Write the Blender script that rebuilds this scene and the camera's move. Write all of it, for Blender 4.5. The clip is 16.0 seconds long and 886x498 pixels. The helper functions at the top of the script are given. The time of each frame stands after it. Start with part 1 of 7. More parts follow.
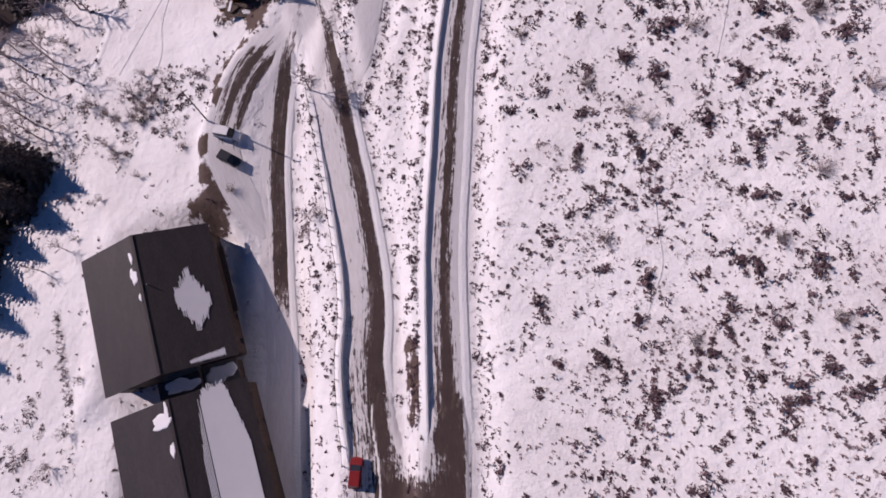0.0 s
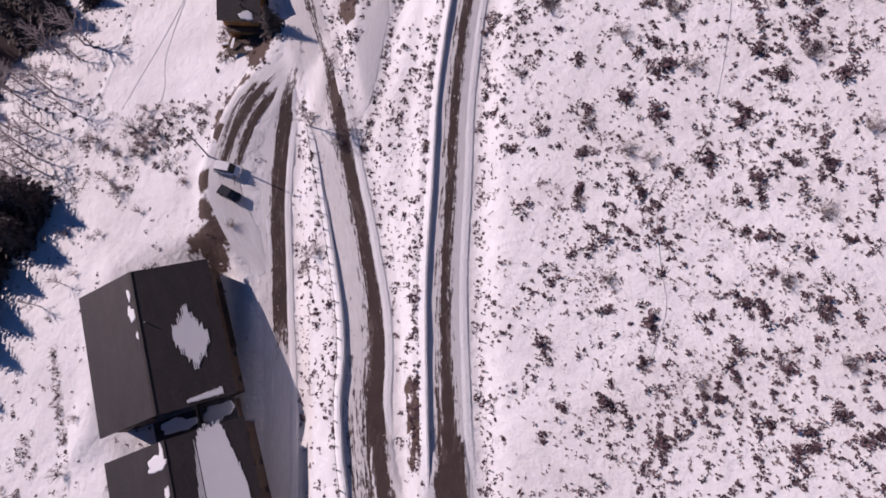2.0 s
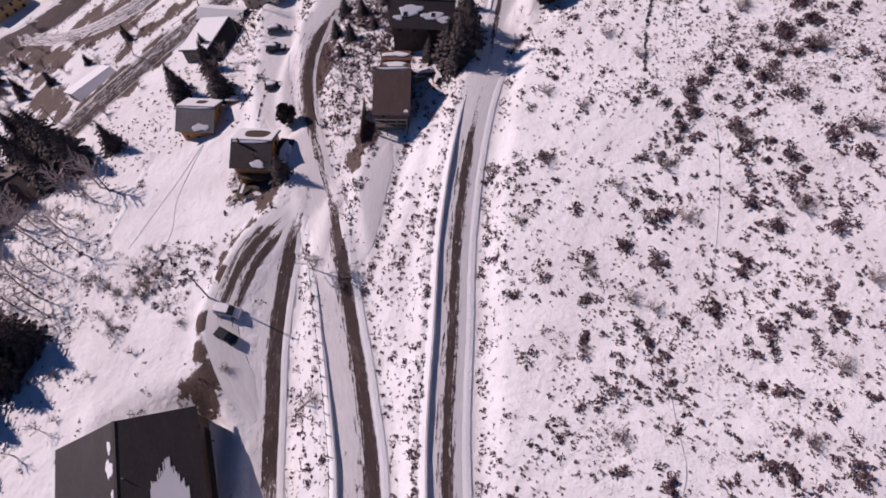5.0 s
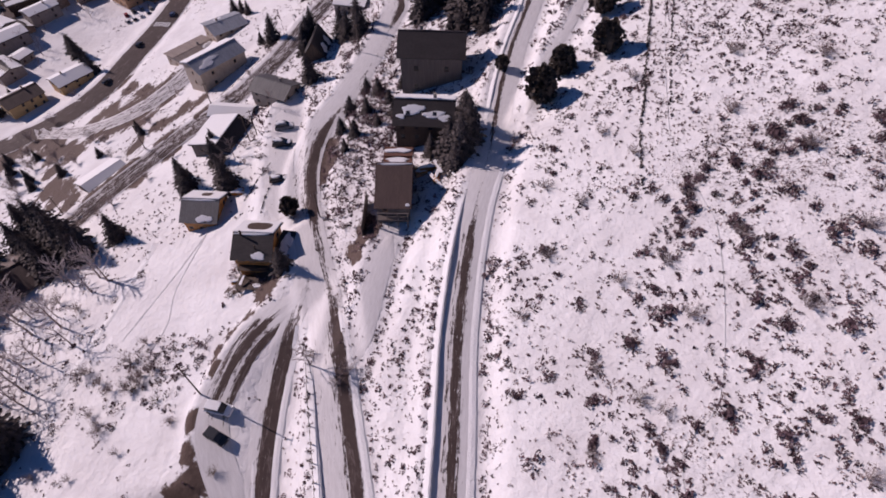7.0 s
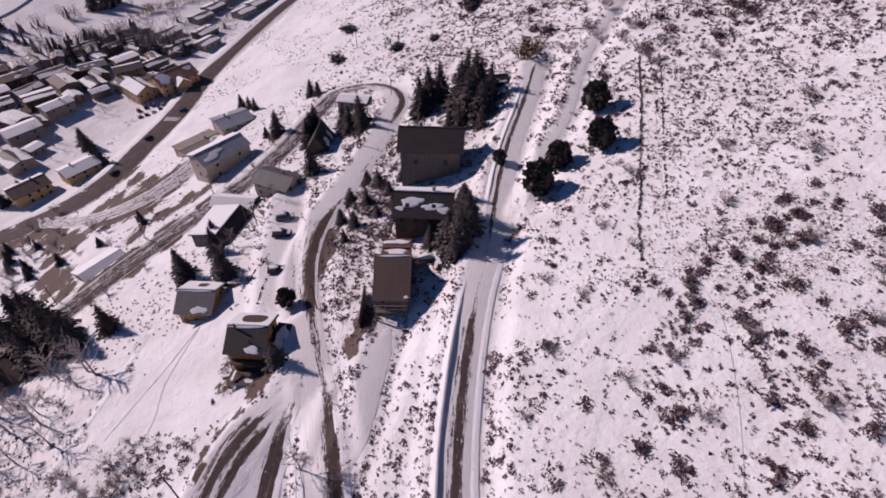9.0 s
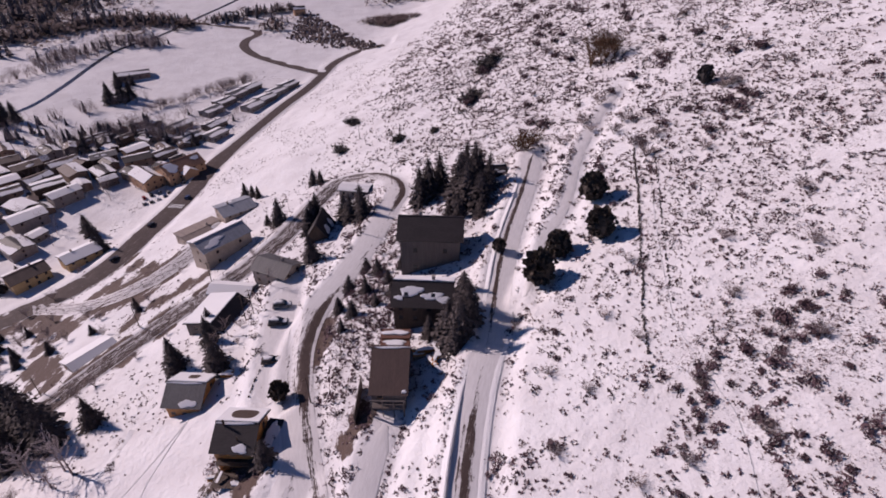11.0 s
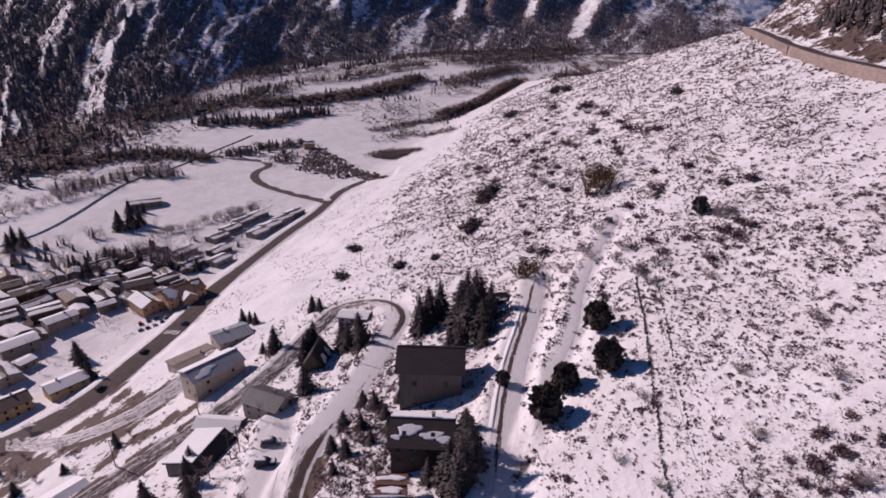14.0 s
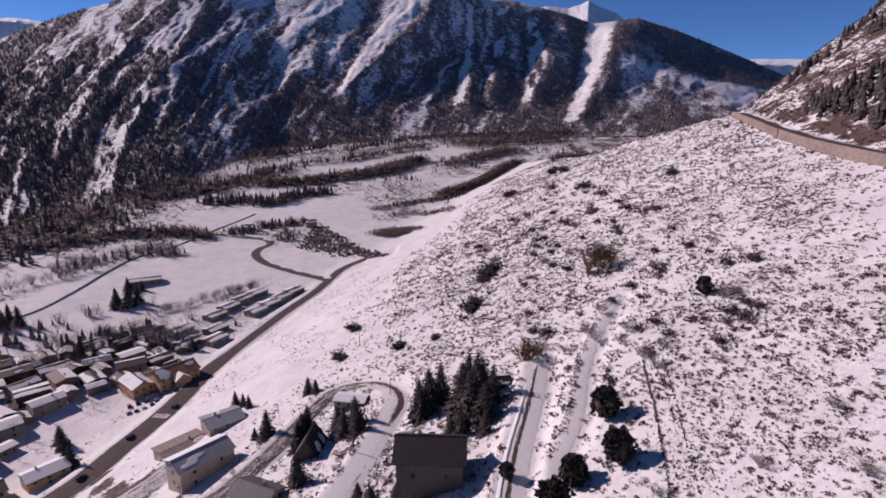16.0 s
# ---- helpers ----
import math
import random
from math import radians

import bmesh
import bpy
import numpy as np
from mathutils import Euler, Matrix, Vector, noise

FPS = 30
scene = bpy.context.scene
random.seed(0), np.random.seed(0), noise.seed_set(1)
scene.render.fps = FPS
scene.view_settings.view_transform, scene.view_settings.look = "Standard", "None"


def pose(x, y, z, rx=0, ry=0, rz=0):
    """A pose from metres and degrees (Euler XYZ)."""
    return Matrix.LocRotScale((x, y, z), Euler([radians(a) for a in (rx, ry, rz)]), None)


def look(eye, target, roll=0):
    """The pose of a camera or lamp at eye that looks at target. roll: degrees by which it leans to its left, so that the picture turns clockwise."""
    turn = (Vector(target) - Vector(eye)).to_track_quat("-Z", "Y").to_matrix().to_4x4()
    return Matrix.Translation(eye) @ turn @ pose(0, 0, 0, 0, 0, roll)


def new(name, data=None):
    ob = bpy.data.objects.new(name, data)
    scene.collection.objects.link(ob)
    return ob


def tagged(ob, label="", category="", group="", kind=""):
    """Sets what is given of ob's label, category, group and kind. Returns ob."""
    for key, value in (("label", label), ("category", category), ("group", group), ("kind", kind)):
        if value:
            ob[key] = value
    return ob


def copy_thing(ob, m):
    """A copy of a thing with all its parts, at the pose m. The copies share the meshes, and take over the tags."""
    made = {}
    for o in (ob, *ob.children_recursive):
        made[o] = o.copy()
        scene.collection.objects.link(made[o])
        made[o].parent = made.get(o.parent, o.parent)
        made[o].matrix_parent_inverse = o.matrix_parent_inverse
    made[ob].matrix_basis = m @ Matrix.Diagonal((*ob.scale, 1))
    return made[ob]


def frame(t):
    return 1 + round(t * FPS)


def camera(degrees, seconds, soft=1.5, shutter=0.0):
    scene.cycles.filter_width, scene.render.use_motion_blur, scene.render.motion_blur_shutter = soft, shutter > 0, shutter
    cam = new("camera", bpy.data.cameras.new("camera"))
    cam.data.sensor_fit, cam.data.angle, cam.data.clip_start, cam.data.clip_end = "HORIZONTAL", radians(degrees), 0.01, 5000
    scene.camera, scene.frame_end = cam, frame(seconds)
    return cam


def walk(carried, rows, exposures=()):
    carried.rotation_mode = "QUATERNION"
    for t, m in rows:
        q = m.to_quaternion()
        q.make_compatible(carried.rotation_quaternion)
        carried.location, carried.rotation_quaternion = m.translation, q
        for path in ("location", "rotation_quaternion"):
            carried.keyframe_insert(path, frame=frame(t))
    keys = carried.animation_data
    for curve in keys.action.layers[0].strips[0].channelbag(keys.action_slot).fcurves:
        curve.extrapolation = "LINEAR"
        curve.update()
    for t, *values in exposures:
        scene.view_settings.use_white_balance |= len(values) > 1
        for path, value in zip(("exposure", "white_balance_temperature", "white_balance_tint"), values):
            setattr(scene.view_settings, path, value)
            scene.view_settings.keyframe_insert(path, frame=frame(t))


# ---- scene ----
cam = camera(77.5, 16.0, soft=1.75)
METRES, EYE, TILT, LEAN, TURN = 20.0, 80.0, -75.7, 0.0, 0.0
ROWS = [
    (0.0, 0.0, 0.0, 0.0, 0.0, 0.0, -0.0),
    (0.5, -0.002, 0.0028, 0.0321, 0.01, 0.02, 0.0),
    (1.0, -0.0027, 0.0079, 0.0636, 0.02, 0.02, 0.02),
    (1.5, -0.0041, 0.0181, 0.0959, 0.02, 0.61, 0.04),
    (2.0, -0.0045, 0.0302, 0.1259, 0.02, 2.29, 0.06),
    (2.5, -0.0056, 0.0381, 0.1568, 0.02, 4.36, 0.05),
    (3.0, -0.008, 0.0467, 0.185, 0.0, 6.54, 0.03),
    (3.5, -0.0133, 0.0562, 0.2155, -0.03, 8.69, 0.03),
    (4.0, -0.0156, 0.0657, 0.2449, -0.02, 10.84, 0.02),
    (6.5, -0.0215, 0.0969, 0.3945, 0.04, 21.51, -0.03),
    (7.0, -0.0191, 0.1062, 0.422, 0.06, 23.66, -0.05),
    (7.5, -0.0199, 0.1149, 0.4522, 0.05, 25.82, -0.05),
    (8.0, -0.0195, 0.1225, 0.482, 0.06, 27.98, -0.03),
    (8.5, -0.0226, 0.1301, 0.5122, 0.03, 30.12, 0.03),
    (9.0, -0.0218, 0.1384, 0.5413, 0.01, 32.28, 0.1),
    (11.5, -0.0173, 0.1844, 0.6813, 0.01, 43.04, 0.12),
    (12.0, -0.017, 0.1961, 0.7097, 0.04, 45.16, 0.13),
    (12.5, -0.0164, 0.2058, 0.7364, -0.01, 47.16, 0.1),
    (13.0, -0.0168, 0.2136, 0.7689, -0.01, 49.27, 0.07),
    (13.5, -0.0187, 0.2189, 0.8012, -0.0, 51.38, 0.0),
    (14.0, -0.0174, 0.2228, 0.8345, 0.02, 53.54, 0.02),
    (14.5, -0.0162, 0.2287, 0.8665, 0.02, 55.68, 0.05),
    (15.0, -0.0153, 0.2362, 0.8972, 0.01, 57.83, 0.04),
    (15.5, -0.0149, 0.2398, 0.9307, 0.03, 59.95, 0.01),
    (16.0, -0.012, 0.2446, 0.9643, 0.05, 61.49, -0.04),
]
walk(cam, [(t, pose(0, 0, EYE, TILT, LEAN, TURN) @ pose(METRES * x, METRES * y, METRES * z, 90 + pitch, roll, yaw)) for t, x, y, z, yaw, pitch, roll in ROWS],
     exposures=[(0.0, 0.07, 6690, 33), (8.0, 0.06, 6700, 33.5), (13.0, 0.05, 6790, 35.5), (16.0, 0.05, 6800, 36)])

# ---- light: low winter sun from the valley side, clear sky ----
SUN_ELEVATION, SUN_X, SUN_Y = 28.0, -0.91, 0.42
sun_way = Vector((SUN_X, SUN_Y, math.tan(radians(SUN_ELEVATION)) * math.hypot(SUN_X, SUN_Y))).normalized()
world = bpy.data.worlds.new("sky")
scene.world = world
world.use_nodes = True
sky = world.node_tree.nodes.new("ShaderNodeTexSky")
sky.sky_type, sky.sun_disc = "NISHITA", False
sky.sun_elevation, sky.sun_rotation = radians(SUN_ELEVATION), math.atan2(SUN_X, SUN_Y)
sky.altitude, sky.air_density, sky.dust_density, sky.ozone_density = 4000.0, 0.7, 0.0, 4.0
deep = world.node_tree.nodes.new("ShaderNodeMix")
deep.data_type, deep.blend_type = "RGBA", "MULTIPLY"
deep.inputs[0].default_value = 1.0
deep.inputs[7].default_value = (0.52, 1.02, 1.26, 1.0)
world.node_tree.links.new(sky.outputs["Color"], deep.inputs[6])
world.node_tree.links.new(deep.outputs[2], world.node_tree.nodes["Background"].inputs["Color"])
world.node_tree.nodes["Background"].inputs["Strength"].default_value = 0.075
sun = new("sun", bpy.data.lights.new("sun", "SUN"))
sun.data.energy, sun.data.angle, sun.data.color = 4.45, radians(0.5), (1.0, 0.94, 0.86)
sun.matrix_world = look((0, 0, 300), Vector((0, 0, 300)) - sun_way)

# ---- materials ----
class Nodes:
    """A small helper for node trees."""

    def __init__(self, name):
        self.mat = bpy.data.materials.new(name)
        self.mat.use_nodes = True
        self.tree = self.mat.node_tree
        self.shader = self.tree.nodes["Principled BSDF"]
        self.place = self.add("ShaderNodeNewGeometry").outputs["Position"]

    def add(self, kind):
        return self.tree.nodes.new(kind)

    def put(self, socket, value):
        if hasattr(value, "is_linked"):
            self.tree.links.new(value, socket)
        elif socket.type == "RGBA" and not isinstance(value, float) and len(value) == 3:
            socket.default_value = (*value, 1.0)
        else:
            socket.default_value = value

    def noise(self, scale, detail=4.0, rough=0.6, at=None, distort=0.0):
        node = self.add("ShaderNodeTexNoise")
        self.put(node.inputs["Vector"], self.place if at is None else at)
        for key, value in (("Scale", scale), ("Detail", detail), ("Roughness", rough), ("Distortion", distort)):
            node.inputs[key].default_value = value
        return node.outputs["Fac"]

    def math(self, how, a, b=0.0, c=0.0):
        node = self.add("ShaderNodeMath")
        node.operation = how
        for socket, value in zip(node.inputs, (a, b, c)):
            self.put(socket, value)
        return node.outputs[0]

    def step(self, value, low, high, a=0.0, b=1.0):
        node = self.add("ShaderNodeMapRange")
        node.interpolation_type = "SMOOTHSTEP"
        for socket, v in zip(node.inputs, (value, low, high, a, b)):
            self.put(socket, v)
        return node.outputs[0]

    def mix(self, factor, a, b):
        node = self.add("ShaderNodeMix")
        node.data_type = "RGBA"
        for socket, value in zip((node.inputs[0], node.inputs[6], node.inputs[7]), (factor, a, b)):
            self.put(socket, value)
        return node.outputs[2]

    def attribute(self, name):
        node = self.add("ShaderNodeAttribute")
        node.attribute_name = name
        return node.outputs["Fac"]

    def stretched(self, sx, sy, sz, vector=None):
        node = self.add("ShaderNodeVectorMath")
        node.operation = "MULTIPLY"
        self.put(node.inputs[0], self.place if vector is None else vector)
        node.inputs[1].default_value = (sx, sy, sz)
        return node.outputs[0]

    def own(self):
        return self.add("ShaderNodeTexCoord").outputs["Object"]

    def done(self, colour, rough=0.7, relief=None, depth=0.05, metal=0.0, specular=0.5):
        self.put(self.shader.inputs["Base Color"], colour)
        self.put(self.shader.inputs["Roughness"], rough)
        self.put(self.shader.inputs["Metallic"], metal)
        self.put(self.shader.inputs["Specular IOR Level"], specular)
        if relief is not None:
            bump = self.add("ShaderNodeBump")
            bump.inputs["Strength"].default_value, bump.inputs["Distance"].default_value = 1.0, depth
            self.put(bump.inputs["Height"], relief)
            self.put(self.shader.inputs["Normal"], bump.outputs[0])
        return self.mat


def make_snow(name, tone=0.66, lumps=0.16):
    n = Nodes(name)
    c = n.mix(n.noise(0.35, 5), (tone * 0.93, tone * 0.93, tone * 0.96), (tone * 1.06, tone * 1.05, tone * 1.05))
    return n.done(c, 0.75, n.noise(1.6, 8, 0.65), lumps, specular=0.25)


def make_ground():
    """Snow over a heath: dry grass and low heather poke through where the mesh carries heath; earth where it carries bare."""
    n = Nodes("snowy_ground")
    white = n.mix(n.noise(0.3, 6), (0.585, 0.58, 0.595), (0.70, 0.69, 0.695))
    heath = n.attribute("heath")
    white = n.mix(n.step(n.noise(0.07, 5, 0.6), 0.35, 0.7), white, (0.56, 0.545, 0.555))
    scoured = n.step(n.math("ADD", n.noise(0.45, 6, 0.62), n.math("MULTIPLY", n.noise(0.09, 3), 0.5)), 0.74, 0.98)
    white = n.mix(n.math("MULTIPLY", n.math("MULTIPLY", scoured, 0.26), n.math("MINIMUM", heath, 1.0)), white, (0.30, 0.25, 0.255))
    fine = n.math("ADD", n.math("MULTIPLY", n.noise(2.6, 7, 0.68), 0.7), n.math("MULTIPLY", n.noise(0.22, 4, 0.6), 0.3))
    thin = n.step(n.math("ADD", fine, n.math("MULTIPLY", heath, 0.115)), 0.635, 0.72)
    thin = n.math("MULTIPLY", thin, n.math("MINIMUM", heath, 1.0))
    plant = n.mix(n.noise(1.1, 4), (0.055, 0.038, 0.042), (0.16, 0.12, 0.12))
    c = n.mix(n.math("MULTIPLY", thin, 0.8), white, plant)
    bare = n.step(n.math("ADD", n.attribute("bare"), n.math("ADD", n.math("MULTIPLY", n.math("SUBTRACT", n.noise(0.8, 6, 0.7), 0.5), 1.1), n.math("MULTIPLY", n.math("SUBTRACT", n.noise(1.0, 4, 0.6, n.stretched(0.2, 0.11, 0.34)), 0.5), 2.0))), 0.42, 0.60)
    earth = n.mix(n.noise(2.5, 6), (0.050, 0.033, 0.029), (0.115, 0.077, 0.064))
    c = n.mix(bare, c, earth)
    lumps = n.math("ADD", n.math("ADD", n.math("MULTIPLY", n.noise(0.13, 3), 4.5), n.math("MULTIPLY", n.noise(0.55, 4), 2.2)), n.math("MULTIPLY", n.noise(3.0, 7, 0.7), 0.65))
    return n.done(c, 0.8, lumps, 0.15, specular=0.2)


def make_road(name, cover, dark=(0.040, 0.028, 0.026), light=(0.085, 0.061, 0.056)):
    """Wet asphalt under streaks of snow; the mesh's 'bare' tells where wheels and ploughs cleared it."""
    n = Nodes(name)
    uv_node = n.add("ShaderNodeUVMap")
    uv_node.uv_map = "road"
    uv = uv_node.outputs["UV"]
    streak = n.noise(1.0, 6, 0.65, n.stretched(3.2, 0.22, 1, uv), 0.4)
    spots = n.noise(1.0, 6, 0.7, n.stretched(1.6, 0.9, 1, uv))
    f = n.math("ADD", n.math("MULTIPLY", streak, 0.6), n.math("MULTIPLY", spots, 0.4))
    level = n.math("ADD", n.math("MULTIPLY", n.math("SUBTRACT", f, 0.5), 4.0), n.attribute("bare"))
    bare = n.step(level, cover - 0.02, cover + 0.26)
    asphalt = n.mix(n.noise(0.5, 6), dark, light)
    smear = n.noise(1.0, 5, 0.7, n.stretched(0.7, 0.16, 1, uv), 0.8)
    thin = n.step(n.math("ADD", n.math("MULTIPLY", n.math("SUBTRACT", smear, 0.5), 2.6), n.math("MULTIPLY", n.math("SUBTRACT", cover + 0.75, level), 0.55)), 0.12, 0.62, 0.0, 0.62)
    slush = n.mix(n.noise(2.2, 4), (0.13, 0.098, 0.092), (0.25, 0.205, 0.20))
    asphalt = n.mix(thin, asphalt, slush)
    snow = n.mix(n.noise(0.9, 6, 0.7, n.stretched(2.5, 0.4, 1, uv)), (0.44, 0.42, 0.42), (0.70, 0.69, 0.70))
    return n.done(n.mix(bare, snow, asphalt), n.step(bare, 0, 1, 0.8, 0.78), n.math("SUBTRACT", n.noise(1.0, 6, 0.7, n.stretched(3, 0.5, 1, uv)), bare), 0.06, specular=0.12)


def make_plain(name, dark, light, scale=2.0, rough=0.75, depth=0.02, metal=0.0, stretch=(1, 1, 1), specular=0.4):
    n = Nodes(name)
    at = n.stretched(*stretch, n.own())
    f = n.math("ADD", n.math("MULTIPLY", n.noise(scale, 5, 0.6, at), 0.6), n.math("MULTIPLY", n.noise(scale * 0.13, 3, 0.5, at), 0.4))
    return n.done(n.mix(n.step(f, 0.3, 0.7), dark, light), rough, n.noise(scale * 6, 5, 0.6, at), depth, metal, specular)


def make_leaf(name, dark, light):
    n = Nodes(name)
    tint = n.add("ShaderNodeNewGeometry").outputs["Random Per Island"]
    c = n.mix(tint, dark, light)
    c = n.mix(n.step(n.noise(0.5, 3), 0.4, 0.7), c, [0.75 * v for v in dark])
    return n.done(c, 0.8, specular=0.15)


SNOW = make_snow("snow")
ROOF_SNOW = make_snow("roof_snow", 0.68, 0.04)
GROUND = make_ground()
ROAD_UPPER = make_road("ploughed_asphalt", 0.62)
ROAD_SNOWY = make_road("snowed_asphalt", 0.95)
ROAD_SLUSH = make_road("slushy_asphalt", 0.70)
ROAD_MAIN = make_road("main_asphalt", 0.30, (0.052, 0.039, 0.037), (0.105, 0.080, 0.075))
SLATE = make_plain("dark_slate", (0.020, 0.0155, 0.0165), (0.037, 0.029, 0.031), 1.4, 0.62, 0.03, stretch=(1, 3, 1), specular=0.3)
BROWN_SHEET = make_plain("brown_roof_sheet", (0.050, 0.028, 0.024), (0.082, 0.047, 0.040), 1.2, 0.65, 0.03, stretch=(6, 1, 1))
GREY_SHEET = make_plain("grey_roof_sheet", (0.075, 0.071, 0.074), (0.13, 0.124, 0.129), 1.2, 0.6, 0.03, stretch=(6, 1, 1))
PALE_SHEET = make_plain("pale_blue_grey_sheet", (0.20, 0.21, 0.235), (0.31, 0.325, 0.36), 1.2, 0.45, 0.03, stretch=(6, 1, 1))
TAUPE_SHEET = make_plain("taupe_roof_sheet", (0.16, 0.125, 0.11), (0.25, 0.20, 0.17), 1.2, 0.6, 0.03, stretch=(6, 1, 1))
OCHRE_WOOD = make_plain("ochre_larch", (0.30, 0.12, 0.03), (0.52, 0.24, 0.07), 3.0, 0.6, 0.02, stretch=(6, 6, 0.4))
DARK_WOOD = make_plain("dark_wood", (0.035, 0.022, 0.016), (0.09, 0.055, 0.04), 3.0, 0.65, 0.02, stretch=(6, 6, 0.4))
GREY_WOOD = make_plain("grey_wood", (0.08, 0.065, 0.058), (0.16, 0.13, 0.12), 3.0, 0.7, 0.02, stretch=(6, 6, 0.4))
BEIGE = make_plain("beige_render", (0.29, 0.24, 0.20), (0.40, 0.33, 0.275), 0.9, 0.85)
GREY_RENDER = make_plain("grey_render", (0.20, 0.17, 0.16), (0.29, 0.25, 0.235), 0.9, 0.85)
YELLOW = make_plain("yellow_render", (0.36, 0.235, 0.11), (0.48, 0.32, 0.16), 0.9, 0.85)
ORANGE = make_plain("orange_render", (0.35, 0.205, 0.12), (0.46, 0.28, 0.175), 0.9, 0.85)
ORANGE_TILES = make_plain("orange_tiles", (0.20, 0.10, 0.06), (0.31, 0.165, 0.105), 2.0, 0.75, 0.04, stretch=(4, 4, 1))
RED_BOARDS = make_plain("red_brown_boards", (0.10, 0.042, 0.028), (0.17, 0.075, 0.05), 3.0, 0.7, 0.02, stretch=(6, 6, 0.4))
TAN = make_plain("tan_render", (0.17, 0.115, 0.085), (0.27, 0.19, 0.145), 0.9, 0.85)
STONE = make_plain("stone", (0.16, 0.14, 0.13), (0.33, 0.29, 0.27), 2.5, 0.9, 0.08)
CONCRETE = make_plain("concrete", (0.15, 0.112, 0.098), (0.27, 0.208, 0.182), 0.35, 0.85, 0.03, stretch=(1, 1, 3))
GLASS = make_plain("window_glass", (0.02, 0.022, 0.028), (0.035, 0.038, 0.045), 0.5, 0.08, 0.0)
FRAME = make_plain("window_frame_paint", (0.22, 0.13, 0.08), (0.32, 0.2, 0.13), 3.0, 0.6)
BARK = make_plain("bark", (0.05, 0.035, 0.028), (0.12, 0.09, 0.075), 6.0, 0.9, 0.03, stretch=(1, 1, 0.3))
TWIG = make_plain("bare_twigs", (0.18, 0.14, 0.135), (0.34, 0.27, 0.26), 2.0, 0.9)
# lighter copy of TWIG for the crowns of the grove
PALE_TWIG = make_plain("pale_twigs", (0.34, 0.29, 0.285), (0.54, 0.47, 0.455), 2.0, 0.9)
FIR = make_leaf("fir_needles", (0.056, 0.047, 0.048), (0.100, 0.082, 0.079))
JUNIPER = make_leaf("juniper_needles", (0.062, 0.054, 0.052), (0.12, 0.105, 0.098))
PINE = make_leaf("pine_needles", (0.066, 0.053, 0.046), (0.126, 0.100, 0.082))
SHRUB = make_leaf("heather_and_broom", (0.080, 0.050, 0.058), (0.19, 0.122, 0.135))
DRY_HEATH = make_leaf("dry_heath", (0.15, 0.105, 0.106), (0.30, 0.22, 0.215))
RUST_SHRUB = make_leaf("rusty_shrub", (0.06, 0.03, 0.015), (0.16, 0.085, 0.05))
GALVANISED = make_plain("galvanised_steel", (0.25, 0.25, 0.26), (0.4, 0.4, 0.42), 5.0, 0.4, 0.0, 0.8)

# ---- lie of the land ----
def smooth_max(a, b, k):
    return 0.5 * (a + b + np.sqrt((a - b) ** 2 + k * k))


def bumps(x, y, size, seed):
    """Smooth hills and hollows, about -1 to 1, of that size in metres."""
    out = 0.0
    for i in range(5):
        a = seed * 2.1 + i * 1.93
        out = out + np.sin((x * math.cos(a) + y * math.sin(a)) * (5.0 + i) / size + seed * 3.7 + i * 2.2)
    return out / 3.2


LATTICE = np.random.default_rng(5).random((8, 64, 64))


def cloudy(x, y, seed=0, octaves=4, rough=0.55):
    """Uneven noise, 0 to 1, with finer noise on it."""
    out, size, total = 0.0, 1.0, 0.0
    for k in range(octaves):
        g = LATTICE[(seed + k) % 8]
        px, py = np.asarray(x) * 2 ** k + seed * 7.3, np.asarray(y) * 2 ** k + seed * 3.1
        i, j = np.floor(px).astype(int), np.floor(py).astype(int)
        a, b = px - i, py - j
        a, b = a * a * (3 - 2 * a), b * b * (3 - 2 * b)
        i0, j0, i1, j1 = i % 64, j % 64, (i + 1) % 64, (j + 1) % 64
        out = out + size * ((g[i0, j0] * (1 - a) + g[i1, j0] * a) * (1 - b) + (g[i0, j1] * (1 - a) + g[i1, j1] * a) * b)
        total += size
        size *= rough
    return out / total


HIGHWAY_Y = [-200, 60, 150, 235, 335, 420, 505, 620]
HIGHWAY_X = [120, 148, 158, 173, 195, 224, 253, 300]
SPUR_X = [-400, 60, 125, 171, 262, 900]
SPUR_Y = [2300, 1500, 1050, 735, 545, 500]


def hill(x, y):
    """The slope that falls from the highway to the valley, and the spur that ends it."""
    z = -4 - 0.035 * (y - 90 + np.sqrt((y - 90) ** 2 + 900.0)) + 0.40 * x + 0.03 * (np.sqrt(x * x + 100) - 10)
    z = z + 0.42 * np.maximum(0, x - np.interp(y, HIGHWAY_Y, HIGHWAY_X) - 6)
    z = z + bumps(x, y, 60.0, 1.0) * 0.5 + bumps(x, y, 240.0, 2.0) * np.clip((np.hypot(x, y) - 140) / 200, 0, 1) * 2.5
    over = y - np.interp(x, SPUR_X, SPUR_Y)
    return z - 0.4 * (over + np.sqrt(over * over + 400.0) - 4)


def valley(x, y):
    return -72 + 0.03 * (y - 350 + np.sqrt((y - 350) ** 2 + 3600.0)) + bumps(x, y, 170.0, 3.0) * 0.8


def land(x, y):
    x, y = np.asarray(x, float), np.asarray(y, float)
    return smooth_max(hill(x, y), valley(x, y), 9.0)

# ---- building helpers ----
def mesh_ob(name, verts, faces, material, parent=None, smooth=False):
    me = bpy.data.meshes.new(name)
    me.from_pydata([tuple(v) for v in verts], [], [tuple(f) for f in faces])
    me.materials.append(material)
    if smooth:
        me.shade_smooth()
    me.update()
    ob = new(name, me)
    ob.parent = parent
    return ob


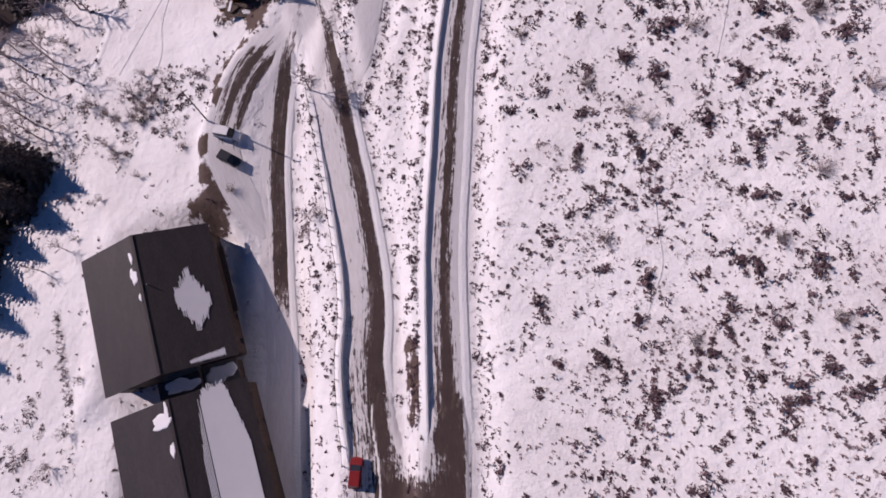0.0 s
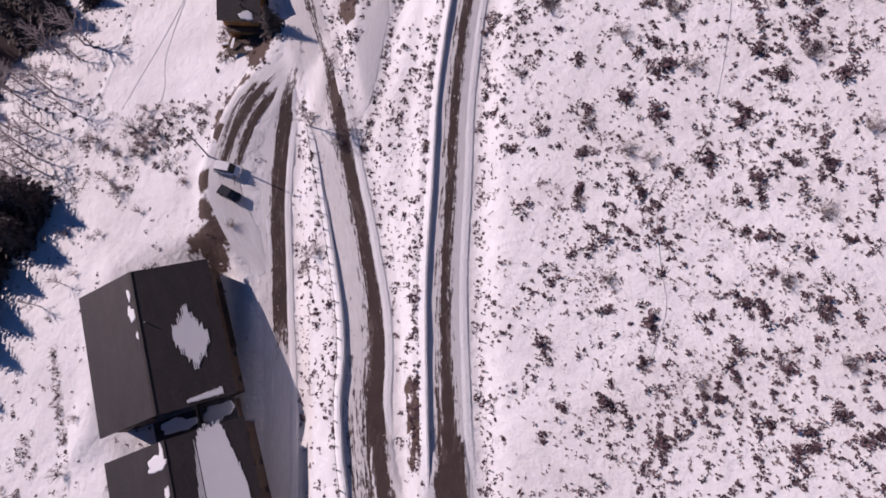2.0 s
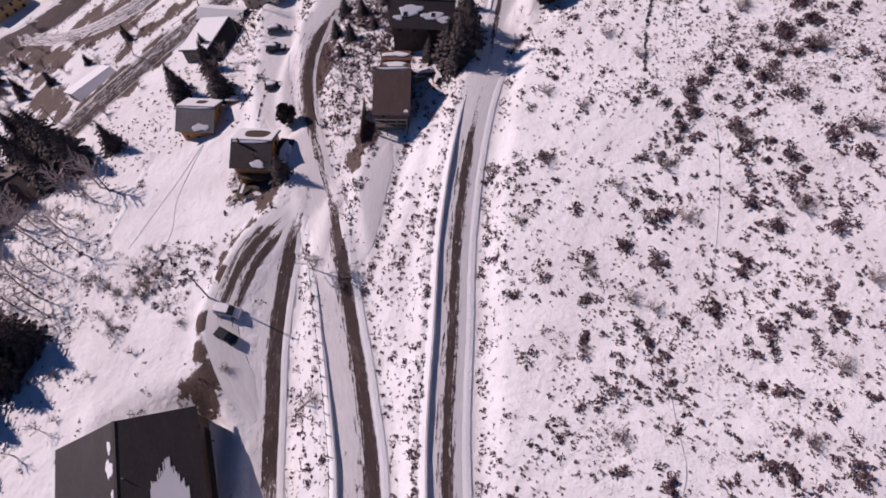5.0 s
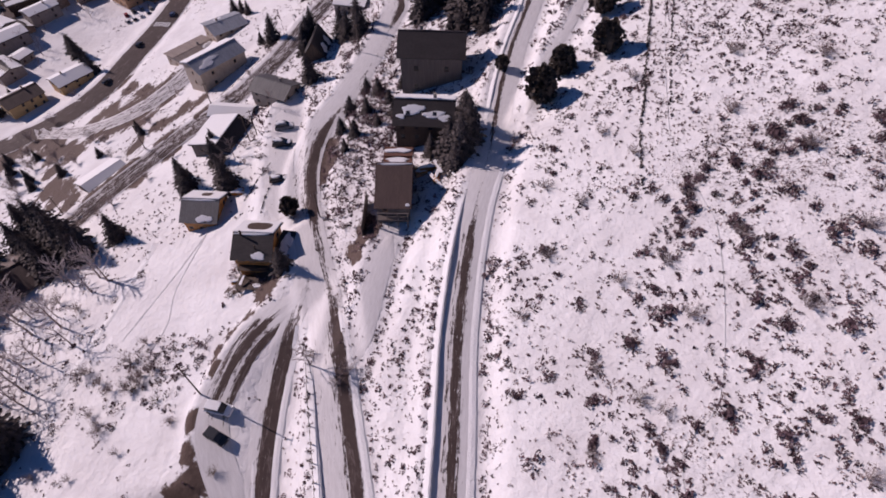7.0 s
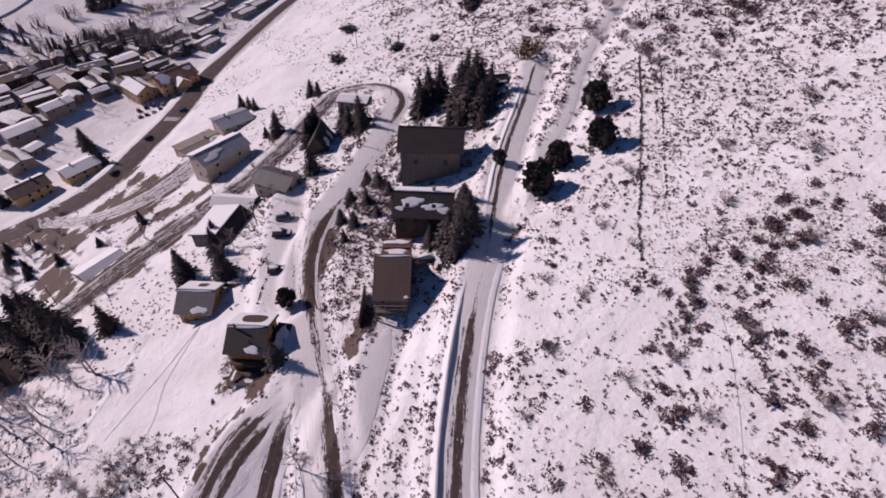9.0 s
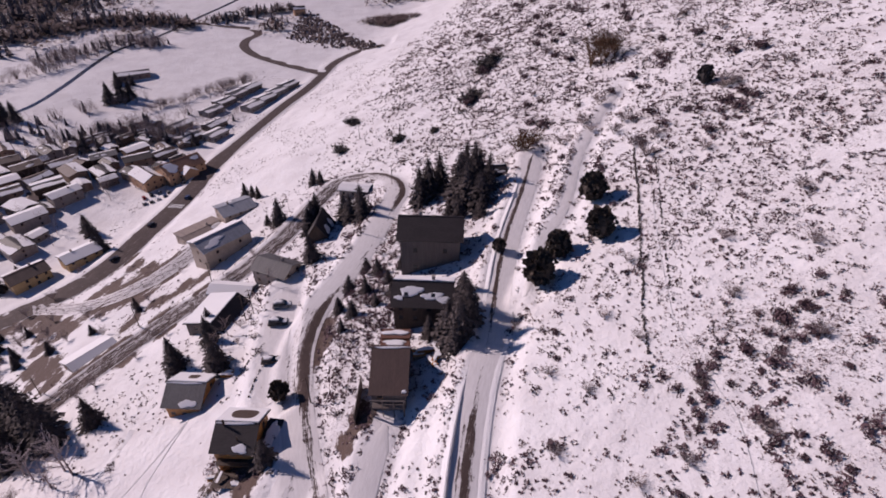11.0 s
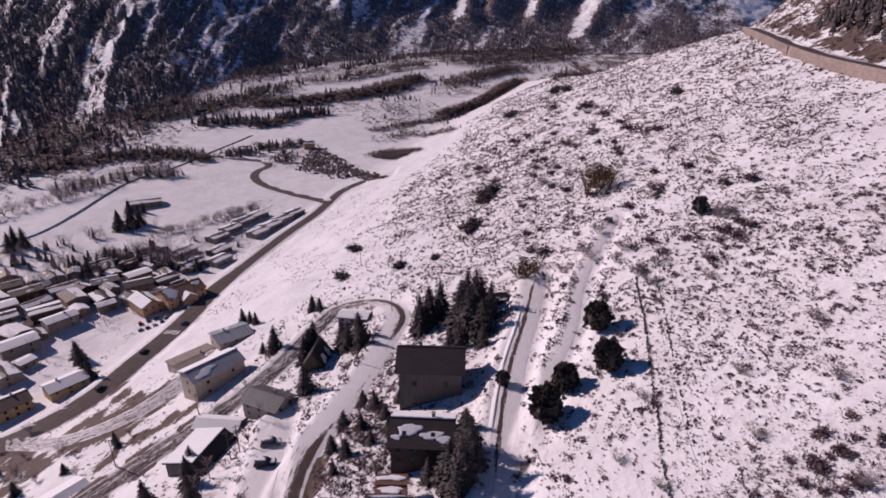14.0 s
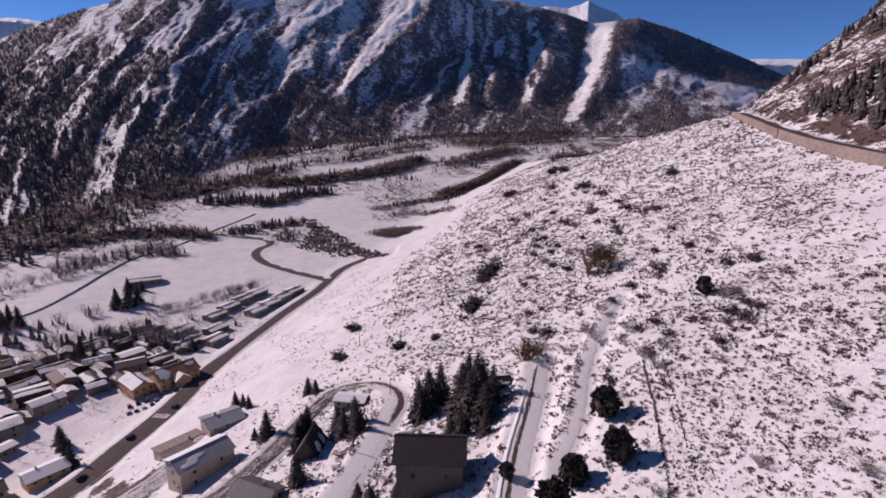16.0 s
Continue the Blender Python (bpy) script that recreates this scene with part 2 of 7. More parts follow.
def part(name, bm, material, parent, label=""):
    me = bpy.data.meshes.new(name)
    bm.to_mesh(me)
    bm.free()
    me.materials.append(material)
    ob = new(name, me)
    ob.parent = parent
    return tagged(ob, label)


def box(bm, x0, y0, z0, x1, y1, z1, bevel=0.0, m=None):
    r = bmesh.ops.create_cube(bm, size=1.0)
    for v in r["verts"]:
        v.co = Vector(((x0 + x1) / 2 + v.co.x * (x1 - x0), (y0 + y1) / 2 + v.co.y * (y1 - y0), (z0 + z1) / 2 + v.co.z * (z1 - z0)))
    if bevel:
        e = list({e for v in r["verts"] for e in v.link_edges})
        out = bmesh.ops.bevel(bm, geom=e, offset=bevel, segments=2, affect="EDGES", profile=0.5)
        r["verts"] = list({v for f in out["faces"] for v in f.verts} | {v for v in r["verts"] if v.is_valid})
    if m is not None:
        for v in r["verts"]:
            v.co = m @ v.co
    return bm


def prism(bm, points, y0, y1):
    """A solid with the outline points (x, z), from y0 to y1."""
    a = [bm.verts.new((x, y0, z)) for x, z in points]
    b = [bm.verts.new((x, y1, z)) for x, z in points]
    n = len(points)
    bm.faces.new(a)
    bm.faces.new(b[::-1])
    for i in range(n):
        bm.faces.new((a[i], b[i], b[(i + 1) % n], a[(i + 1) % n]))
    bmesh.ops.recalc_face_normals(bm, faces=bm.faces)
    return bm


def smooth_line(points, gap=1.0):
    """Points every gap metres on a smooth line through the given ones."""
    p = np.array(points, float)
    p = np.vstack([2 * p[0] - p[1], p, 2 * p[-1] - p[-2]])
    out = []
    for i in range(1, len(p) - 2):
        n = max(2, int(np.linalg.norm(p[i + 1] - p[i]) / gap))
        t = np.linspace(0, 1, n, endpoint=False)[:, None]
        out.append(0.5 * (2 * p[i] + (p[i + 1] - p[i - 1]) * t + (2 * p[i - 1] - 5 * p[i] + 4 * p[i + 1] - p[i + 2]) * t * t + (3 * p[i] - p[i - 1] - 3 * p[i + 1] + p[i + 2]) * t ** 3))
    out.append(p[-2:-1])
    return np.vstack(out)


# ---- roads: centre lines on the plan, half widths ----
LINES = {
    "road_upper": (3.0, [(0.4, -36), (0.6, -20), (0.9, -12), (0.9, -6), (0.7, 0), (0.5, 7.3), (0.3, 15.8), (0.4, 24.7), (1.2, 37.8), (1.9, 52), (3.2, 64), (4.7, 73.9), (6.6, 83.5), (9.7, 95.8), (11.6, 106.6), (14.2, 120.6), (17.5, 134.6), (22, 149.5), (25.9, 163.2), (29.1, 176.6)]),
    "road_mid": (3.5, [(-9.2, -36), (-9.5, -20), (-10.0, -9.5), (-11.2, -2.5), (-11.9, 4.2), (-11.8, 11.2), (-12.5, 18.5), (-14.0, 26.2), (-15.8, 34.5), (-18.2, 44.4), (-19.8, 51.5), (-22.0, 60.4), (-24.4, 69), (-28.1, 80.1), (-31.9, 93.1), (-35.0, 109.9), (-33.9, 125), (-28.6, 138), (-23.3, 153.1), (-18.4, 175.3), (-16.2, 190), (-20.9, 204), (-31.4, 214), (-42.8, 214), (-49.7, 201.1), (-57.6, 179.5), (-65.8, 165.6), (-74.4, 156), (-84.6, 148.2), (-92.7, 140.4), (-103.0, 128.3), (-111.5, 117.8), (-124.4, 101)]),
    "track_low": (2.7, [(-26.8, -34), (-28.5, -15.4), (-29.8, 4.7), (-30.5, 13), (-31.3, 21.5), (-31.8, 30.2), (-32.4, 41), (-32.1, 51.9), (-31.2, 61), (-30, 67.5), (-28.3, 74), (-27.5, 78)]),
    "pull_off": (3.0, [(-28.5, 71), (-31.3, 68), (-34.8, 64.5), (-38.4, 59.5), (-41.0, 53), (-42.4, 46.5), (-41.0, 40.5), (-37.4, 34), (-33.8, 28)]),
    "parking": (3.6, [(-47.5, 143), (-46, 134), (-44.3, 124), (-42.6, 112), (-40.5, 102), (-38.5, 94)]),
    "driveway": (2.3, [(-11.2, 80.5), (-12.9, 73), (-14.2, 65), (-15.6, 57.3), (-17.0, 52)]),
    "yard_track": (3.8, [(-166, 184), (-154, 179), (-142, 174.5), (-130, 172.5), (-119, 174), (-109, 180), (-101, 190), (-97, 200)]),
    "stream": (2.4, [(-352, 330), (-335, 362), (-316, 390), (-305, 412), (-302.5, 451), (-302.8, 496.6), (-299, 538), (-278, 582), (-262, 640), (-240, 720)]),
    "upper_path": (1.15, [(17.5, 106), (19.8, 112.3), (24.5, 124.8), (28.8, 131.8), (33.2, 141.6), (39.5, 161.3), (47.4, 178.5), (55.1, 193.5), (62, 204)]),
    "main_road": (5.4, [(-240, 128), (-190, 166), (-162, 184.5), (-146, 205), (-139.4, 232), (-135.8, 256.5), (-135.0, 282), (-135.3, 308.8), (-129.5, 345), (-116.5, 397.8), (-102.3, 440.9), (-92, 490.7), (-75, 513), (-52, 523)]),
    "main_branch": (4.6, [(-97, 464), (-108, 476), (-135, 494.8), (-166, 519), (-184, 543), (-189, 566), (-183, 588), (-198, 605), (-222, 611), (-256, 622), (-290, 622), (-345, 628)]),
    "highway": (4.5, [(141, 0), (148, 60), (158, 150), (173, 235), (195, 335), (224, 420), (253, 505), (290, 590)]),
}
ROADS = {}
for key, (half, line) in LINES.items():
    xy = smooth_line(line, 1.0 if key not in ("main_road", "highway", "main_branch") else 3.0)
    z = land(xy[:, 0], xy[:, 1])
    w = 9 if key != "highway" else 15
    z = np.convolve(np.pad(z, w, mode="edge"), np.ones(2 * w + 1) / (2 * w + 1), "valid")
    if key in ("track_low", "pull_off"):
        z = np.interp(xy[:, 1], [-34, 5, 13, 21, 30, 41, 52, 61, 68, 73], [-25, -24, -23.3, -22.3, -21, -19, -17.2, -15.6, -14.6, -13.8])
    if key == "highway":
        z = z + 1.7
    ROADS[key] = (half, np.column_stack([xy, z]))
# level plots cut into the slope under the big buildings: x, y, half size, height
PLOTS = [(-49, 14, 14, -24.6), (-41, -13, 13, -24.6)]


FADE = {"main_road": 6.0, "yard_track": 6.0, "track_low": 6.5, "pull_off": 3.0}


def grade(x, y):
    """The height of the finished ground, with roads and plots benched into the slope."""
    x, y = np.atleast_1d(np.asarray(x, float)), np.atleast_1d(np.asarray(y, float))
    z = land(x, y)
    for px, py, size, pz in PLOTS:
        d = np.maximum(np.abs(x - px), np.abs(y - py)) - size
        k = np.clip(1 - d / 8.0, 0, 1)
        z = z + (pz - z) * k * k * (3 - 2 * k)
    most, total, lift = np.zeros(len(x)), np.full(len(x), 1e-9), np.zeros(len(x))
    for key, (half, line) in ROADS.items():
        if key == "highway":
            continue
        near = np.where((x > line[:, 0].min() - 12) & (x < line[:, 0].max() + 12) & (y > line[:, 1].min() - 12) & (y < line[:, 1].max() + 12))[0]
        for i in range(0, len(near), 4000):
            k = near[i:i + 4000]
            d = np.hypot(x[k, None] - line[None, :, 0], y[k, None] - line[None, :, 1])
            j = d.argmin(1)
            d = d[np.arange(len(k)), j] - half - 0.9
            f = np.clip(1 - d / FADE.get(key, 4.0), 0, 1)
            f = f * f * (3 - 2 * f)
            most[k] = np.maximum(most[k], f)
            total[k] += f ** 3
            lift[k] += f ** 3 * line[j, 2]
    return z + (lift / total - z) * most * (total > 1e-6)


def ground_at(x, y):
    return float(grade(x, y)[0])


def road_distance(x, y):
    out = np.full(len(x), 1e9)
    for half, line in ROADS.values():
        for i in range(0, len(x), 4000):
            s = slice(i, i + 4000)
            d = np.hypot(x[s, None] - line[None, :, 0], y[s, None] - line[None, :, 1]).min(1) - half
            out[s] = np.minimum(out[s], d)
    return out


def garden(x, y):
    """The open lawn between the two timber houses and the terrace edge."""
    return (x > -80 + 0.23 * (y - 63)) & (x < -48) & (y > 67) & (y < 97)


def heath_at(x, y):
    """How thickly heather and broom grow: on the slope, not on meadows, plots and the valley floor."""
    h = np.clip((hill(x, y) - valley(x, y) - 22) / 14, 0, 1)
    meadow = np.clip((-42 - x + 0.08 * (y - 150)) / 34, 0, 1) * np.clip((y - 185) / 40, 0, 1)
    side = np.clip((x + 32) / 6, 0, 1)
    left = 0.55 + 0.45 * side
    thick = 0.62 + 0.9 * (cloudy(x / 26, y / 26, 4, 3) - 0.5) + 0.5 * (cloudy(x / 9, y / 9, 5, 3) - 0.5)
    thick = thick + 0.4 * np.exp(-((x - 70) / 80) ** 2 - ((y - 350) / 150) ** 2)
    thick = thick + 0.5 * np.exp(-((x - 54) / 13) ** 2 - ((y - 76 + 0.3 * (x - 54)) / 7) ** 2)
    thick = thick - 0.45 * np.exp(-((y - 70 + 0.12 * (x - 20)) / 2.6) ** 2) * np.clip((46 - x) / 8, 0, 1)
    thick = thick - 0.30 * np.clip((x - 12) / 4, 0, 1) * np.clip((np.interp(y, [80, 155], [38, 54]) - x) / 5, 0, 1) * np.clip((y - 74) / 8, 0, 1) * np.clip((165 - y) / 20, 0, 1)
    above = np.clip((x - np.interp(y, HIGHWAY_Y, HIGHWAY_X) - 5) / 6, 0, 1)
    return np.clip(h * (1 - meadow) * left * thick, 0, 1.3) * np.where(garden(x, y), 0.06, 1.0) + above * 0.75


# ---- the ground: one sheet to the horizon ----
def spread(low, high, step, far_low, far_high, grow=1.10):
    mid = list(np.arange(low, high + 1e-6, step))
    for end, sign in ((far_low, -1), (far_high, 1)):
        s, p = step, (low if sign < 0 else high)
        side = []
        while (p - end) * sign < 0:
            s = min(s * grow, 120.0)
            p += sign * s
            side.append(p)
        mid = side[::-1] + mid if sign < 0 else mid + side
    return np.array(mid)


def grid_faces(nx, ny):
    i = np.arange(nx - 1)[None, :] + np.arange(ny - 1)[:, None] * nx
    return np.stack([i, i + 1, i + 1 + nx, i + nx], -1).reshape(-1, 4)


def add_attribute(me, name, values):
    me.attributes.new(name, "FLOAT", "POINT").data.foreach_set("value", np.asarray(values, np.float32))


gx, gy = np.meshgrid(spread(-70, 75, 0.9, -4200, 1500, 1.035), spread(-32, 130, 0.9, -900, 4600, 1.03))
gz = grade(gx.ravel(), gy.ravel())
low = np.interp(np.hypot(gx.ravel(), gy.ravel()), [0, 900, 1500, 5000], [0, 0, -4, -60])
verts = np.column_stack([gx.ravel(), gy.ravel(), np.minimum(gz + low, 420)])
ground = mesh_ob("ground", verts, grid_faces(gx.shape[1], gx.shape[0]), GROUND, smooth=True)
near_road = road_distance(verts[:, 0], verts[:, 1])
add_attribute(ground.data, "heath", heath_at(verts[:, 0], verts[:, 1]) * np.clip((near_road - 0.3) / 1.2, 0, 1) * np.interp(verts[:, 1], [180, 330], [1.0, 0.6]))
# bare earth banks: x, y, radius
EARTH = [(-44.2, 33.5, 2.4), (-43.6, 36, 1.6), (-45.8, 40, 1.3), (-46.2, 46.0, 1.2), (-44.6, 59.5, 1.4), (-42.6, 63.5, 1.4), (-40.5, 66.5, 1.2), (-43.8, 55.5, 1.1), (-4.6, 6.4, 0.8), (-4.3, 3.8, 0.8), (-4.6, 1.0, 0.7), (-4.2, -1.5, 0.9), (-4.5, -4, 0.7), (-38, 77, 3.2), (-42.5, 77, 2.6), (-18.2, 80, 1.6), (-18.0, 76, 1.0), (-16.5, 84, 2.2), (-105, 178, 4)]
EARTH += [(-124, 176, 5), (-116, 180, 5), (-110, 184, 4), (-132, 182, 4), (-104, 190, 3.5), (-118, 190, 3.5), (-30, 112, 2.5), (-31, 118, 2.5), (-31.5, 106, 2.0), (-90, 146, 3), (-99, 136, 3), (-107, 127, 3), (-80, 155, 3), (-86, 141, 2.5), (-95, 129, 2.5)]
# muddy yards and verges by the lower lane
EARTH += [(-158, 176, 5), (-150, 170, 5), (-166, 172, 5), (-143, 163, 4), (-134, 159, 4), (-172, 166, 5), (-128, 168, 4), (-121, 170, 5), (-113, 172, 4), (-108, 168, 3), (-98, 160, 2.5), (-104, 150, 2.5), (-112, 138, 3), (-120, 128, 3), (-126, 134, 4), (-134, 140, 4), (-140, 150, 3), (-90, 165, 2.5), (-84, 168, 2), (-146, 200, 3), (-138, 210, 3), (-128, 198, 3)]
bare = np.zeros(len(verts))
for ex, ey, er in EARTH:
    bare = np.maximum(bare, np.clip(1.15 - 0.6 * np.hypot(verts[:, 0] - ex, (verts[:, 1] - ey) * 0.8) / (er * 1.3), 0, 1))
uphill = np.clip((verts[:, 0] - np.interp(verts[:, 1], HIGHWAY_Y, HIGHWAY_X) - 4) / 4, 0, 1) * (verts[:, 1] > 0)
bare = np.maximum(bare, uphill * (0.46 + 1.9 * (cloudy(verts[:, 0] / 8, verts[:, 1] / 22, 6, 4, 0.75) - 0.44) + 0.5 * np.clip(1 - (verts[:, 0] - np.interp(verts[:, 1], HIGHWAY_Y, HIGHWAY_X) - 6) / 9, 0, 1)))
add_attribute(ground.data, "bare", bare)
tagged(ground, "snow-covered mountainside with heather poking through", "ground", kind="structure")


# ---- road surfaces ----
def road(key, name, material, label, clear, raised=0.0, along=((0, 0), (1, 0)), late=None):
    """clear: pairs of (across -1..1, bareness), the ploughed profile from the left edge to the right."""
    half, line = ROADS[key]
    way = np.gradient(line[:, :2], axis=0)
    way /= np.linalg.norm(way, axis=1)[:, None]
    side = np.column_stack([way[:, 1], -way[:, 0]])
    across = np.linspace(-1, 1, 13)
    n, m = len(line), len(across)
    ends = np.minimum(np.arange(n), np.arange(n)[::-1]) / 7.0
    width = np.clip(0.25 + ends, 0, 1) if key in ("driveway", "pull_off", "upper_path", "parking", "road_upper", "yard_track") else np.ones(n)
    p = np.zeros((n, m, 3))
    p[:, :, :2] = line[:, None, :2] + side[:, None, :] * (across[None, :] * width[:, None])[:, :, None] * half
    lay = grade(p[:, :, 0].ravel(), p[:, :, 1].ravel()).reshape(n, m) if key != "highway" else line[:, None, 2] + 0 * across[None, :]
    p[:, :, 2] = lay + 0.04 + 0.08 * (1 - across[None, :] ** 2) * np.clip(half / 2, 0.5, 1.5) + raised
    ob = mesh_ob(name, p.reshape(-1, 3), grid_faces(m, n)[:, ::-1], material, smooth=True)
    s = np.concatenate([[0], np.cumsum(np.linalg.norm(np.diff(line[:, :2], axis=0), axis=1))])
    uv = np.stack([np.broadcast_to(across[None, :] * half, (n, m)), np.broadcast_to(s[:, None], (n, m))], -1).reshape(-1, 2)
    layer = ob.data.uv_layers.new(name="road")
    loops = np.zeros(len(ob.data.loops), np.int32)
    ob.data.loops.foreach_get("vertex_index", loops)
    layer.data.foreach_set("uv", uv[loops].astype(np.float32).ravel())
    profile = np.interp(across, [c[0] for c in clear], [c[1] for c in clear])
    change = np.interp(s, [c[0] for c in along], [c[1] for c in along])
    profile = np.repeat(profile[None, :], n, 0)
    if late:
        k = np.clip((s - late[0]) / 25.0, 0, 1)[:, None]
        profile = profile * (1 - k) + np.interp(across, [c[0] for c in late[1]], [c[1] for c in late[1]])[None, :] * k
    add_attribute(ob.data, "bare", (profile + change[:, None]).ravel())
    return tagged(ob, label, "road", kind="structure")


road("road_upper", "road", ROAD_UPPER, "narrow asphalt road ploughed between snow banks", [(-1, 0), (-0.62, 0.0), (-0.52, 0.75), (-0.42, 0.15), (-0.32, 0.5), (-0.24, 1.2), (0.12, 1.15), (0.26, 0.42), (0.45, 0.30), (0.58, 0.0), (1, 0)], 0.0, [(0, 0.6), (34, 0.5), (50, 0.06), (110, 0.05), (120, -0.75), (136, -0.5), (142, 0.0), (190, 0.05), (219, -0.2)], (118, [(-1, 0), (-0.52, 0.0), (-0.42, 1.1), (-0.12, 1.2), (0.02, 0.15), (0.3, 0.28), (0.5, 0.05), (1, 0)]))
road("road_mid", "road", ROAD_UPPER, "narrow asphalt road with snow streaks below the first", [(-1, 0), (-0.75, 0.3), (-0.5, 0.05), (-0.3, 0.2), (-0.05, 0.3), (0.15, 0.8), (0.26, 1.2), (0.62, 1.2), (0.74, 0.5), (0.85, 0), (1, 0)], 0.02, [(0, 0.5), (40, 0.45), (60, 0.05), (96, 0.2), (106, -0.45), (126, -0.4), (134, 0.4), (164, 0.3), (176, -0.75), (212, -0.75), (226, 0.2), (264, 0.0), (434, 0.1)], (240, [(-1, 0.2), (-0.88, 0.95), (-0.45, 0.9), (0.1, 0.72), (0.45, 0.88), (0.8, 0.8), (0.95, 0.1), (1, 0.0)]))
road("track_low", "road", ROAD_UPPER, "low road with wet wheel tracks in the snow", [(-1, 0), (-0.55, 0.35), (-0.3, 0.5), (-0.15, 1.25), (0.7, 1.25), (0.85, 0.1), (1, 0)], 0.0, [(0, -1.3), (44, -1.1), (54, 0.0), (94, 0.0), (101, -0.7), (116, -0.9)])
road("pull_off", "lay_by", ROAD_SLUSH, "rutted lay-by with slush and bare patches", [(-1, 0.5), (-0.8, 1.2), (-0.6, 1.0), (-0.4, 0.25), (-0.2, 0.3), (0.0, 1.0), (0.25, 1.2), (0.5, 0.4), (0.8, 0.6), (1, 0)], 0.01, [(0, -0.9), (6, -0.6), (11, 0.45), (20, 0.4), (27, 0.0), (33, -0.9)])

# the wide bend where the two roads meet
columns, rows = np.arange(-13.5, 5.6, 0.4), np.arange(-34, 3.0, 0.4)
bx, by = [q.ravel() for q in np.meshgrid(columns, rows)]
edge_w, edge_e = np.interp(by, [-34, -14, -10, -5.7, 2], [-9.0, -9.3, -9.9, -10.8, -11.5]), np.interp(by, [-34, -7, -1, 7], [3.9, 3.6, 3.3, 2.7])
inside = np.minimum(bx - edge_w, edge_e - bx)
isle_w, isle_e = np.interp(by, [-9.4, -8.2, -6, -3, 2], [-4.2, -5.9, -6.8, -7.4, -8.2]), np.interp(by, [-9.4, -8.2, -5, 2], [-4.2, -2.9, -2.0, -1.3])
island = np.where(by > -9.4, np.maximum(isle_w - bx, bx - isle_e), np.hypot(bx + 4.2, by + 9.4))
wet = np.minimum(inside * 1.7, island * 0.75 + 0.1)
clear = np.clip(wet, -0.5, 1.6) - np.clip(1.5 - 0.30 * np.hypot((bx + 4.0) * 0.8, by + 10.0), 0, 1.0) * (by < -7)
lift = np.clip(0.06 + 0.5 * np.minimum(wet, 0.5), -0.15, 0.24) - np.clip((by + 1.5 + 9.0 * (cloudy(bx / 0.8, by / 4.0, 3, 3) - 0.5)) * 0.2, 0, 0.6)
bend = mesh_ob("road_bend", np.column_stack([bx, by, grade(bx, by) + lift]), grid_faces(len(columns), len(rows)), ROAD_SLUSH, smooth=True)
layer = bend.data.uv_layers.new(name="road")
loops = np.zeros(len(bend.data.loops), np.int32)
bend.data.loops.foreach_get("vertex_index", loops)
layer.data.foreach_set("uv", np.column_stack([bx, by * 1.5 + bx])[loops].astype(np.float32).ravel())
add_attribute(bend.data, "bare", clear)
tagged(bend, "wide wet hairpin bend with slush in its middle", "road", kind="structure")
road("parking", "parking_bay", ROAD_SNOWY, "trampled snowy parking bay beside the lane", [(-1, 0), (-0.4, 0.62), (-0.1, 0.3), (0.2, 0.35), (0.5, 0.68), (1, 0)], 0.01)
road("driveway", "driveway", ROAD_SNOWY, "snow-covered driveway with wheel marks", [(-1, 0), (0, 0.3), (1, 0)], 0.01)
road("yard_track", "yard_track", ROAD_SLUSH, "churned muddy track through the snowy yard", [(-1, 0.2), (-0.7, 0.85), (-0.3, 0.6), (0.0, 0.8), (0.4, 0.7), (0.8, 0.75), (1, 0.1)], 0.01)
tagged(road("stream", "stream", make_plain("stream_water", (0.02, 0.02, 0.024), (0.07, 0.06, 0.06), 0.15, 0.25, 0.05), "dark stream between snowy banks on the valley floor", [(-1, 0), (1, 0)]), "dark stream between snowy banks on the valley floor", "water", kind="structure")
road("upper_path", "path", ROAD_SNOWY, "snow-covered footpath across the heath", [(-1, 0), (0, 0.1), (1, 0)])
road("main_road", "main_road", ROAD_MAIN, "cleared brown asphalt main road of the village", [(-1, 0.2), (-0.9, 1.0), (0.9, 1.0), (1, 0.2)], late=(235, [(-1, -0.3), (-0.75, -0.2), (-0.62, 1.0), (0.62, 1.0), (0.75, -0.2), (1, -0.3)]))
road("main_branch", "main_road", ROAD_MAIN, "cleared asphalt side road in the valley", [(-1, 0.2), (-0.8, 0.9), (0.8, 0.9), (1, 0.2)])
road("highway", "highway", ROAD_MAIN, "mountain highway cut into the slope", [(-1, 0.4), (-0.85, 1.0), (0.85, 1.0), (1, 0.2)])

# ---- the mountain across the valley ----
# bearing (x over y from the hill), how far its foot and its crest stand, and the crest's rise
BEARING = [-1.4, -1.0, -0.757, -0.685, -0.614, -0.517, -0.36, -0.218, -0.079, 0.014, 0.109, 0.205, 0.254, 0.329, 0.398, 0.499, 0.581, 0.656, 0.9, 1.2]
RISE = [0.05, 0.08, 0.116, 0.141, 0.161, 0.185, 0.23, 0.255, 0.23, 0.2, 0.178, 0.156, 0.14, 0.149, 0.129, 0.092, 0.06, 0.022, 0.0, 0.0]
FOOT_BEARING, FOOT = [-1.4, -0.9, -0.675, -0.47, -0.29, 0.03, 0.22, 0.5, 0.7, 1.2], [500, 560, 690, 880, 1365, 1630, 1650, 1700, 1800, 1900]
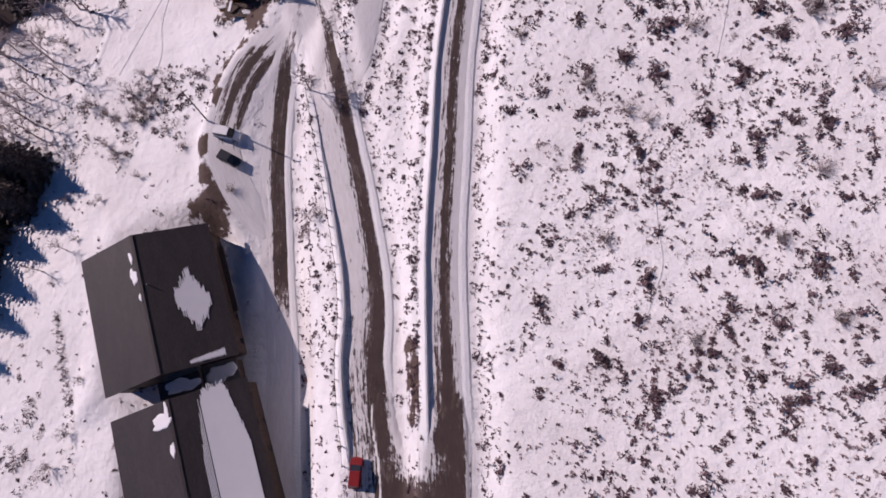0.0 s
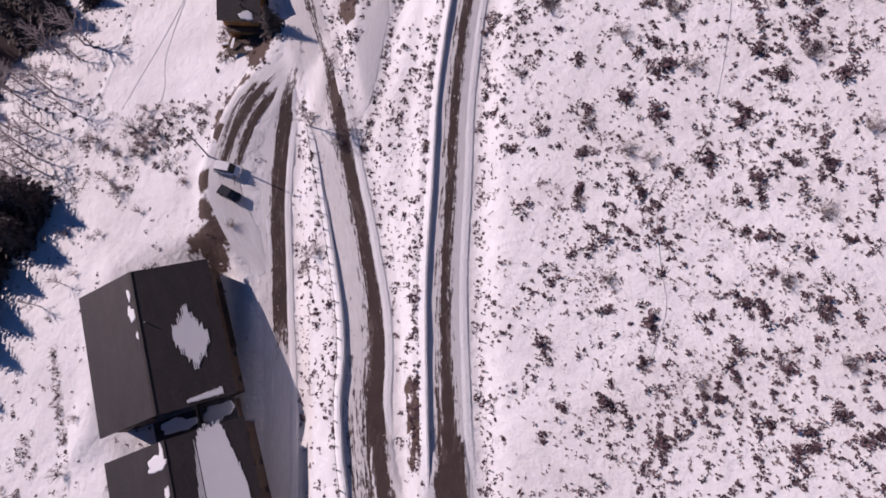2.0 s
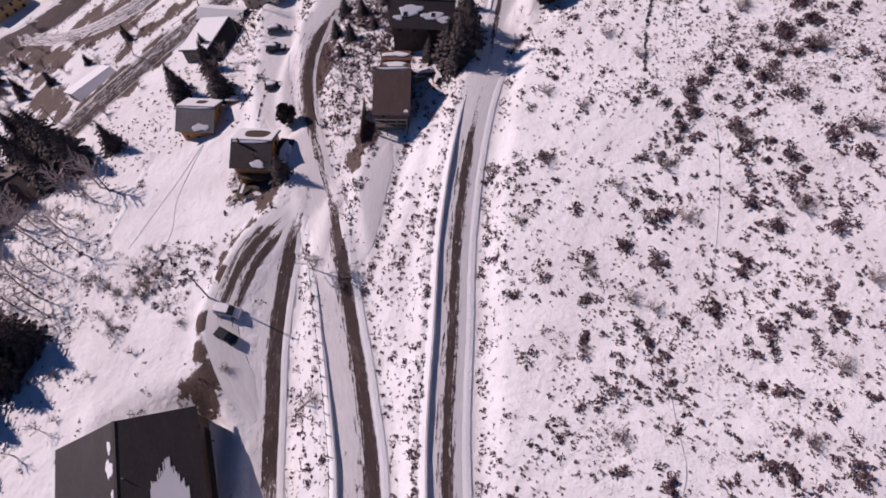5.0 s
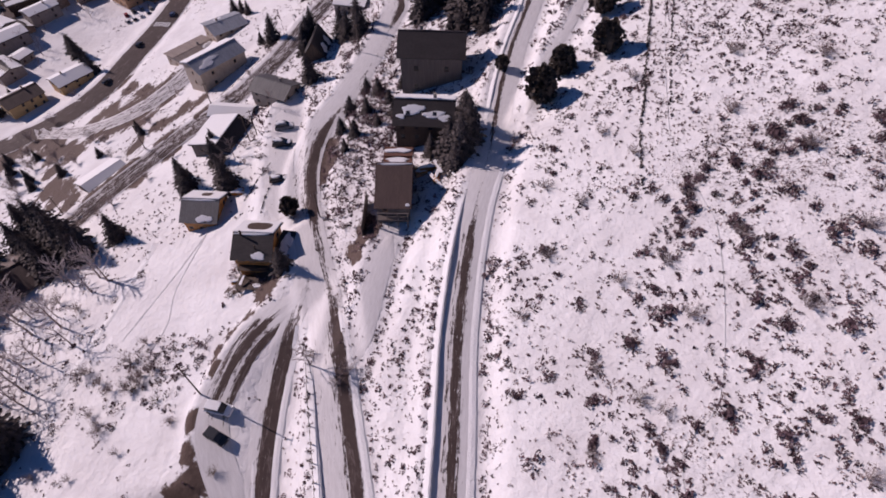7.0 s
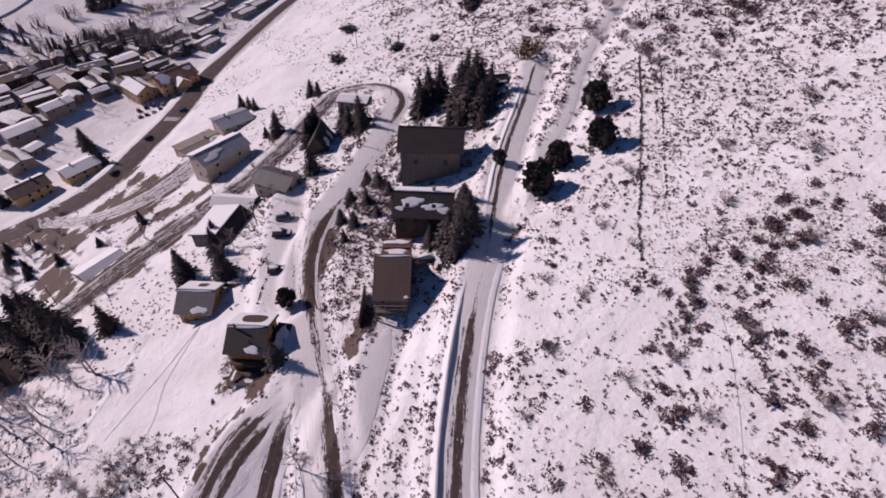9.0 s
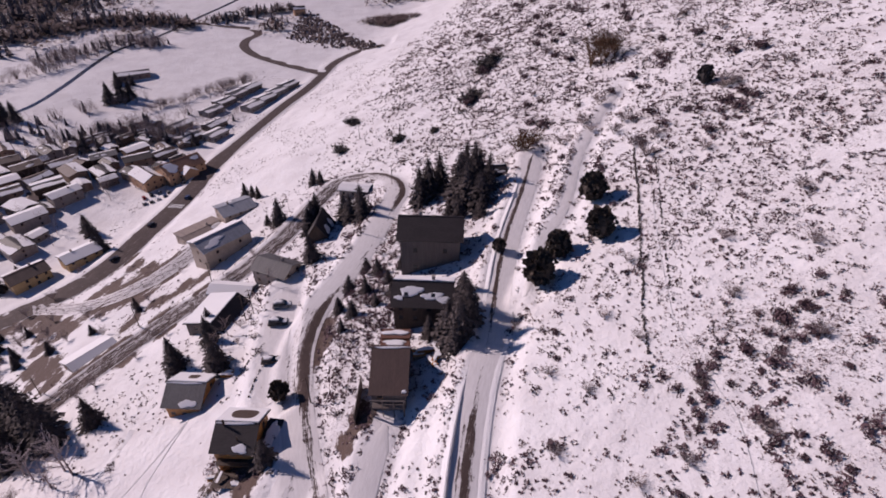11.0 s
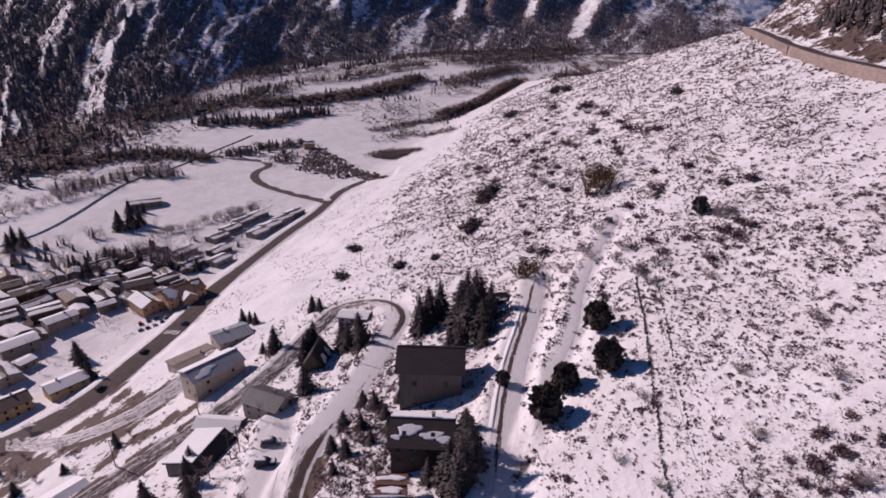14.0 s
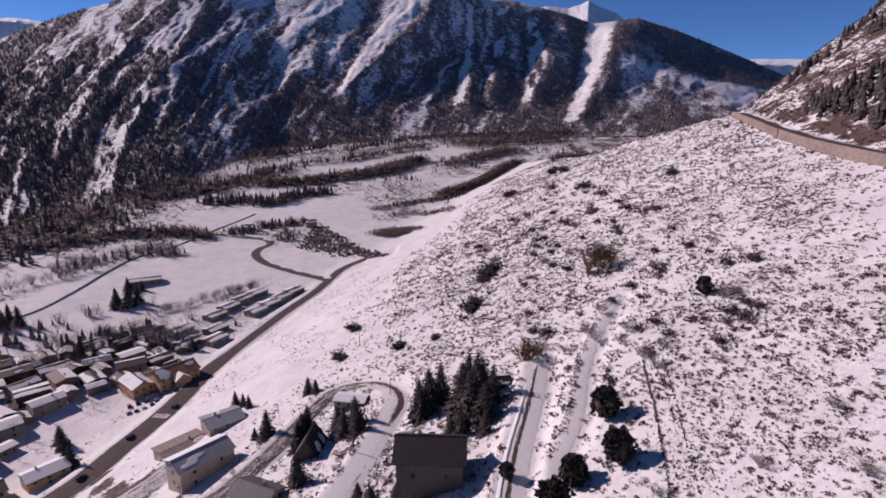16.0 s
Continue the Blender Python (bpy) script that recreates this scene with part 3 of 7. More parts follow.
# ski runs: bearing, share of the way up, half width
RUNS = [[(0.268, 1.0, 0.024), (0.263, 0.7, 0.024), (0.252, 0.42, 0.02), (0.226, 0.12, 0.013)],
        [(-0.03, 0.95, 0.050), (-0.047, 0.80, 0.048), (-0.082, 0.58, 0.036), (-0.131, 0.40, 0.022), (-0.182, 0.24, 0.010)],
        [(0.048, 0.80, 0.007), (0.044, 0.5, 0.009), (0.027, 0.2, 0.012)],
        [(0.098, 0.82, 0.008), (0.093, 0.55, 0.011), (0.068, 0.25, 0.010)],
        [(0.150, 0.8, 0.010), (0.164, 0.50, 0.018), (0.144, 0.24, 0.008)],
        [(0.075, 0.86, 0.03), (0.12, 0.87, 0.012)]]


def slant(u, s):
    """Across and along the ribs, which run down the face aslant."""
    lean = np.interp(u, [-0.8, -0.3, 0.0, 0.3], [0.36, 0.30, 0.16, 0.04])
    f = u - lean * s + 0.035 * (cloudy(u * 16, s * 7, 5, 3) - 0.5) + 0.010 * (cloudy(u * 70, s * 30, 6, 2) - 0.5)
    return f, s + 0.05 * (cloudy(u * 30, s * 9, 7, 2) - 0.5)


def ribs(u, s):
    """Rocky ribs, 0 in the gullies to 1 on the crests."""
    f, g = slant(u, s)
    a = 1 - np.abs(2 * cloudy(f / 0.13, g * 2.6, 1, 2) - 1) * 2.0
    b = 1 - np.abs(2 * cloudy(f / 0.045, g * 6.0, 2, 4) - 1) * 2.0
    return np.clip(0.62 * a + 0.38 * b, 0, 1)


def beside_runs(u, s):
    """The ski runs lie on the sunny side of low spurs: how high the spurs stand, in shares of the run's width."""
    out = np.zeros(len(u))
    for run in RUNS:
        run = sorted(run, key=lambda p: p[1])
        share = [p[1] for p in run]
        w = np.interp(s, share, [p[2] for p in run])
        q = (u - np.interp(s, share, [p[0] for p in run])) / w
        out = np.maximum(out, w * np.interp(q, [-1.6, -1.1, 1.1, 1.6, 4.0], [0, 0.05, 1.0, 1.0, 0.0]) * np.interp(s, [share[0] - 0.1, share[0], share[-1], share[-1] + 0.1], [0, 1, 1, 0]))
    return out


def mountain_point(u, s):
    foot, crest = np.interp(u, FOOT_BEARING, FOOT), np.interp(u, FOOT_BEARING, FOOT) + np.interp(u, [-1, -0.3, 0.2, 0.7], [1700, 1500, 1500, 1500])
    d = foot + (crest - foot) * s
    top = 80 + np.interp(u, BEARING, RISE) * crest
    low = valley(u * foot, 20 + foot) - 6
    up = np.clip(s, 0, 1)
    z = low + (top - low) * (0.55 * up + 0.45 * up ** 1.8)
    fade = np.sin(np.clip(up, 0, 1) * math.pi) ** 0.7
    size = np.interp(u, [-0.7, -0.45, -0.32, -0.1, 0.3, 0.6], [34, 28, 20, 28, 20, 20])
    z = z + fade * size * (ribs(u, up) - 0.4) + 16 * fade * (cloudy(u * 60, s * 44, 3, 5) - 0.5) * np.interp(u, [-0.1, 0.1], [1, 0.25])
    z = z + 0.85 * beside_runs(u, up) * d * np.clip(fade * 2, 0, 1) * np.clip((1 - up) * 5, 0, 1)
    z = z - np.maximum(0, s - 1) * 1500
    return u * d, 20 + d, z


def snow_on(u, s):
    f, g = slant(u, s)
    streak = cloudy(f / 0.028, g * 7.0, 3, 5, 0.66)
    broad = cloudy(f / 0.11, g * 3.4, 4, 3)
    # trees stand on the flanks that face away from the afternoon, snow lies open on the others
    flank = np.clip((ribs(u + 0.004, s) - ribs(u - 0.004, s)) * 5, -1, 1) * np.interp(u, [0.0, 0.2], [1, 0.3])
    bias = np.interp(u, [-0.8, -0.45, -0.2, -0.02, 0.2, 0.28, 0.36, 0.6], [-0.14, -0.08, 0.06, 0.10, -0.03, -0.05, 0.03, 0.07])
    left = np.interp(s, [0, 0.05, 0.12, 0.3, 0.55, 0.8, 1], [0.14, 0.09, 0.06, 0.04, 0.03, 0.03, 0.04])
    right = np.interp(s, [0, 0.06, 0.16, 0.35, 0.55, 0.65, 1], [-0.05, -0.14, -0.16, 0.02, 0.04, -0.18, -0.22])
    bias = bias + left * np.interp(u, [-0.05, 0.15, 0.3], [1, 0.5, 0]) + right * np.interp(u, [0.1, 0.3], [0, 1])
    # the closed forest between the runs
    bias = bias - np.interp(u, [-0.24, -0.10, 0.18, 0.24], [0, 0.18, 0.18, 0]) * np.interp(s, [0.0, 0.06, 0.35, 0.65], [0.5, 1, 0.85, 0.0]) - np.interp(u, [-0.42, -0.30, -0.16, -0.10], [0, 0.16, 0.16, 0]) * np.interp(s, [0.12, 0.32], [1, 0])
    out = np.clip(0.5 + np.interp(u, [-0.4, -0.1], [4.6, 3.4]) * (0.62 * streak + 0.38 * broad - 0.5 + bias + np.interp(u, [-0.4, -0.1], [0.20, 0.14]) * flank - 0.03), 0, 1)
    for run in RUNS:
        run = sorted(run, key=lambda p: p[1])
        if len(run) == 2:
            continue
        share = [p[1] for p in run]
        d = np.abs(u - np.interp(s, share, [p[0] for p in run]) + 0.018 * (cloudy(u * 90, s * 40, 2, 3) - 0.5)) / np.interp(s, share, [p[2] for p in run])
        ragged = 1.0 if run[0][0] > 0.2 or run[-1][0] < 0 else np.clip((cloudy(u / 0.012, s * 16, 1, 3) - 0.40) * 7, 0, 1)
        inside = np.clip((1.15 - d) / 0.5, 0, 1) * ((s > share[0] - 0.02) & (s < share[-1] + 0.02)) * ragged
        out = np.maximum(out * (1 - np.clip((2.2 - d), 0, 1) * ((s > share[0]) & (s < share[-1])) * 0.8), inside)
    return out


def make_mountain():
    n = Nodes("mountain_ground")
    fine = n.math("ADD", n.math("MULTIPLY", n.noise(0.04, 7, 0.7), 0.6), n.math("MULTIPLY", n.noise(0.13, 4, 0.6), 0.7))
    snow = n.step(n.math("ADD", n.attribute("snow"), n.math("MULTIPLY", n.math("SUBTRACT", fine, 0.65), 4.8)), 0.32, 0.74)
    # ground between the snow, its colour lightened to stand in for distance haze
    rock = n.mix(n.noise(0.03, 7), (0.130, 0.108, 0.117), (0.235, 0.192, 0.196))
    white = n.mix(n.noise(0.02, 5), (0.66, 0.67, 0.70), (0.80, 0.80, 0.81))
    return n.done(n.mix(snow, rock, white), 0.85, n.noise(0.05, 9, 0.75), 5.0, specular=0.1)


MOUNTAIN = make_mountain()
mu, ms = np.meshgrid(np.linspace(-1.2, 1.0, 720), np.concatenate([np.linspace(0, 1, 180), [1.06, 1.2, 1.5]]))
mx, my, mz = mountain_point(mu.ravel(), ms.ravel())
mountain = mesh_ob("mountain", np.column_stack([mx, my, mz]), grid_faces(720, 183), MOUNTAIN, smooth=True)
add_attribute(mountain.data, "snow", snow_on(mu.ravel(), np.clip(ms.ravel(), 0, 1)))
tagged(mountain, "steep forested mountain with snowy gullies and ski runs", "mountain", kind="structure")


def far_peak(name, label, left, right, outline, distance, drop=140, rough=34):
    """A distant snowy ridge; outline(k) gives its rise over the way from left to right."""
    k, s = np.meshgrid(np.linspace(0, 1, 120), np.linspace(0, 1, 24))
    u = left + (right - left) * k.ravel()
    d = distance - 700 + 700 * s.ravel()
    z = 80 + outline(k.ravel()) * distance - (1 - s.ravel()) * drop + (cloudy(u * 40, d / 260, 2, 5) - 0.5) * 70 * (1.1 - s.ravel()) + (cloudy(u * 90, 0 * d, 4, 4) - 0.5) * rough
    z = np.where(s.ravel() == 0, z - 700, z)
    ob = mesh_ob(name, np.column_stack([u * d, 20 + d, z]), grid_faces(120, 24), FAR_SNOW, smooth=True)
    return tagged(ob, label, "mountain", kind="structure")


FAR_SNOW = make_plain("far_snow", (0.62, 0.64, 0.68), (0.84, 0.84, 0.85), 0.012, 0.85, 6.0)
far_peak("far_peak", "sunlit white summit behind the ski mountain", 0.10, 0.34, lambda k: np.interp(k, [0, 0.12, 0.3, 0.46, 0.54, 0.6, 0.66, 0.8, 1], [0.13, 0.158, 0.168, 0.165, 0.170, 0.177, 0.169, 0.157, 0.12]), 4300, 420, 8)
far_peak("far_plateau", "white snowfield closing the pass", 0.42, 0.80, lambda k: 0.083 + 0 * k, 4300, 110, 5)
far_peak("far_ridge", "hazy far ridge at the valley's mouth", -1.2, -0.60, lambda k: np.interp(k, [0, 0.5, 0.7, 0.8, 0.9, 1], [0.11, 0.14, 0.15, 0.152, 0.14, 0.10]), 4600)

# ---- plants of the slope ----


def blades(centres, radius, height, count, size, r):
    """Small ragged leaf blades, count for each centre, gathered round a few twigs. Returns vertices and faces."""
    n = len(centres)
    twig = r.normal(0, 0.5, (n, 4, 2))
    pick = r.integers(0, 4, (n, count))
    off = np.take_along_axis(twig, pick[:, :, None].repeat(2, 2), 1) + r.normal(0, 0.26, (n, count, 2))
    c = np.zeros((n, count, 3))
    c[:, :, :2] = centres[:, None, :2] + off * radius[:, None, None]
    c[:, :, 2] = centres[:, None, 2] + r.random((n, count)) ** 1.3 * height[:, None] * np.clip(1.25 - np.hypot(off[:, :, 0], off[:, :, 1]), 0.25, 1)
    a = r.random((n, count)) * 2 * math.pi
    long = size[:, None] * (0.55 + 0.9 * r.random((n, count)))
    wide = long * (0.36 + 0.3 * r.random((n, count)))
    d = np.stack([np.cos(a), np.sin(a), r.normal(0.15, 0.45, (n, count))], -1)
    e = np.stack([-np.sin(a), np.cos(a), r.normal(0.0, 0.5, (n, count))], -1)
    up = np.array([0, 0, 0.12])
    v = np.stack([c - d * long[..., None] * 0.5 - e * wide[..., None] * 0.3, c + e * wide[..., None] * 0.7 + up * long[..., None], c + d * long[..., None] * 0.55 - e * wide[..., None] * 0.2], 2).reshape(-1, 3)
    return v, np.arange(len(v)).reshape(-1, 3)


def scatter(n, x0, x1, y0, y1, r, thick, gap=0.8, patch=6.0, sharp=5.0):
    """Places where shrubs grow, gathered in ragged patches of about that many metres."""
    x, y = x0 + (x1 - x0) * r.random(n), y0 + (y1 - y0) * r.random(n)
    wander = cloudy(x / (patch * 4), y / (patch * 4), 2, 2)
    grow = 0.6 * cloudy(x / patch, y / patch, 6, 4, 0.72) + 0.4 * cloudy(x / (patch * 0.36), y / (patch * 0.36), 3, 2)
    keep = np.clip((grow + 0.22 * (wander - 0.5) - 0.50) * sharp + 0.42, 0.0, 1.0) > r.random(n)
    keep &= heath_at(x, y) * thick > r.random(n)
    x, y = x[keep], y[keep]
    far = road_distance(x, y) > gap
    x, y = x[far], y[far]
    return np.column_stack([x, y, grade(x, y)])


def stuff(name, v, f, material, label, category):
    return tagged(mesh_ob(name, v, f, material), label, category, kind="stuff")


def shrub_sheet(name, label, n, area, low, high, count, leaf, thick, material, seed, gap=0.8, patch=6.0, sharp=5.0, tall=0.6):
    r = np.random.default_rng(seed)
    c = scatter(n, *area, r, thick, gap, patch, sharp)
    size = low + (high - low) * r.random(len(c)) ** 2.0
    v, f = blades(c, size, size * tall + 0.15, count, leaf * (0.6 + 0.4 * size / high), r)
    return stuff(name, v, f, material, label, "shrubs")


shrub_sheet("heather", "low dark heather and broom poking out of snow", 19000, (-30, 120, -36, 130), 0.3, 1.0, 24, 0.42, 1.2, SHRUB, 21, 0.8, 6.5, 7.0)
shrub_sheet("broom", "large ragged broom bushes in the snow", 1500, (6, 120, -36, 150), 0.8, 1.7, 80, 0.5, 1.1, SHRUB, 27, 1.2, 9.0, 7.0)
shrub_sheet("heather", "pale dry heather tufts in the snow", 60000, (-30, 120, -36, 130), 0.14, 0.5, 8, 0.32, 1.1, DRY_HEATH, 22, 0.8, 5.0, 3.5)
shrub_sheet("heather", "dark heather and broom on the farther slope", 22000, (-70, 260, 130, 330), 0.5, 1.7, 20, 0.66, 1.2, SHRUB, 23, 0.8, 8.0, 7.0)
shrub_sheet("heather", "pale dry heath on the farther slope", 46000, (-70, 260, 130, 330), 0.4, 1.2, 10, 0.6, 1.2, DRY_HEATH, 29, 0.8, 9.0, 3.5, 0.4)
shrub_sheet("heather", "dark bushes on the distant slope under the highway", 9000, (-60, 330, 330, 800), 1.2, 2.8, 26, 0.95, 1.25, SHRUB, 24, 0.8, 11.0, 6.0, 0.75)
shrub_sheet("heather", "pale dry heath on the distant slope under the highway", 34000, (-60, 330, 330, 800), 1.0, 2.3, 14, 1.0, 1.25, DRY_HEATH, 30, 0.8, 9.0, 3.5, 0.6)
shrub_sheet("heather", "dry heather between the houses and lanes", 9000, (-110, -28, -30, 200), 0.2, 0.9, 14, 0.38, 0.9, SHRUB, 25, 0.8, 5.0, 5.0)


def hedge_row(key, offset, start, stop, seed, label, jitter=0.25, density=1.6, size=(0.25, 0.6)):
    """Scrub that follows a road's edge."""
    r = np.random.default_rng(seed)
    line = ROADS[key][1]
    line = line[:line[:, 1].argmax() + 1] if key == "road_mid" else line
    line = line[(line[:, 1] > start) & (line[:, 1] < stop)]
    way = np.gradient(line[:, :2], axis=0)
    way /= np.linalg.norm(way, axis=1)[:, None]
    i = r.integers(0, len(line), int(len(line) * density))
    p = line[i, :2] + np.column_stack([way[i, 1], -way[i, 0]]) * (offset + r.normal(0, jitter, len(i)))[:, None] + r.normal(0, 0.3, (len(i), 2))
    c = np.column_stack([p, grade(p[:, 0], p[:, 1])])
    s = size[0] + (size[1] - size[0]) * r.random(len(c))
    v, f = blades(c, s, s * 0.7, 12, 0.3 + 0 * s, r)
    return stuff("verge_scrub", v, f, SHRUB, label, "shrubs")


hedge_row("road_upper", 4.9, -20, 62, 31, "thin dark scrub beside the upper road", 0.2, 1.7)
hedge_row("road_upper", 6.3, -20, 40, 32, "straggling scrub above the upper road", 0.4, 0.8)
hedge_row("road_upper", -4.6, -5, 85, 33, "dry scrub below the upper road", 0.4, 1.8, (0.3, 0.7))
hedge_row("road_mid", -4.6, -8, 60, 34, "dry scrub below the middle road", 0.35, 1.2)
hedge_row("road_mid", 4.6, 50, 98, 37, "low scrub on the bank above the middle road", 0.6, 1.6, (0.2, 0.55))
hedge_row("driveway", 3.0, 50, 84, 38, "thin scrub beside the driveway", 0.4, 1.6, (0.2, 0.5))
hedge_row("driveway", -3.4, 50, 82, 35, "dark scrub along the driveway", 0.3, 2.5, (0.3, 0.7))
hedge_row("upper_path", -2.6, 125, 190, 36, "scrub along the footpath", 0.4, 2.0, (0.4, 0.8))


def tube(points, radii, sides=4):
    """A tapered limb through the points, as vertices and faces."""
    v, f = [], []
    for i, (p, r) in enumerate(zip(points, radii)):
        p = Vector(p)
        way = (Vector(points[min(i + 1, len(points) - 1)]) - Vector(points[max(i - 1, 0)])).normalized()
        a = way.cross(Vector((0.3, 0.9, 0.2))).normalized()
        b = way.cross(a)
        for k in range(sides):
            t = 2 * math.pi * k / sides
            v.append(p + a * (math.cos(t) * r) + b * (math.sin(t) * r))
        if i:
            for k in range(sides):
                q = (i - 1) * sides
                f.append((q + k, q + (k + 1) % sides, q + sides + (k + 1) % sides, q + sides + k))
    return v, f


def joined(pieces):
    v, f = [], []
    for pv, pf in pieces:
        n = len(v)
        v += list(pv)
        f += [tuple(i + n for i in q) for q in pf]
    return v, f


def fir_meshes(seed, levels, broad, droop, bulge):
    """A conifer one metre high: trunk, and a crown of drooping, ragged sprays in whorls."""
    r = random.Random(seed)
    trunk = tube([(0, 0, 0), (0.004, 0, 0.3), (0, 0.003, 0.65), (0, 0, 0.97)], [0.022, 0.017, 0.010, 0.003], 6)
    v, f = [], []
    for k in range(levels):
        t = k / (levels - 1)
        z0 = 0.06 + 0.92 * t
        reach = broad * ((1 - t) ** bulge) * (0.85 + 0.3 * r.random()) + 0.012
        n = int(7 + 6 * (1 - t))
        for i in range(n):
            a = 2 * math.pi * (i + r.random() * 0.7) / n + k * 0.9
            reach_i = reach * (0.62 + 0.5 * r.random())
            cx, cy, sx, sy = math.cos(a), math.sin(a), -math.sin(a), math.cos(a)
            zt = z0 - reach_i * droop * (0.6 + 0.7 * r.random()) + 0.01
            sprays = 5
            for j in range(sprays):
                s0, s1 = 0.12 + 0.2 * j, 0.12 + 0.2 * j + 0.34
                side = (1 if j % 2 else -1) * (0.10 + 0.34 * r.random()) * reach_i * (1.1 - 0.5 * s0)
                b = len(v)
                p0 = (cx * reach_i * s0, cy * reach_i * s0, z0 + (zt - z0) * s0)
                mid = s0 + 0.16
                p1 = (cx * reach_i * mid + sx * side, cy * reach_i * mid + sy * side, z0 + (zt - z0) * mid - 0.03 * reach_i / broad * 0.3)
                p2 = (cx * reach_i * s1, cy * reach_i * s1, z0 + (zt - z0) * s1 - 0.01)
                p3 = (cx * reach_i * mid - sx * side * 0.5, cy * reach_i * mid - sy * side * 0.5, z0 + (zt - z0) * mid + 0.012)
                v += [p0, p1, p2, p3]
                f.append((b, b + 1, b + 2, b + 3))
    core = tube([(0, 0, 0.05), (0, 0, 0.3), (0, 0, 0.6), (0, 0, 0.93)], [broad * 0.50, broad * 0.48 * 0.74 ** bulge, broad * 0.5 * 0.42 ** bulge, 0.005], 9)
    crown = joined([(v, f), core])
    return trunk, crown


def tree_thing(name, trunk, crown, bark, leaf, label, category, group=""):
    root = new(name)
    mesh_ob("trunk", *trunk, bark, root)
    mesh_ob("crown", *crown, leaf, root)
    return tagged(root, label, category, group)


def plant_all(first, places, turn_seed=3):
    """places: (x, y, height). The first tree takes the first place, copies the rest."""
    r = random.Random(turn_seed)
    for i, (x, y, h) in enumerate(places):
        m = pose(x, y, ground_at(x, y) - 0.15, r.uniform(-2, 2), r.uniform(-2, 2), r.uniform(0, 360))
        if i == 0:
            first.scale = (h, h, h)
            first.matrix_basis = m @ Matrix.Scale(h, 4)
            made = first
        else:
            first_scale = tuple(first.scale)
            first.scale = (h * r.uniform(0.9, 1.12),) * 2 + (h,)
            made = copy_thing(first, m)
            first.scale = first_scale


FIR_TALL = fir_meshes(1, 24, 0.30, 0.45, 0.8)
FIR_WIDE = fir_meshes(2, 20, 0.30, 0.35, 0.7)


def pine_meshes(seed, broad=0.42, clumps=170):
    """A rounded pine one metre high: trunk, limbs and a dense crown of needle clumps with an uneven outline."""
    r = random.Random(seed)
    pieces = [tube([(0, 0, 0), (0.01, 0, 0.35), (0, 0.01, 0.8)], [0.03, 0.022, 0.008], 6)]
    v, f = [], []
    for k in range(clumps):
        z = r.uniform(-1, 1)
        a = r.uniform(0, 2 * math.pi)
        wide = math.sqrt(max(0.0, 1 - z * z)) * (1.0 if z < 0 else 1 - 0.35 * z)
        lump = 0.84 + 0.13 * math.sin(3 * a + 4 * z + seed) * math.cos(2 * a - 3 * z) + r.uniform(-0.14, 0.10)
        c = Vector((math.cos(a) * wide * broad * lump, math.sin(a) * wide * broad * lump, 0.53 + 0.45 * z * lump))
        out = Vector((math.cos(a) * wide, math.sin(a) * wide, z + 0.35)).normalized()
        if k % 9 == 0:
            pieces.append(tube([(0, 0, max(0.1, c.z - 0.12)), c], [0.010, 0.004], 3))
        for j in range(7):
            way = (out + Vector((r.gauss(0, 0.55), r.gauss(0, 0.55), r.gauss(0, 0.45)))).normalized()
            side = way.cross(Vector((r.gauss(0, 1), r.gauss(0, 1), r.gauss(0, 1)))).normalized()
            p = c - out * 0.05
            n = len(v)
            long = r.uniform(0.09, 0.16)
            v += [p - side * 0.035, p + way * long * 0.55 + side * 0.05, p + way * long, p + way * long * 0.5 - side * 0.055]
            f.append((n, n + 1, n + 2, n + 3))
    ball = []
    rings = [(0.12, 0.45), (0.3, 0.78), (0.52, 0.82), (0.72, 0.6), (0.9, 0.2)]
    ball = tube([(0, 0, h) for h, _ in rings], [broad * w * 0.92 for _, w in rings], 9)
    return joined(pieces), joined([(v, f), ball])


PINE_ROUND = pine_meshes(5)


def bare_tree_meshes(seed, limbs=14, fine=7):
    """A leafless tree one metre high: a tapering trunk, rising limbs, branches and fine twigs."""
    r = random.Random(seed)
    lean = Vector((r.uniform(-0.05, 0.05), r.uniform(-0.05, 0.05), 0))
    stem = [lean * (h * h) + Vector((r.uniform(-0.008, 0.008), r.uniform(-0.008, 0.008), h)) for h in (0, 0.2, 0.45, 0.7, 1.0)]
    stem[0] = Vector((0, 0, 0))
    trunk = tube(stem, [0.022, 0.017, 0.012, 0.007, 0.003], 6)
    pieces = []
    for i in range(limbs):
        h = 0.22 + 0.68 * (i + r.random()) / limbs
        base = lean * (h * h) + Vector((0, 0, h))
        a = i * 2.4 + r.uniform(-0.5, 0.5)
        reach = (0.30 - 0.20 * h) * r.uniform(0.8, 1.3) + 0.05
        tip = base + Vector((math.cos(a) * reach, math.sin(a) * reach, reach * r.uniform(0.7, 1.3)))
        mid = base.lerp(tip, 0.5) + Vector((r.uniform(-0.02, 0.02), r.uniform(-0.02, 0.02), -0.015))
        pieces.append(tube([base, mid, tip], [0.009, 0.006, 0.0025], 4))
        for j in range(fine):
            q = base.lerp(mid, r.uniform(0.3, 1)) if j % 3 == 0 else mid.lerp(tip, r.random())
            end = q + (tip - base).normalized() * r.uniform(0.04, 0.1) + Vector((r.gauss(0, 0.045), r.gauss(0, 0.045), r.uniform(0, 0.06)))
            pieces.append(tube([q, end], [0.0045, 0.002], 3))
            for k in range(2):
                w = q.lerp(end, r.uniform(0.3, 0.9))
                pieces.append(tube([w, w + Vector((r.gauss(0, 0.03), r.gauss(0, 0.03), r.uniform(0, 0.05)))], [0.003, 0.0015], 3))
    return trunk, joined(pieces)


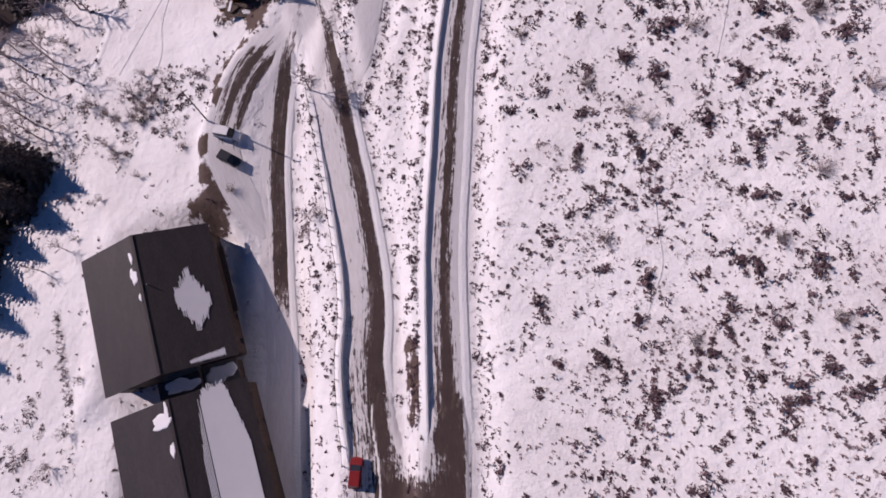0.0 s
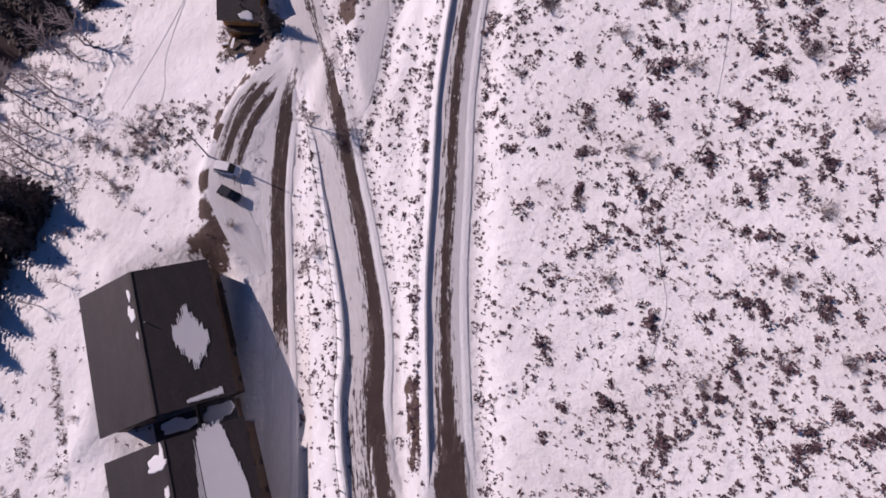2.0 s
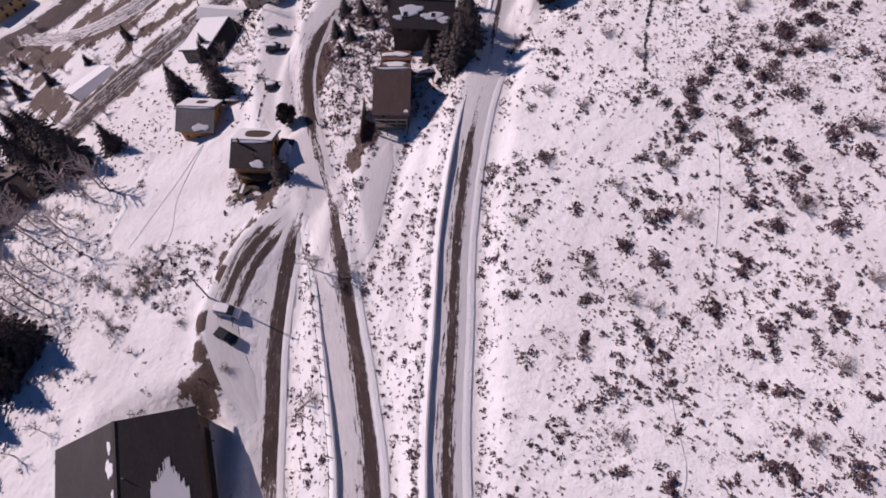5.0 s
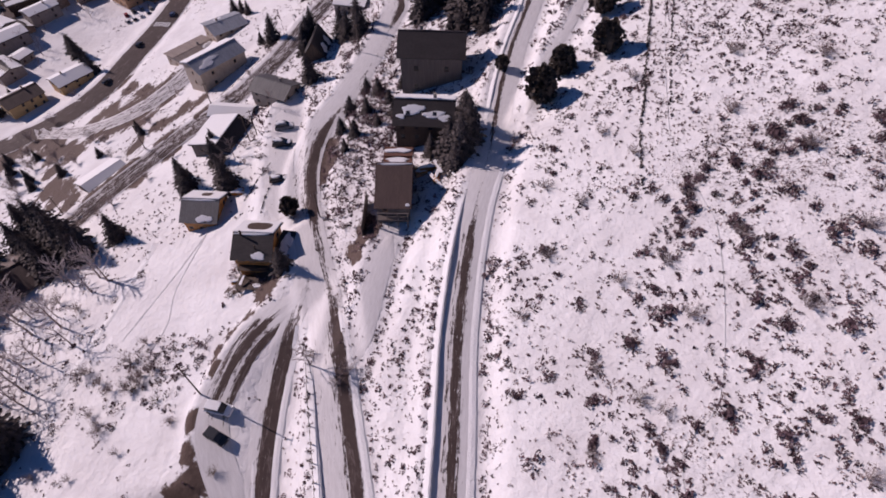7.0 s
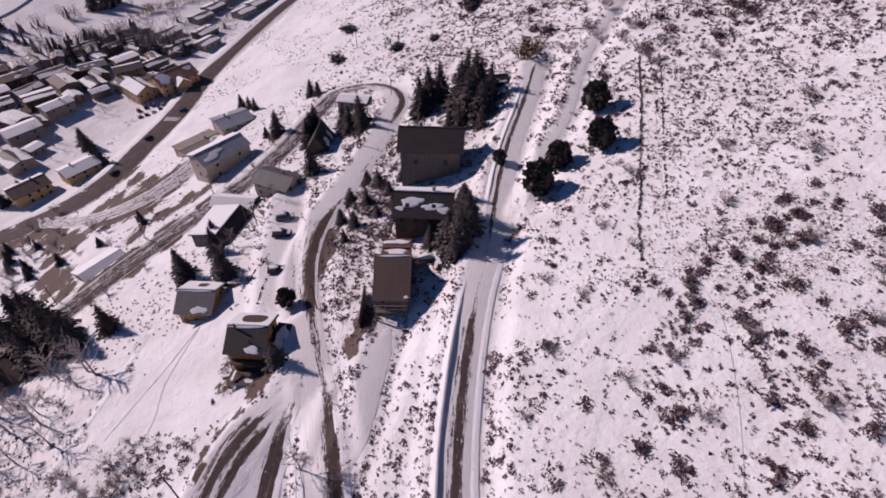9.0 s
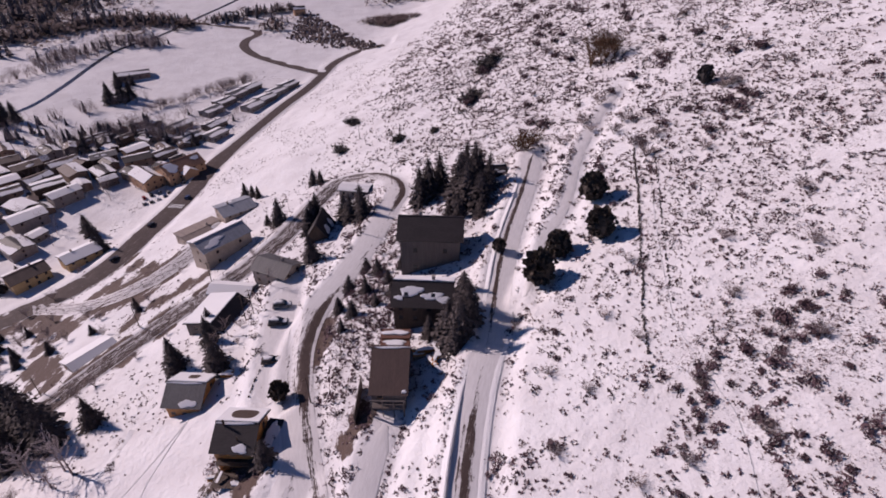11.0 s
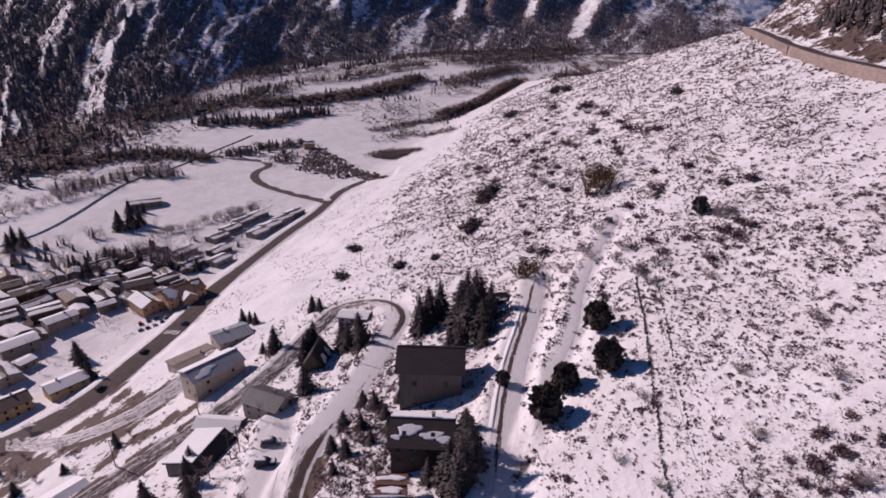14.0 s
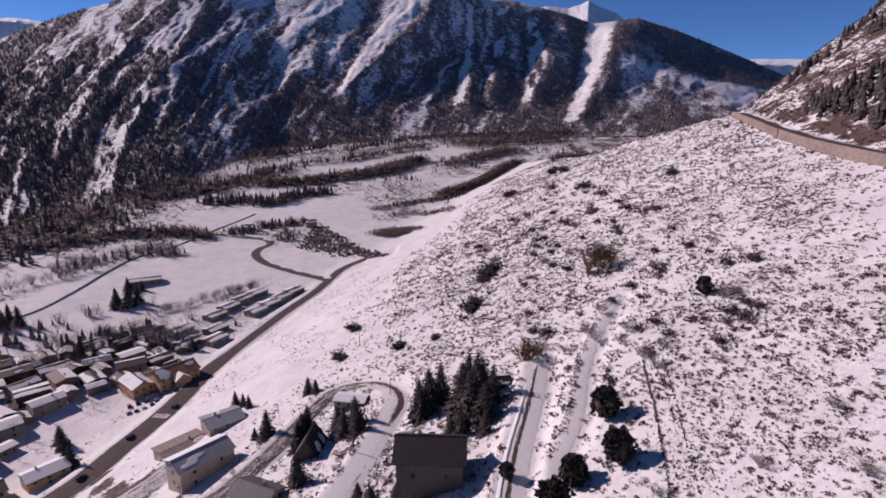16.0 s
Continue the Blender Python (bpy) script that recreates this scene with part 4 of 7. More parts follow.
BARE_A, BARE_B, BARE_C = bare_tree_meshes(21), bare_tree_meshes(22, 12, 7), bare_tree_meshes(23, 10, 5)

# the dark conifers round the upper houses
plant_all(tree_thing("fir_tree", *FIR_WIDE, BARK, FIR, "dark dense spruce beside the upper houses", "fir tree", "firs by the upper houses"),
          [(3.2, 98, 13), (5.0, 101.5, 13), (1.0, 101, 11), (4.6, 106, 12), (2.0, 95.5, 8), (-34.6, 77.4, 7.5), (-3.2, 102.4, 7), (4.5, 113, 8), (1.6, 152.5, 7), (-4.6, 173, 15), (4.8, 163, 17), (7.5, 158, 16), (9.5, 166, 17),
           (4.2, 151.5, 8.5), (10.5, 155, 12), (13.5, 163, 13), (-7.6, 170, 14), (-1, 176, 14), (7, 172, 16), (11.5, 171, 12), (10.5, 148.5, 7.5)], 5)
plant_all(tree_thing("pine_tree", *PINE_ROUND, BARK, PINE, "rounded dark pine standing in the snowy heath", "pine tree", "pines above the upper road"),
          [(37.5, 135.5, 8.5), (34.9, 118, 8.2), (20.7, 109.4, 9.4), (26.0, 116.8, 7.4), (13.6, 125.5, 4.0)], 6)
plant_all(tree_thing("pine_tree", *PINE_ROUND, BARK, JUNIPER, "lone grey-green rounded pine on the upper heath", "pine tree"), [(79.5, 180.5, 6.2)], 19)
plant_all(tree_thing("spruce_tree", *FIR_TALL, BARK, FIR, "dark green spruce in a snowy garden", "fir tree", "spruces between the lower houses"),
          [(-62.8, 193, 12), (-41.4, 155, 11), (-44.8, 180, 14), (-47, 176, 11), (-55.5, 224, 8), (-52, 222, 6.5),
           (-91.7, 239, 7.5), (-87, 235, 6.5), (-83, 231, 6.5), (-64.5, 124.5, 10), (-57, 111, 11), (-60, 115.5, 9), (-71, 116, 10), (-88.8, 103, 11), (-68.5, 196.5, 5), (-67.5, 132, 8), (-118, 150, 4.5), (-74.5, 121, 9), (-160, 156, 7), (-156, 150, 6), (-147, 148, 7), (-143, 143, 6), (-132, 146, 6), (-152, 162, 5), (-165, 163, 6), (-171, 158, 7), (-107, 160, 5), (-104.5, 157, 4)], 7)
plant_all(tree_thing("spruce_tree", *FIR_WIDE, BARK, FIR, "tall broad spruce by the lower lane", "fir tree", "spruces by the lower lane"),
          [(-110, 107.5, 19), (-104, 103, 18), (-98.5, 99.5, 15), (-117, 112, 17), (-125, 116, 15), (-113, 101, 16), (-120, 105, 17), (-108, 97, 15), (-122, 95, 18), (-127, 87, 17), (-124, 80, 16), (-131, 104, 17), (-91, 47, 16), (-97, 47, 19), (-98, 41, 19), (-102, 51, 18), (-93, 40, 16), (-101, 34, 18), (-102, 26, 18), (-103, 19, 18), (-105, 11, 17), (-107, 29, 16), (-132, 122, 11), (-32.2, 176, 11), (-28.5, 179, 12), (-27.5, 173.5, 11), (-34.5, 179.5, 10), (-45.5, 177.5, 12)], 8)
plant_all(tree_thing("young_pine", *PINE_ROUND, BARK, PINE, "small dark pine beside the parking bay", "pine tree"), [(-36.2, 95, 5.6)], 9)
plant_all(tree_thing("young_fir", *FIR_WIDE, BARK, FIR, "small ragged fir among the heather", "fir tree", "small firs by the middle lane"),
          [(-14.5, 128, 4.7), (-20.5, 126.5, 5.4), (-27, 121.5, 5.4), (-23, 118, 5.4), (-26, 132, 6.1), (-18, 134, 5.4), (-22, 140, 5.4), (-17, 119.5, 4.1), (-13, 122, 4.7), (-11.5, 133, 4.1), (-25, 113, 4.1)], 22)
plant_all(tree_thing("spruce_tree", *FIR_TALL, BARK, FIR, "spruce on the village green", "fir tree", "spruces in the village"),
          [(-173.5, 241, 12), (-177.5, 245, 10), (-156.5, 222.5, 12), (-161, 225, 10), (-227, 338, 12), (-216, 335, 11), (-205, 340, 10), (-236, 345, 9),
           (-190, 356, 9), (-184, 352, 9), (-250, 418, 17), (-244, 424, 20), (-254, 424, 15), (-240, 430, 16), (-262, 455, 12), (-250, 455, 10), (-300, 385, 16), (-306, 378, 15), (-311, 390, 15), (-185, 205, 9), (-190, 198, 10), (-160, 345, 10), (-240, 420, 9), (-247, 425, 8)], 10)


def bush_mesh(seed, limbs, twigs, spread_out, rise):
    """A leafless bush one metre high: limbs that fork into fine twigs."""
    r = random.Random(seed)
    pieces = []
    for i in range(limbs):
        a = 2 * math.pi * (i + r.random()) / limbs
        lean = spread_out * (0.4 + 0.8 * r.random())
        tip = Vector((math.cos(a) * lean, math.sin(a) * lean, rise * (0.7 + 0.4 * r.random())))
        mid = tip * 0.5 + Vector((r.uniform(-0.06, 0.06), r.uniform(-0.06, 0.06), 0.08))
        pieces.append(tube([(0, 0, 0), mid, tip], [0.012, 0.008, 0.003], 3))
        for j in range(twigs):
            t = 0.25 + 0.7 * r.random()
            base = mid * (t * 2) if t < 0.5 else mid.lerp(tip, t * 2 - 1)
            end = base + Vector((r.gauss(0, 0.17), r.gauss(0, 0.17), 0.06 + 0.18 * r.random()))
            pieces.append(tube([base, end], [0.006, 0.003], 3))
            for k in range(2):
                q = base.lerp(end, 0.3 + 0.6 * r.random())
                pieces.append(tube([q, q + Vector((r.gauss(0, 0.09), r.gauss(0, 0.09), 0.02 + 0.1 * r.random()))], [0.004, 0.002], 3))
    return joined(pieces)


BUSH_A, BUSH_B = bush_mesh(1, 13, 16, 0.8, 0.7), bush_mesh(2, 8, 14, 0.45, 1.0)


def broom_mesh(seed, tufts=13):
    """A broom bush one metre high: ragged tufts of brown shoots."""
    r = np.random.default_rng(seed)
    c = np.column_stack([r.normal(0, 0.42, tufts), r.normal(0, 0.30, tufts), 0.08 + 0.1 * r.random(tufts)])
    v, f = blades(c, np.full(tufts, 0.30), np.full(tufts, 0.7), 20, np.full(tufts, 0.20), r)
    return v, [tuple(q) for q in f]


def bush_thing(mesh, material, label, group):
    root = new("bare_bush")
    mesh_ob("twig_crown", *mesh, material, root)
    return tagged(root, label, "bush", group)


plant_all(bush_thing(BUSH_A, TWIG, "leafless grey-brown bush standing in snow", "bare bushes on the slope"),
          [(26, 38.5, 2.2), (28.5, 36.5, 1.9), (33.7, 60, 2.4), (17, 66, 2.3), (39, 72, 2.2), (48, 48, 2.6), (52, 36, 2.2), (44, 62, 2.4), (15, 100, 2.0), (18.5, 82, 2.2), (30, 92, 2.4), (62, 44, 2.4), (22, 20, 2.0), (57, 75, 2.6), (12, 55, 1.8), (66, 95, 2.6), (46, 26, 2.0),
           (35, 50, 2.2), (41, 18, 1.9), (58, 58, 2.6), (70, 62, 2.8), (24, 76, 2.0), (34, 84, 2.4), (50, 88, 2.6), (21, 44, 1.9), (74, 30, 2.6), (63, 20, 2.2), (31, 6, 1.8), (45, 8, 2.0), (27, 58, 2.0), (55, 104, 2.8), (72, 112, 2.8), (38, 106, 2.4), (19, 32, 1.7), (80, 80, 2.8),
           (-17.5, 51.5, 2.6), (-19, 49, 2.0), (-24, 27, 2.4), (-21.5, 29, 2.2), (-24.5, 55, 2.0)], 11)
plant_all(bush_thing(BUSH_B, TWIG, "leafless thicket of thin grey stems", "bare thickets by the lower lane"),
          [(-70, 49, 2.4), (-90, 80, 3.6), (-98, 84, 4.0), (-66, 64, 1.8), (-62, 42, 2.2), (-52, 47, 2.0), (-71, 38, 2.0), (-76, 30, 2.0), (-68, 2, 2.0), (-70, -8, 3.0), (-73, -14, 3.4)], 12)
plant_all(bush_thing(BUSH_A, RUST_SHRUB, "rust-brown bush beside the earth bank", "rusty bushes by the lower road"),
          [(-64, 55.5, 2.4), (-40.5, 37, 1.6), (-43, 78, 1.8), (-34, 77.5, 1.6), (-45, 80.5, 1.8), (-46, 74, 1.6), (-57, 52, 1.8), (27, 180, 6.2), (25, 184, 7.0), (29, 186, 6.0)], 13)


plant_all(bush_thing(BUSH_B, RUST_SHRUB, "tall rust-brown thicket on the upper heath", "rusty thicket on the upper heath"),
          [(63, 236, 11), (66, 241, 13), (61, 243, 12), (68, 237, 10), (64.5, 246, 11), (59.5, 238, 9)], 21)
# the broom bushes that stand out on the near slope
BROOM_AT = [(51.7, 81.8), (44.7, 78.2), (47.4, 74.6), (52.4, 67.3), (37.5, 69.2), (34.9, 75.2), (37.4, 61.7), (16.8, 66.6), (32.8, 51.5), (26.9, 46.9), (60.4, 82.3), (64.9, 72.4), (43.3, 49.9), (45.4, 45.3), (49.0, 57.3), (45.0, 60.0), (31.1, 43.3), (21.7, 45.5), (26.3, 34.2), (27.2, 32.3), (20.4, 38.9), (39.7, 39.5), (26.6, 46.9), (21.6, 15.6), (13.6, 11.5), (35.7, 34.9), (44.2, 33.0), (44.5, 14.6), (39.8, 7.1), (51.4, 44.5), (40.5, 31.0), (25.5, 9.3), (26.8, -1.7), (39.2, -1.9), (15.4, 3.7), (10.2, 41.7), (15.2, 43.9), (20.9, 3.6), (35.2, 10.1), (46.3, -0.0), (39.8, 23.4), (44.8, 45.9), (30.2, 43.6), (47.3, 31.9), (44.0, 2.2)]
brooms = random.Random(55)
for k, mesh in enumerate((broom_mesh(61), broom_mesh(62), broom_mesh(63, 16))):
    first = tagged(new("broom_bush"), "ragged dark broom bush standing out of the snow", "bush", "broom bushes on the near slope")
    mesh_ob("foliage", *mesh, SHRUB, first)
    plant_all(first, [(x, y, brooms.uniform(1.2, 1.9)) for x, y in BROOM_AT[k::3]], 30 + k)
# a thick stand of broom on the near slope
stand = [(36 + 30 * k + brooms.gauss(0, 2.5), 69 + 13 * k + brooms.gauss(0, 3.2)) for k in (brooms.random() for _ in range(30))]
first = tagged(new("broom_bush"), "dense dark broom bush crowded among others", "bush", "stand of broom")
mesh_ob("foliage", *broom_mesh(66, 15), SHRUB, first)
plant_all(first, [(x, y, brooms.uniform(1.1, 2.0)) for x, y in stand], 34)
first = tagged(new("juniper"), "grey-green juniper on the upper heath", "juniper", "junipers on the upper heath")
mesh_ob("foliage", *broom_mesh(64, 46), JUNIPER, first)
plant_all(first, [(-47.8, 290, 5), (-47.9, 254, 4.5), (22.3, 300, 6.5), (26, 306, 6), (19, 296, 4), (12.7, 259, 5.5), (15, 263, 4), (-20, 242, 4), (-4, 238, 3), (147, 375, 6), (126, 595, 8), (122, 640, 8), (130, 660, 7), (70, 590, 7)], 23)
# brown thorn and broom bushes of the upper heath
THORN_AT = [(21, 293, 5), (12, 255, 5), (8, 250, 3.5), (67, 573, 9), (96, 513, 9), (111, 457, 10), (113, 412, 8), (105, 328, 6), (78, 213, 4), (80, 216, 3), (57.5, 171.5, 2.8), (62.3, 172, 3.2), (75.4, 158.8, 2.8), (100, 191.6, 4), (85, 160, 3), (70, 150, 2.8), (33, 223, 3), (94, 197.5, 3.6), (56, 438, 6), (57.5, 202, 3), (76, 364, 6), (109, 302, 5)]
while len(THORN_AT) < 96:
    k, q = brooms.random(), brooms.random()
    ty = 150 + 330 * k ** 1.4
    THORN_AT.append((brooms.uniform(20 + 0.06 * ty, 75 + 0.10 * ty) if q < 0.7 else brooms.uniform(-10 + 0.06 * ty, 110), ty, brooms.uniform(1.8, 3.2) + 0.006 * (ty - 150)))
for k, mesh in enumerate((broom_mesh(67, 14), broom_mesh(68, 18))):
    first = tagged(new("thorn_bush"), "brown thorn bush rising from the snowy upper heath", "bush", "thorn bushes on the upper heath")
    mesh_ob("foliage", *mesh, SHRUB, first)
    plant_all(first, THORN_AT[k::2], 36 + k)
plant_all(bush_thing(BUSH_A, TWIG, "pale leafless bush on the upper heath", "pale bushes on the upper heath"),
          [(brooms.uniform(30, 105), brooms.uniform(140, 300), brooms.uniform(2.4, 4.2)) for _ in range(44)], 38)
# grove of leafless trees on the lower meadow, whose long shadows reach over the snow
grove = random.Random(77)
places = []
while len(places) < 42:
    gx_, gy_ = grove.uniform(-132, -84), grove.uniform(50, 101)
    if gy_ < 101 - (gx_ + 132) * 0.25 and gx_ < -86 + 0.2 * (gy_ - 60) and all(math.hypot(gx_ - p[0], gy_ - p[1]) > 3.6 for p in places):
        places.append((gx_, gy_, grove.uniform(8.0, 13.0)))


def bare_tree(mesh, label, group, twigs=None):
    root = new("bare_tree")
    mesh_ob("trunk", *mesh[0], TWIG, root)
    mesh_ob("twig_crown", *mesh[1], twigs or TWIG, root)
    return tagged(root, label, "tree", group)


plant_all(bare_tree(BARE_A, "tall leafless tree on the lower meadow", "bare grove on the lower meadow", PALE_TWIG), places[::2], 14)
plant_all(bare_tree(BARE_B, "slender leafless tree in the snowy meadow", "bare grove on the lower meadow", PALE_TWIG), places[1::2], 17)
# leafless young trees and saplings at the meadow's edge
young = [(-66 + grove.gauss(0, 6), 52 + grove.gauss(0, 6), grove.uniform(2.0, 3.6)) for _ in range(7)] + [(-72 + grove.gauss(0, 5), 62 + grove.gauss(0, 5), grove.uniform(2.4, 4.4)) for _ in range(6)]
plant_all(bush_thing(BUSH_B, TWIG, "slender leafless young tree in the snowy meadow", "bare saplings on the lower meadow"), [p for p in young if not garden(p[0], p[1])], 18)
# leafless trees by the lanes
plant_all(bare_tree(BARE_B, "leafless tree leaning over the roadside", "bare trees by the lanes"),
          [(-24.3, 53, 7.5), (-23, 28.5, 5.5), (-59.5, 125, 7), (-61, 120, 6), (-52, 144, 6), (-21, 66, 4.5), (-84, 24, 6), (-78, 28, 5)], 19)
shrub_sheet("heather", "rust and grey scrub above the highway", 16000, (170, 480, 150, 560), 0.6, 2.4, 8, 1.3, 0.9, RUST_SHRUB, 26)

# loose tufts on meadows and gardens
tufts = np.random.default_rng(91)
x, y = tufts.uniform(-165, -30, 7000), tufts.uniform(55, 480, 7000)
free = (road_distance(x, y) > 1.0) & (cloudy(x / 16, y / 16, 1, 3) > 0.49) & ~garden(x, y)
x, y = x[free], y[free]
size = 0.2 + 0.7 * tufts.random(len(x)) ** 3
v, f = blades(np.column_stack([x, y, grade(x, y)]), size, size * 0.7, 12, 0.3 + 0.25 * size, tufts)
stuff("grass_tufts", v, f, SHRUB, "dry tufts showing through the meadow snow", "grass")

plant_all(bush_thing(BUSH_B, TWIG, "leafless garden tree near the village lane", "bare garden trees"),
          [(-164, 177, 5), (-159, 187, 4.5), (-127, 162, 5), (-151, 156, 5.5), (-159, 206, 4), (-112, 147, 4), (-103, 162, 3.5), (-151, 144, 6), (-135, 150, 5), (-141, 158, 4.5), (-146, 168, 4), (-128, 150, 4), (-120, 158, 3.5), (-157, 165, 5), (-99, 120, 4), (-90, 128, 3.5), (-84, 136, 3),
           (-76, 142, 3.5), (-136, 128, 6), (-143, 135, 6), (-104, 118, 5), (-72, 160, 3), (-66, 170, 3), (-98, 178, 3), (-60, 140, 2.5), (-57, 128, 2.5), (-55, 120, 2)], 15)
plant_all(bush_thing(BUSH_A, SHRUB, "dense dry bush between the upper lane and the houses", "dry bushes below the upper houses"),
          [(-20, 100, 1.8), (-17, 104, 2.2), (-22, 108, 2), (-15, 110, 2.2), (-19, 113, 2.4), (-24, 104, 1.8), (-13, 116, 2.2), (-16, 124, 2.6), (-20, 121, 2.4), (-24, 126, 2.6), (-12, 127, 2.2), (-17, 131, 2.6), (-21, 135, 2.6), (-14, 140, 2.4), (-18, 144, 2.6), (-12, 146, 2.4), (-24, 98, 1.6), (-20, 92, 1.6), (-22, 86, 1.6), (-9, 100, 1.8), (-12, 103, 1.8), (-46, 112, 1.8), (-50, 119, 2), (-52, 126, 2.2), (-49, 107, 1.6)], 16)
shrub_sheet("scrub", "brown scrub between the lane and the upper houses", 2300, (-32, -6, 90, 165), 0.3, 1.5, 20, 0.45, 3.0, SHRUB, 28, 0.4)

# soft brown scrub at the edge of the lower meadow
soft = np.random.default_rng(93)
x, y = np.concatenate([soft.normal(-62, 7, 46), soft.normal(-52, 4, 26), soft.normal(-44, 5, 20), soft.normal(-80, 11, 70), soft.normal(-81, 2.5, 26), -78.2 + 9.2 * np.linspace(0, 1, 18) + soft.normal(0, 0.4, 18)]), np.concatenate([soft.normal(57, 6, 46), soft.normal(62, 4, 26), soft.normal(80, 2.5, 20), soft.normal(68, 13, 70), soft.normal(-9, 6, 26), 15 - 20.6 * np.linspace(0, 1, 18)])
open_ground = ~garden(x, y)
x, y = x[open_ground], y[open_ground]
size = soft.uniform(0.5, 1.6, len(x))
v, f = blades(np.column_stack([x, y, grade(x, y)]), size, size * 0.9, 60, 0.30 + 0 * size, soft)
stuff("brown_scrub", v, f, SHRUB, "soft rust-brown scrub at the meadow's edge", "shrubs")
# ---- houses ----
SHARED = {}


def shared(key, build, material):
    """One mesh for alike pieces."""
    if key not in SHARED:
        bm = bmesh.new()
        build(bm)
        me = bpy.data.meshes.new(key[0])
        bm.to_mesh(me)
        bm.free()
        me.materials.append(material)
        SHARED[key] = me
    return SHARED[key]


def window(parent, m, w, h, frame_mat=None):
    """A framed, silled window with a set-back pane; it faces the pose's -y."""
    frame_mat = frame_mat or FRAME

    def build_frame(bm):
        t = 0.09
        rings = []
        for grow, y in ((0, -0.05), (-t, -0.05), (-t, 0.06), (0, 0.06)):
            rings.append([bm.verts.new((sx * (w / 2 + grow), y, h / 2 + sz * (h / 2 + grow))) for sx, sz in ((-1, -1), (1, -1), (1, 1), (-1, 1))])
        for a, b in zip(rings, rings[1:] + rings[:1]):
            for i in range(4):
                bm.faces.new((a[i], a[(i + 1) % 4], b[(i + 1) % 4], b[i]))
        bmesh.ops.recalc_face_normals(bm, faces=bm.faces)

    ob = new("window", shared(("window", w, h, frame_mat.name), build_frame, frame_mat))
    ob.parent, ob.matrix_basis = parent, m
    pane = new("pane", shared(("pane", w, h), lambda bm: box(bm, -w / 2 + 0.08, -0.012, 0.08, w / 2 - 0.08, 0.012, h - 0.08), GLASS))
    pane.parent = ob
    sill = new("sill", shared(("sill", w, frame_mat.name), lambda bm: box(bm, -w / 2 - 0.08, -0.14, -0.08, w / 2 + 0.08, 0.04, -0.005), frame_mat))
    sill.parent = ob
    return ob


def slab(bm, corners, thick):
    """A plate with the four corners on top."""
    c = [Vector(p) for p in corners]
    n = (c[1] - c[0]).cross(c[3] - c[0]).normalized()
    if n.z < 0:
        n = -n
    top = [bm.verts.new(p) for p in c]
    low = [bm.verts.new(p - n * thick) for p in c]
    bm.faces.new(top)
    bm.faces.new(low[::-1])
    for i in range(4):
        bm.faces.new((top[i], low[i], low[(i + 1) % 4], top[(i + 1) % 4]))
    bmesh.ops.recalc_face_normals(bm, faces=bm.faces)
    return bm


def comb_snow(parent, to_roof, x0, x1, low, high, seed, step=0.32, ragged=0.8, thick=0.10, teeth=0.0):
    """Snow left on a roof between its ribs: strips with ragged, toothed ends; low(k) and high(k) bound it over the way from x0 to x1."""
    r = random.Random(seed)
    bm = bmesh.new()
    n = max(2, int((x1 - x0) / step))
    lower, upper = [], []
    for i in range(n):
        k = (i + 0.5) / n
        a, b = low(k) - r.random() * ragged - teeth * (i % 2), high(k) + r.random() * ragged + teeth * (i % 2)
        if b - a < 0.15:
            continue
        xa, xb = x0 + (x1 - x0) * (i + 0.04) / n, x0 + (x1 - x0) * (i + 0.96) / n
        lower += [(xa, a), (xb, a + 0.04)]
        upper += [(xa, b), (xb, b - 0.04)]
    outline = lower + upper[::-1]
    top = [bm.verts.new(to_roof(u, v, thick)) for u, v in outline]
    base = [bm.verts.new(to_roof(u, v, 0.0)) for u, v in outline]
    bm.faces.new(top)
    for i in range(len(outline)):
        j = (i + 1) % len(outline)
        bm.faces.new((top[i], base[i], base[j], top[j]))
    bmesh.ops.recalc_face_normals(bm, faces=bm.faces)
    return part("snow_patch", bm, ROOF_SNOW, parent, "white patch of snow left on the roof")


def lump_snow(parent, to_roof, cx, cy, rx, ry, seed, thick=0.16):
    """A soft patch of snow with a wavy outline on a roof slope."""
    r = random.Random(seed)
    bm = bmesh.new()
    n, ph = 28, [r.uniform(0, 6.28) for _ in range(4)]
    rings = []
    for lift, size in ((0.015, 1.0), (thick * 0.75, 0.93), (thick, 0.75)):
        ring = []
        for i in range(n):
            a = 2 * math.pi * i / n
            w = size * (1 + 0.16 * math.sin(2 * a + ph[0]) + 0.12 * math.sin(3 * a + ph[1]) + 0.09 * math.sin(5 * a + ph[2]) + 0.06 * math.sin(9 * a + ph[3]))
            ring.append(bm.verts.new(to_roof(cx + rx * w * math.cos(a), cy + ry * w * math.sin(a), lift)))
        rings.append(ring)
    for a, b in zip(rings, rings[1:]):
        for i in range(n):
            bm.faces.new((a[i], a[(i + 1) % n], b[(i + 1) % n], b[i]))
    bm.faces.new(rings[-1])
    bmesh.ops.recalc_face_normals(bm, faces=bm.faces)
    return part("snow_patch", bm, ROOF_SNOW, parent, "white patch of snow left on the roof")


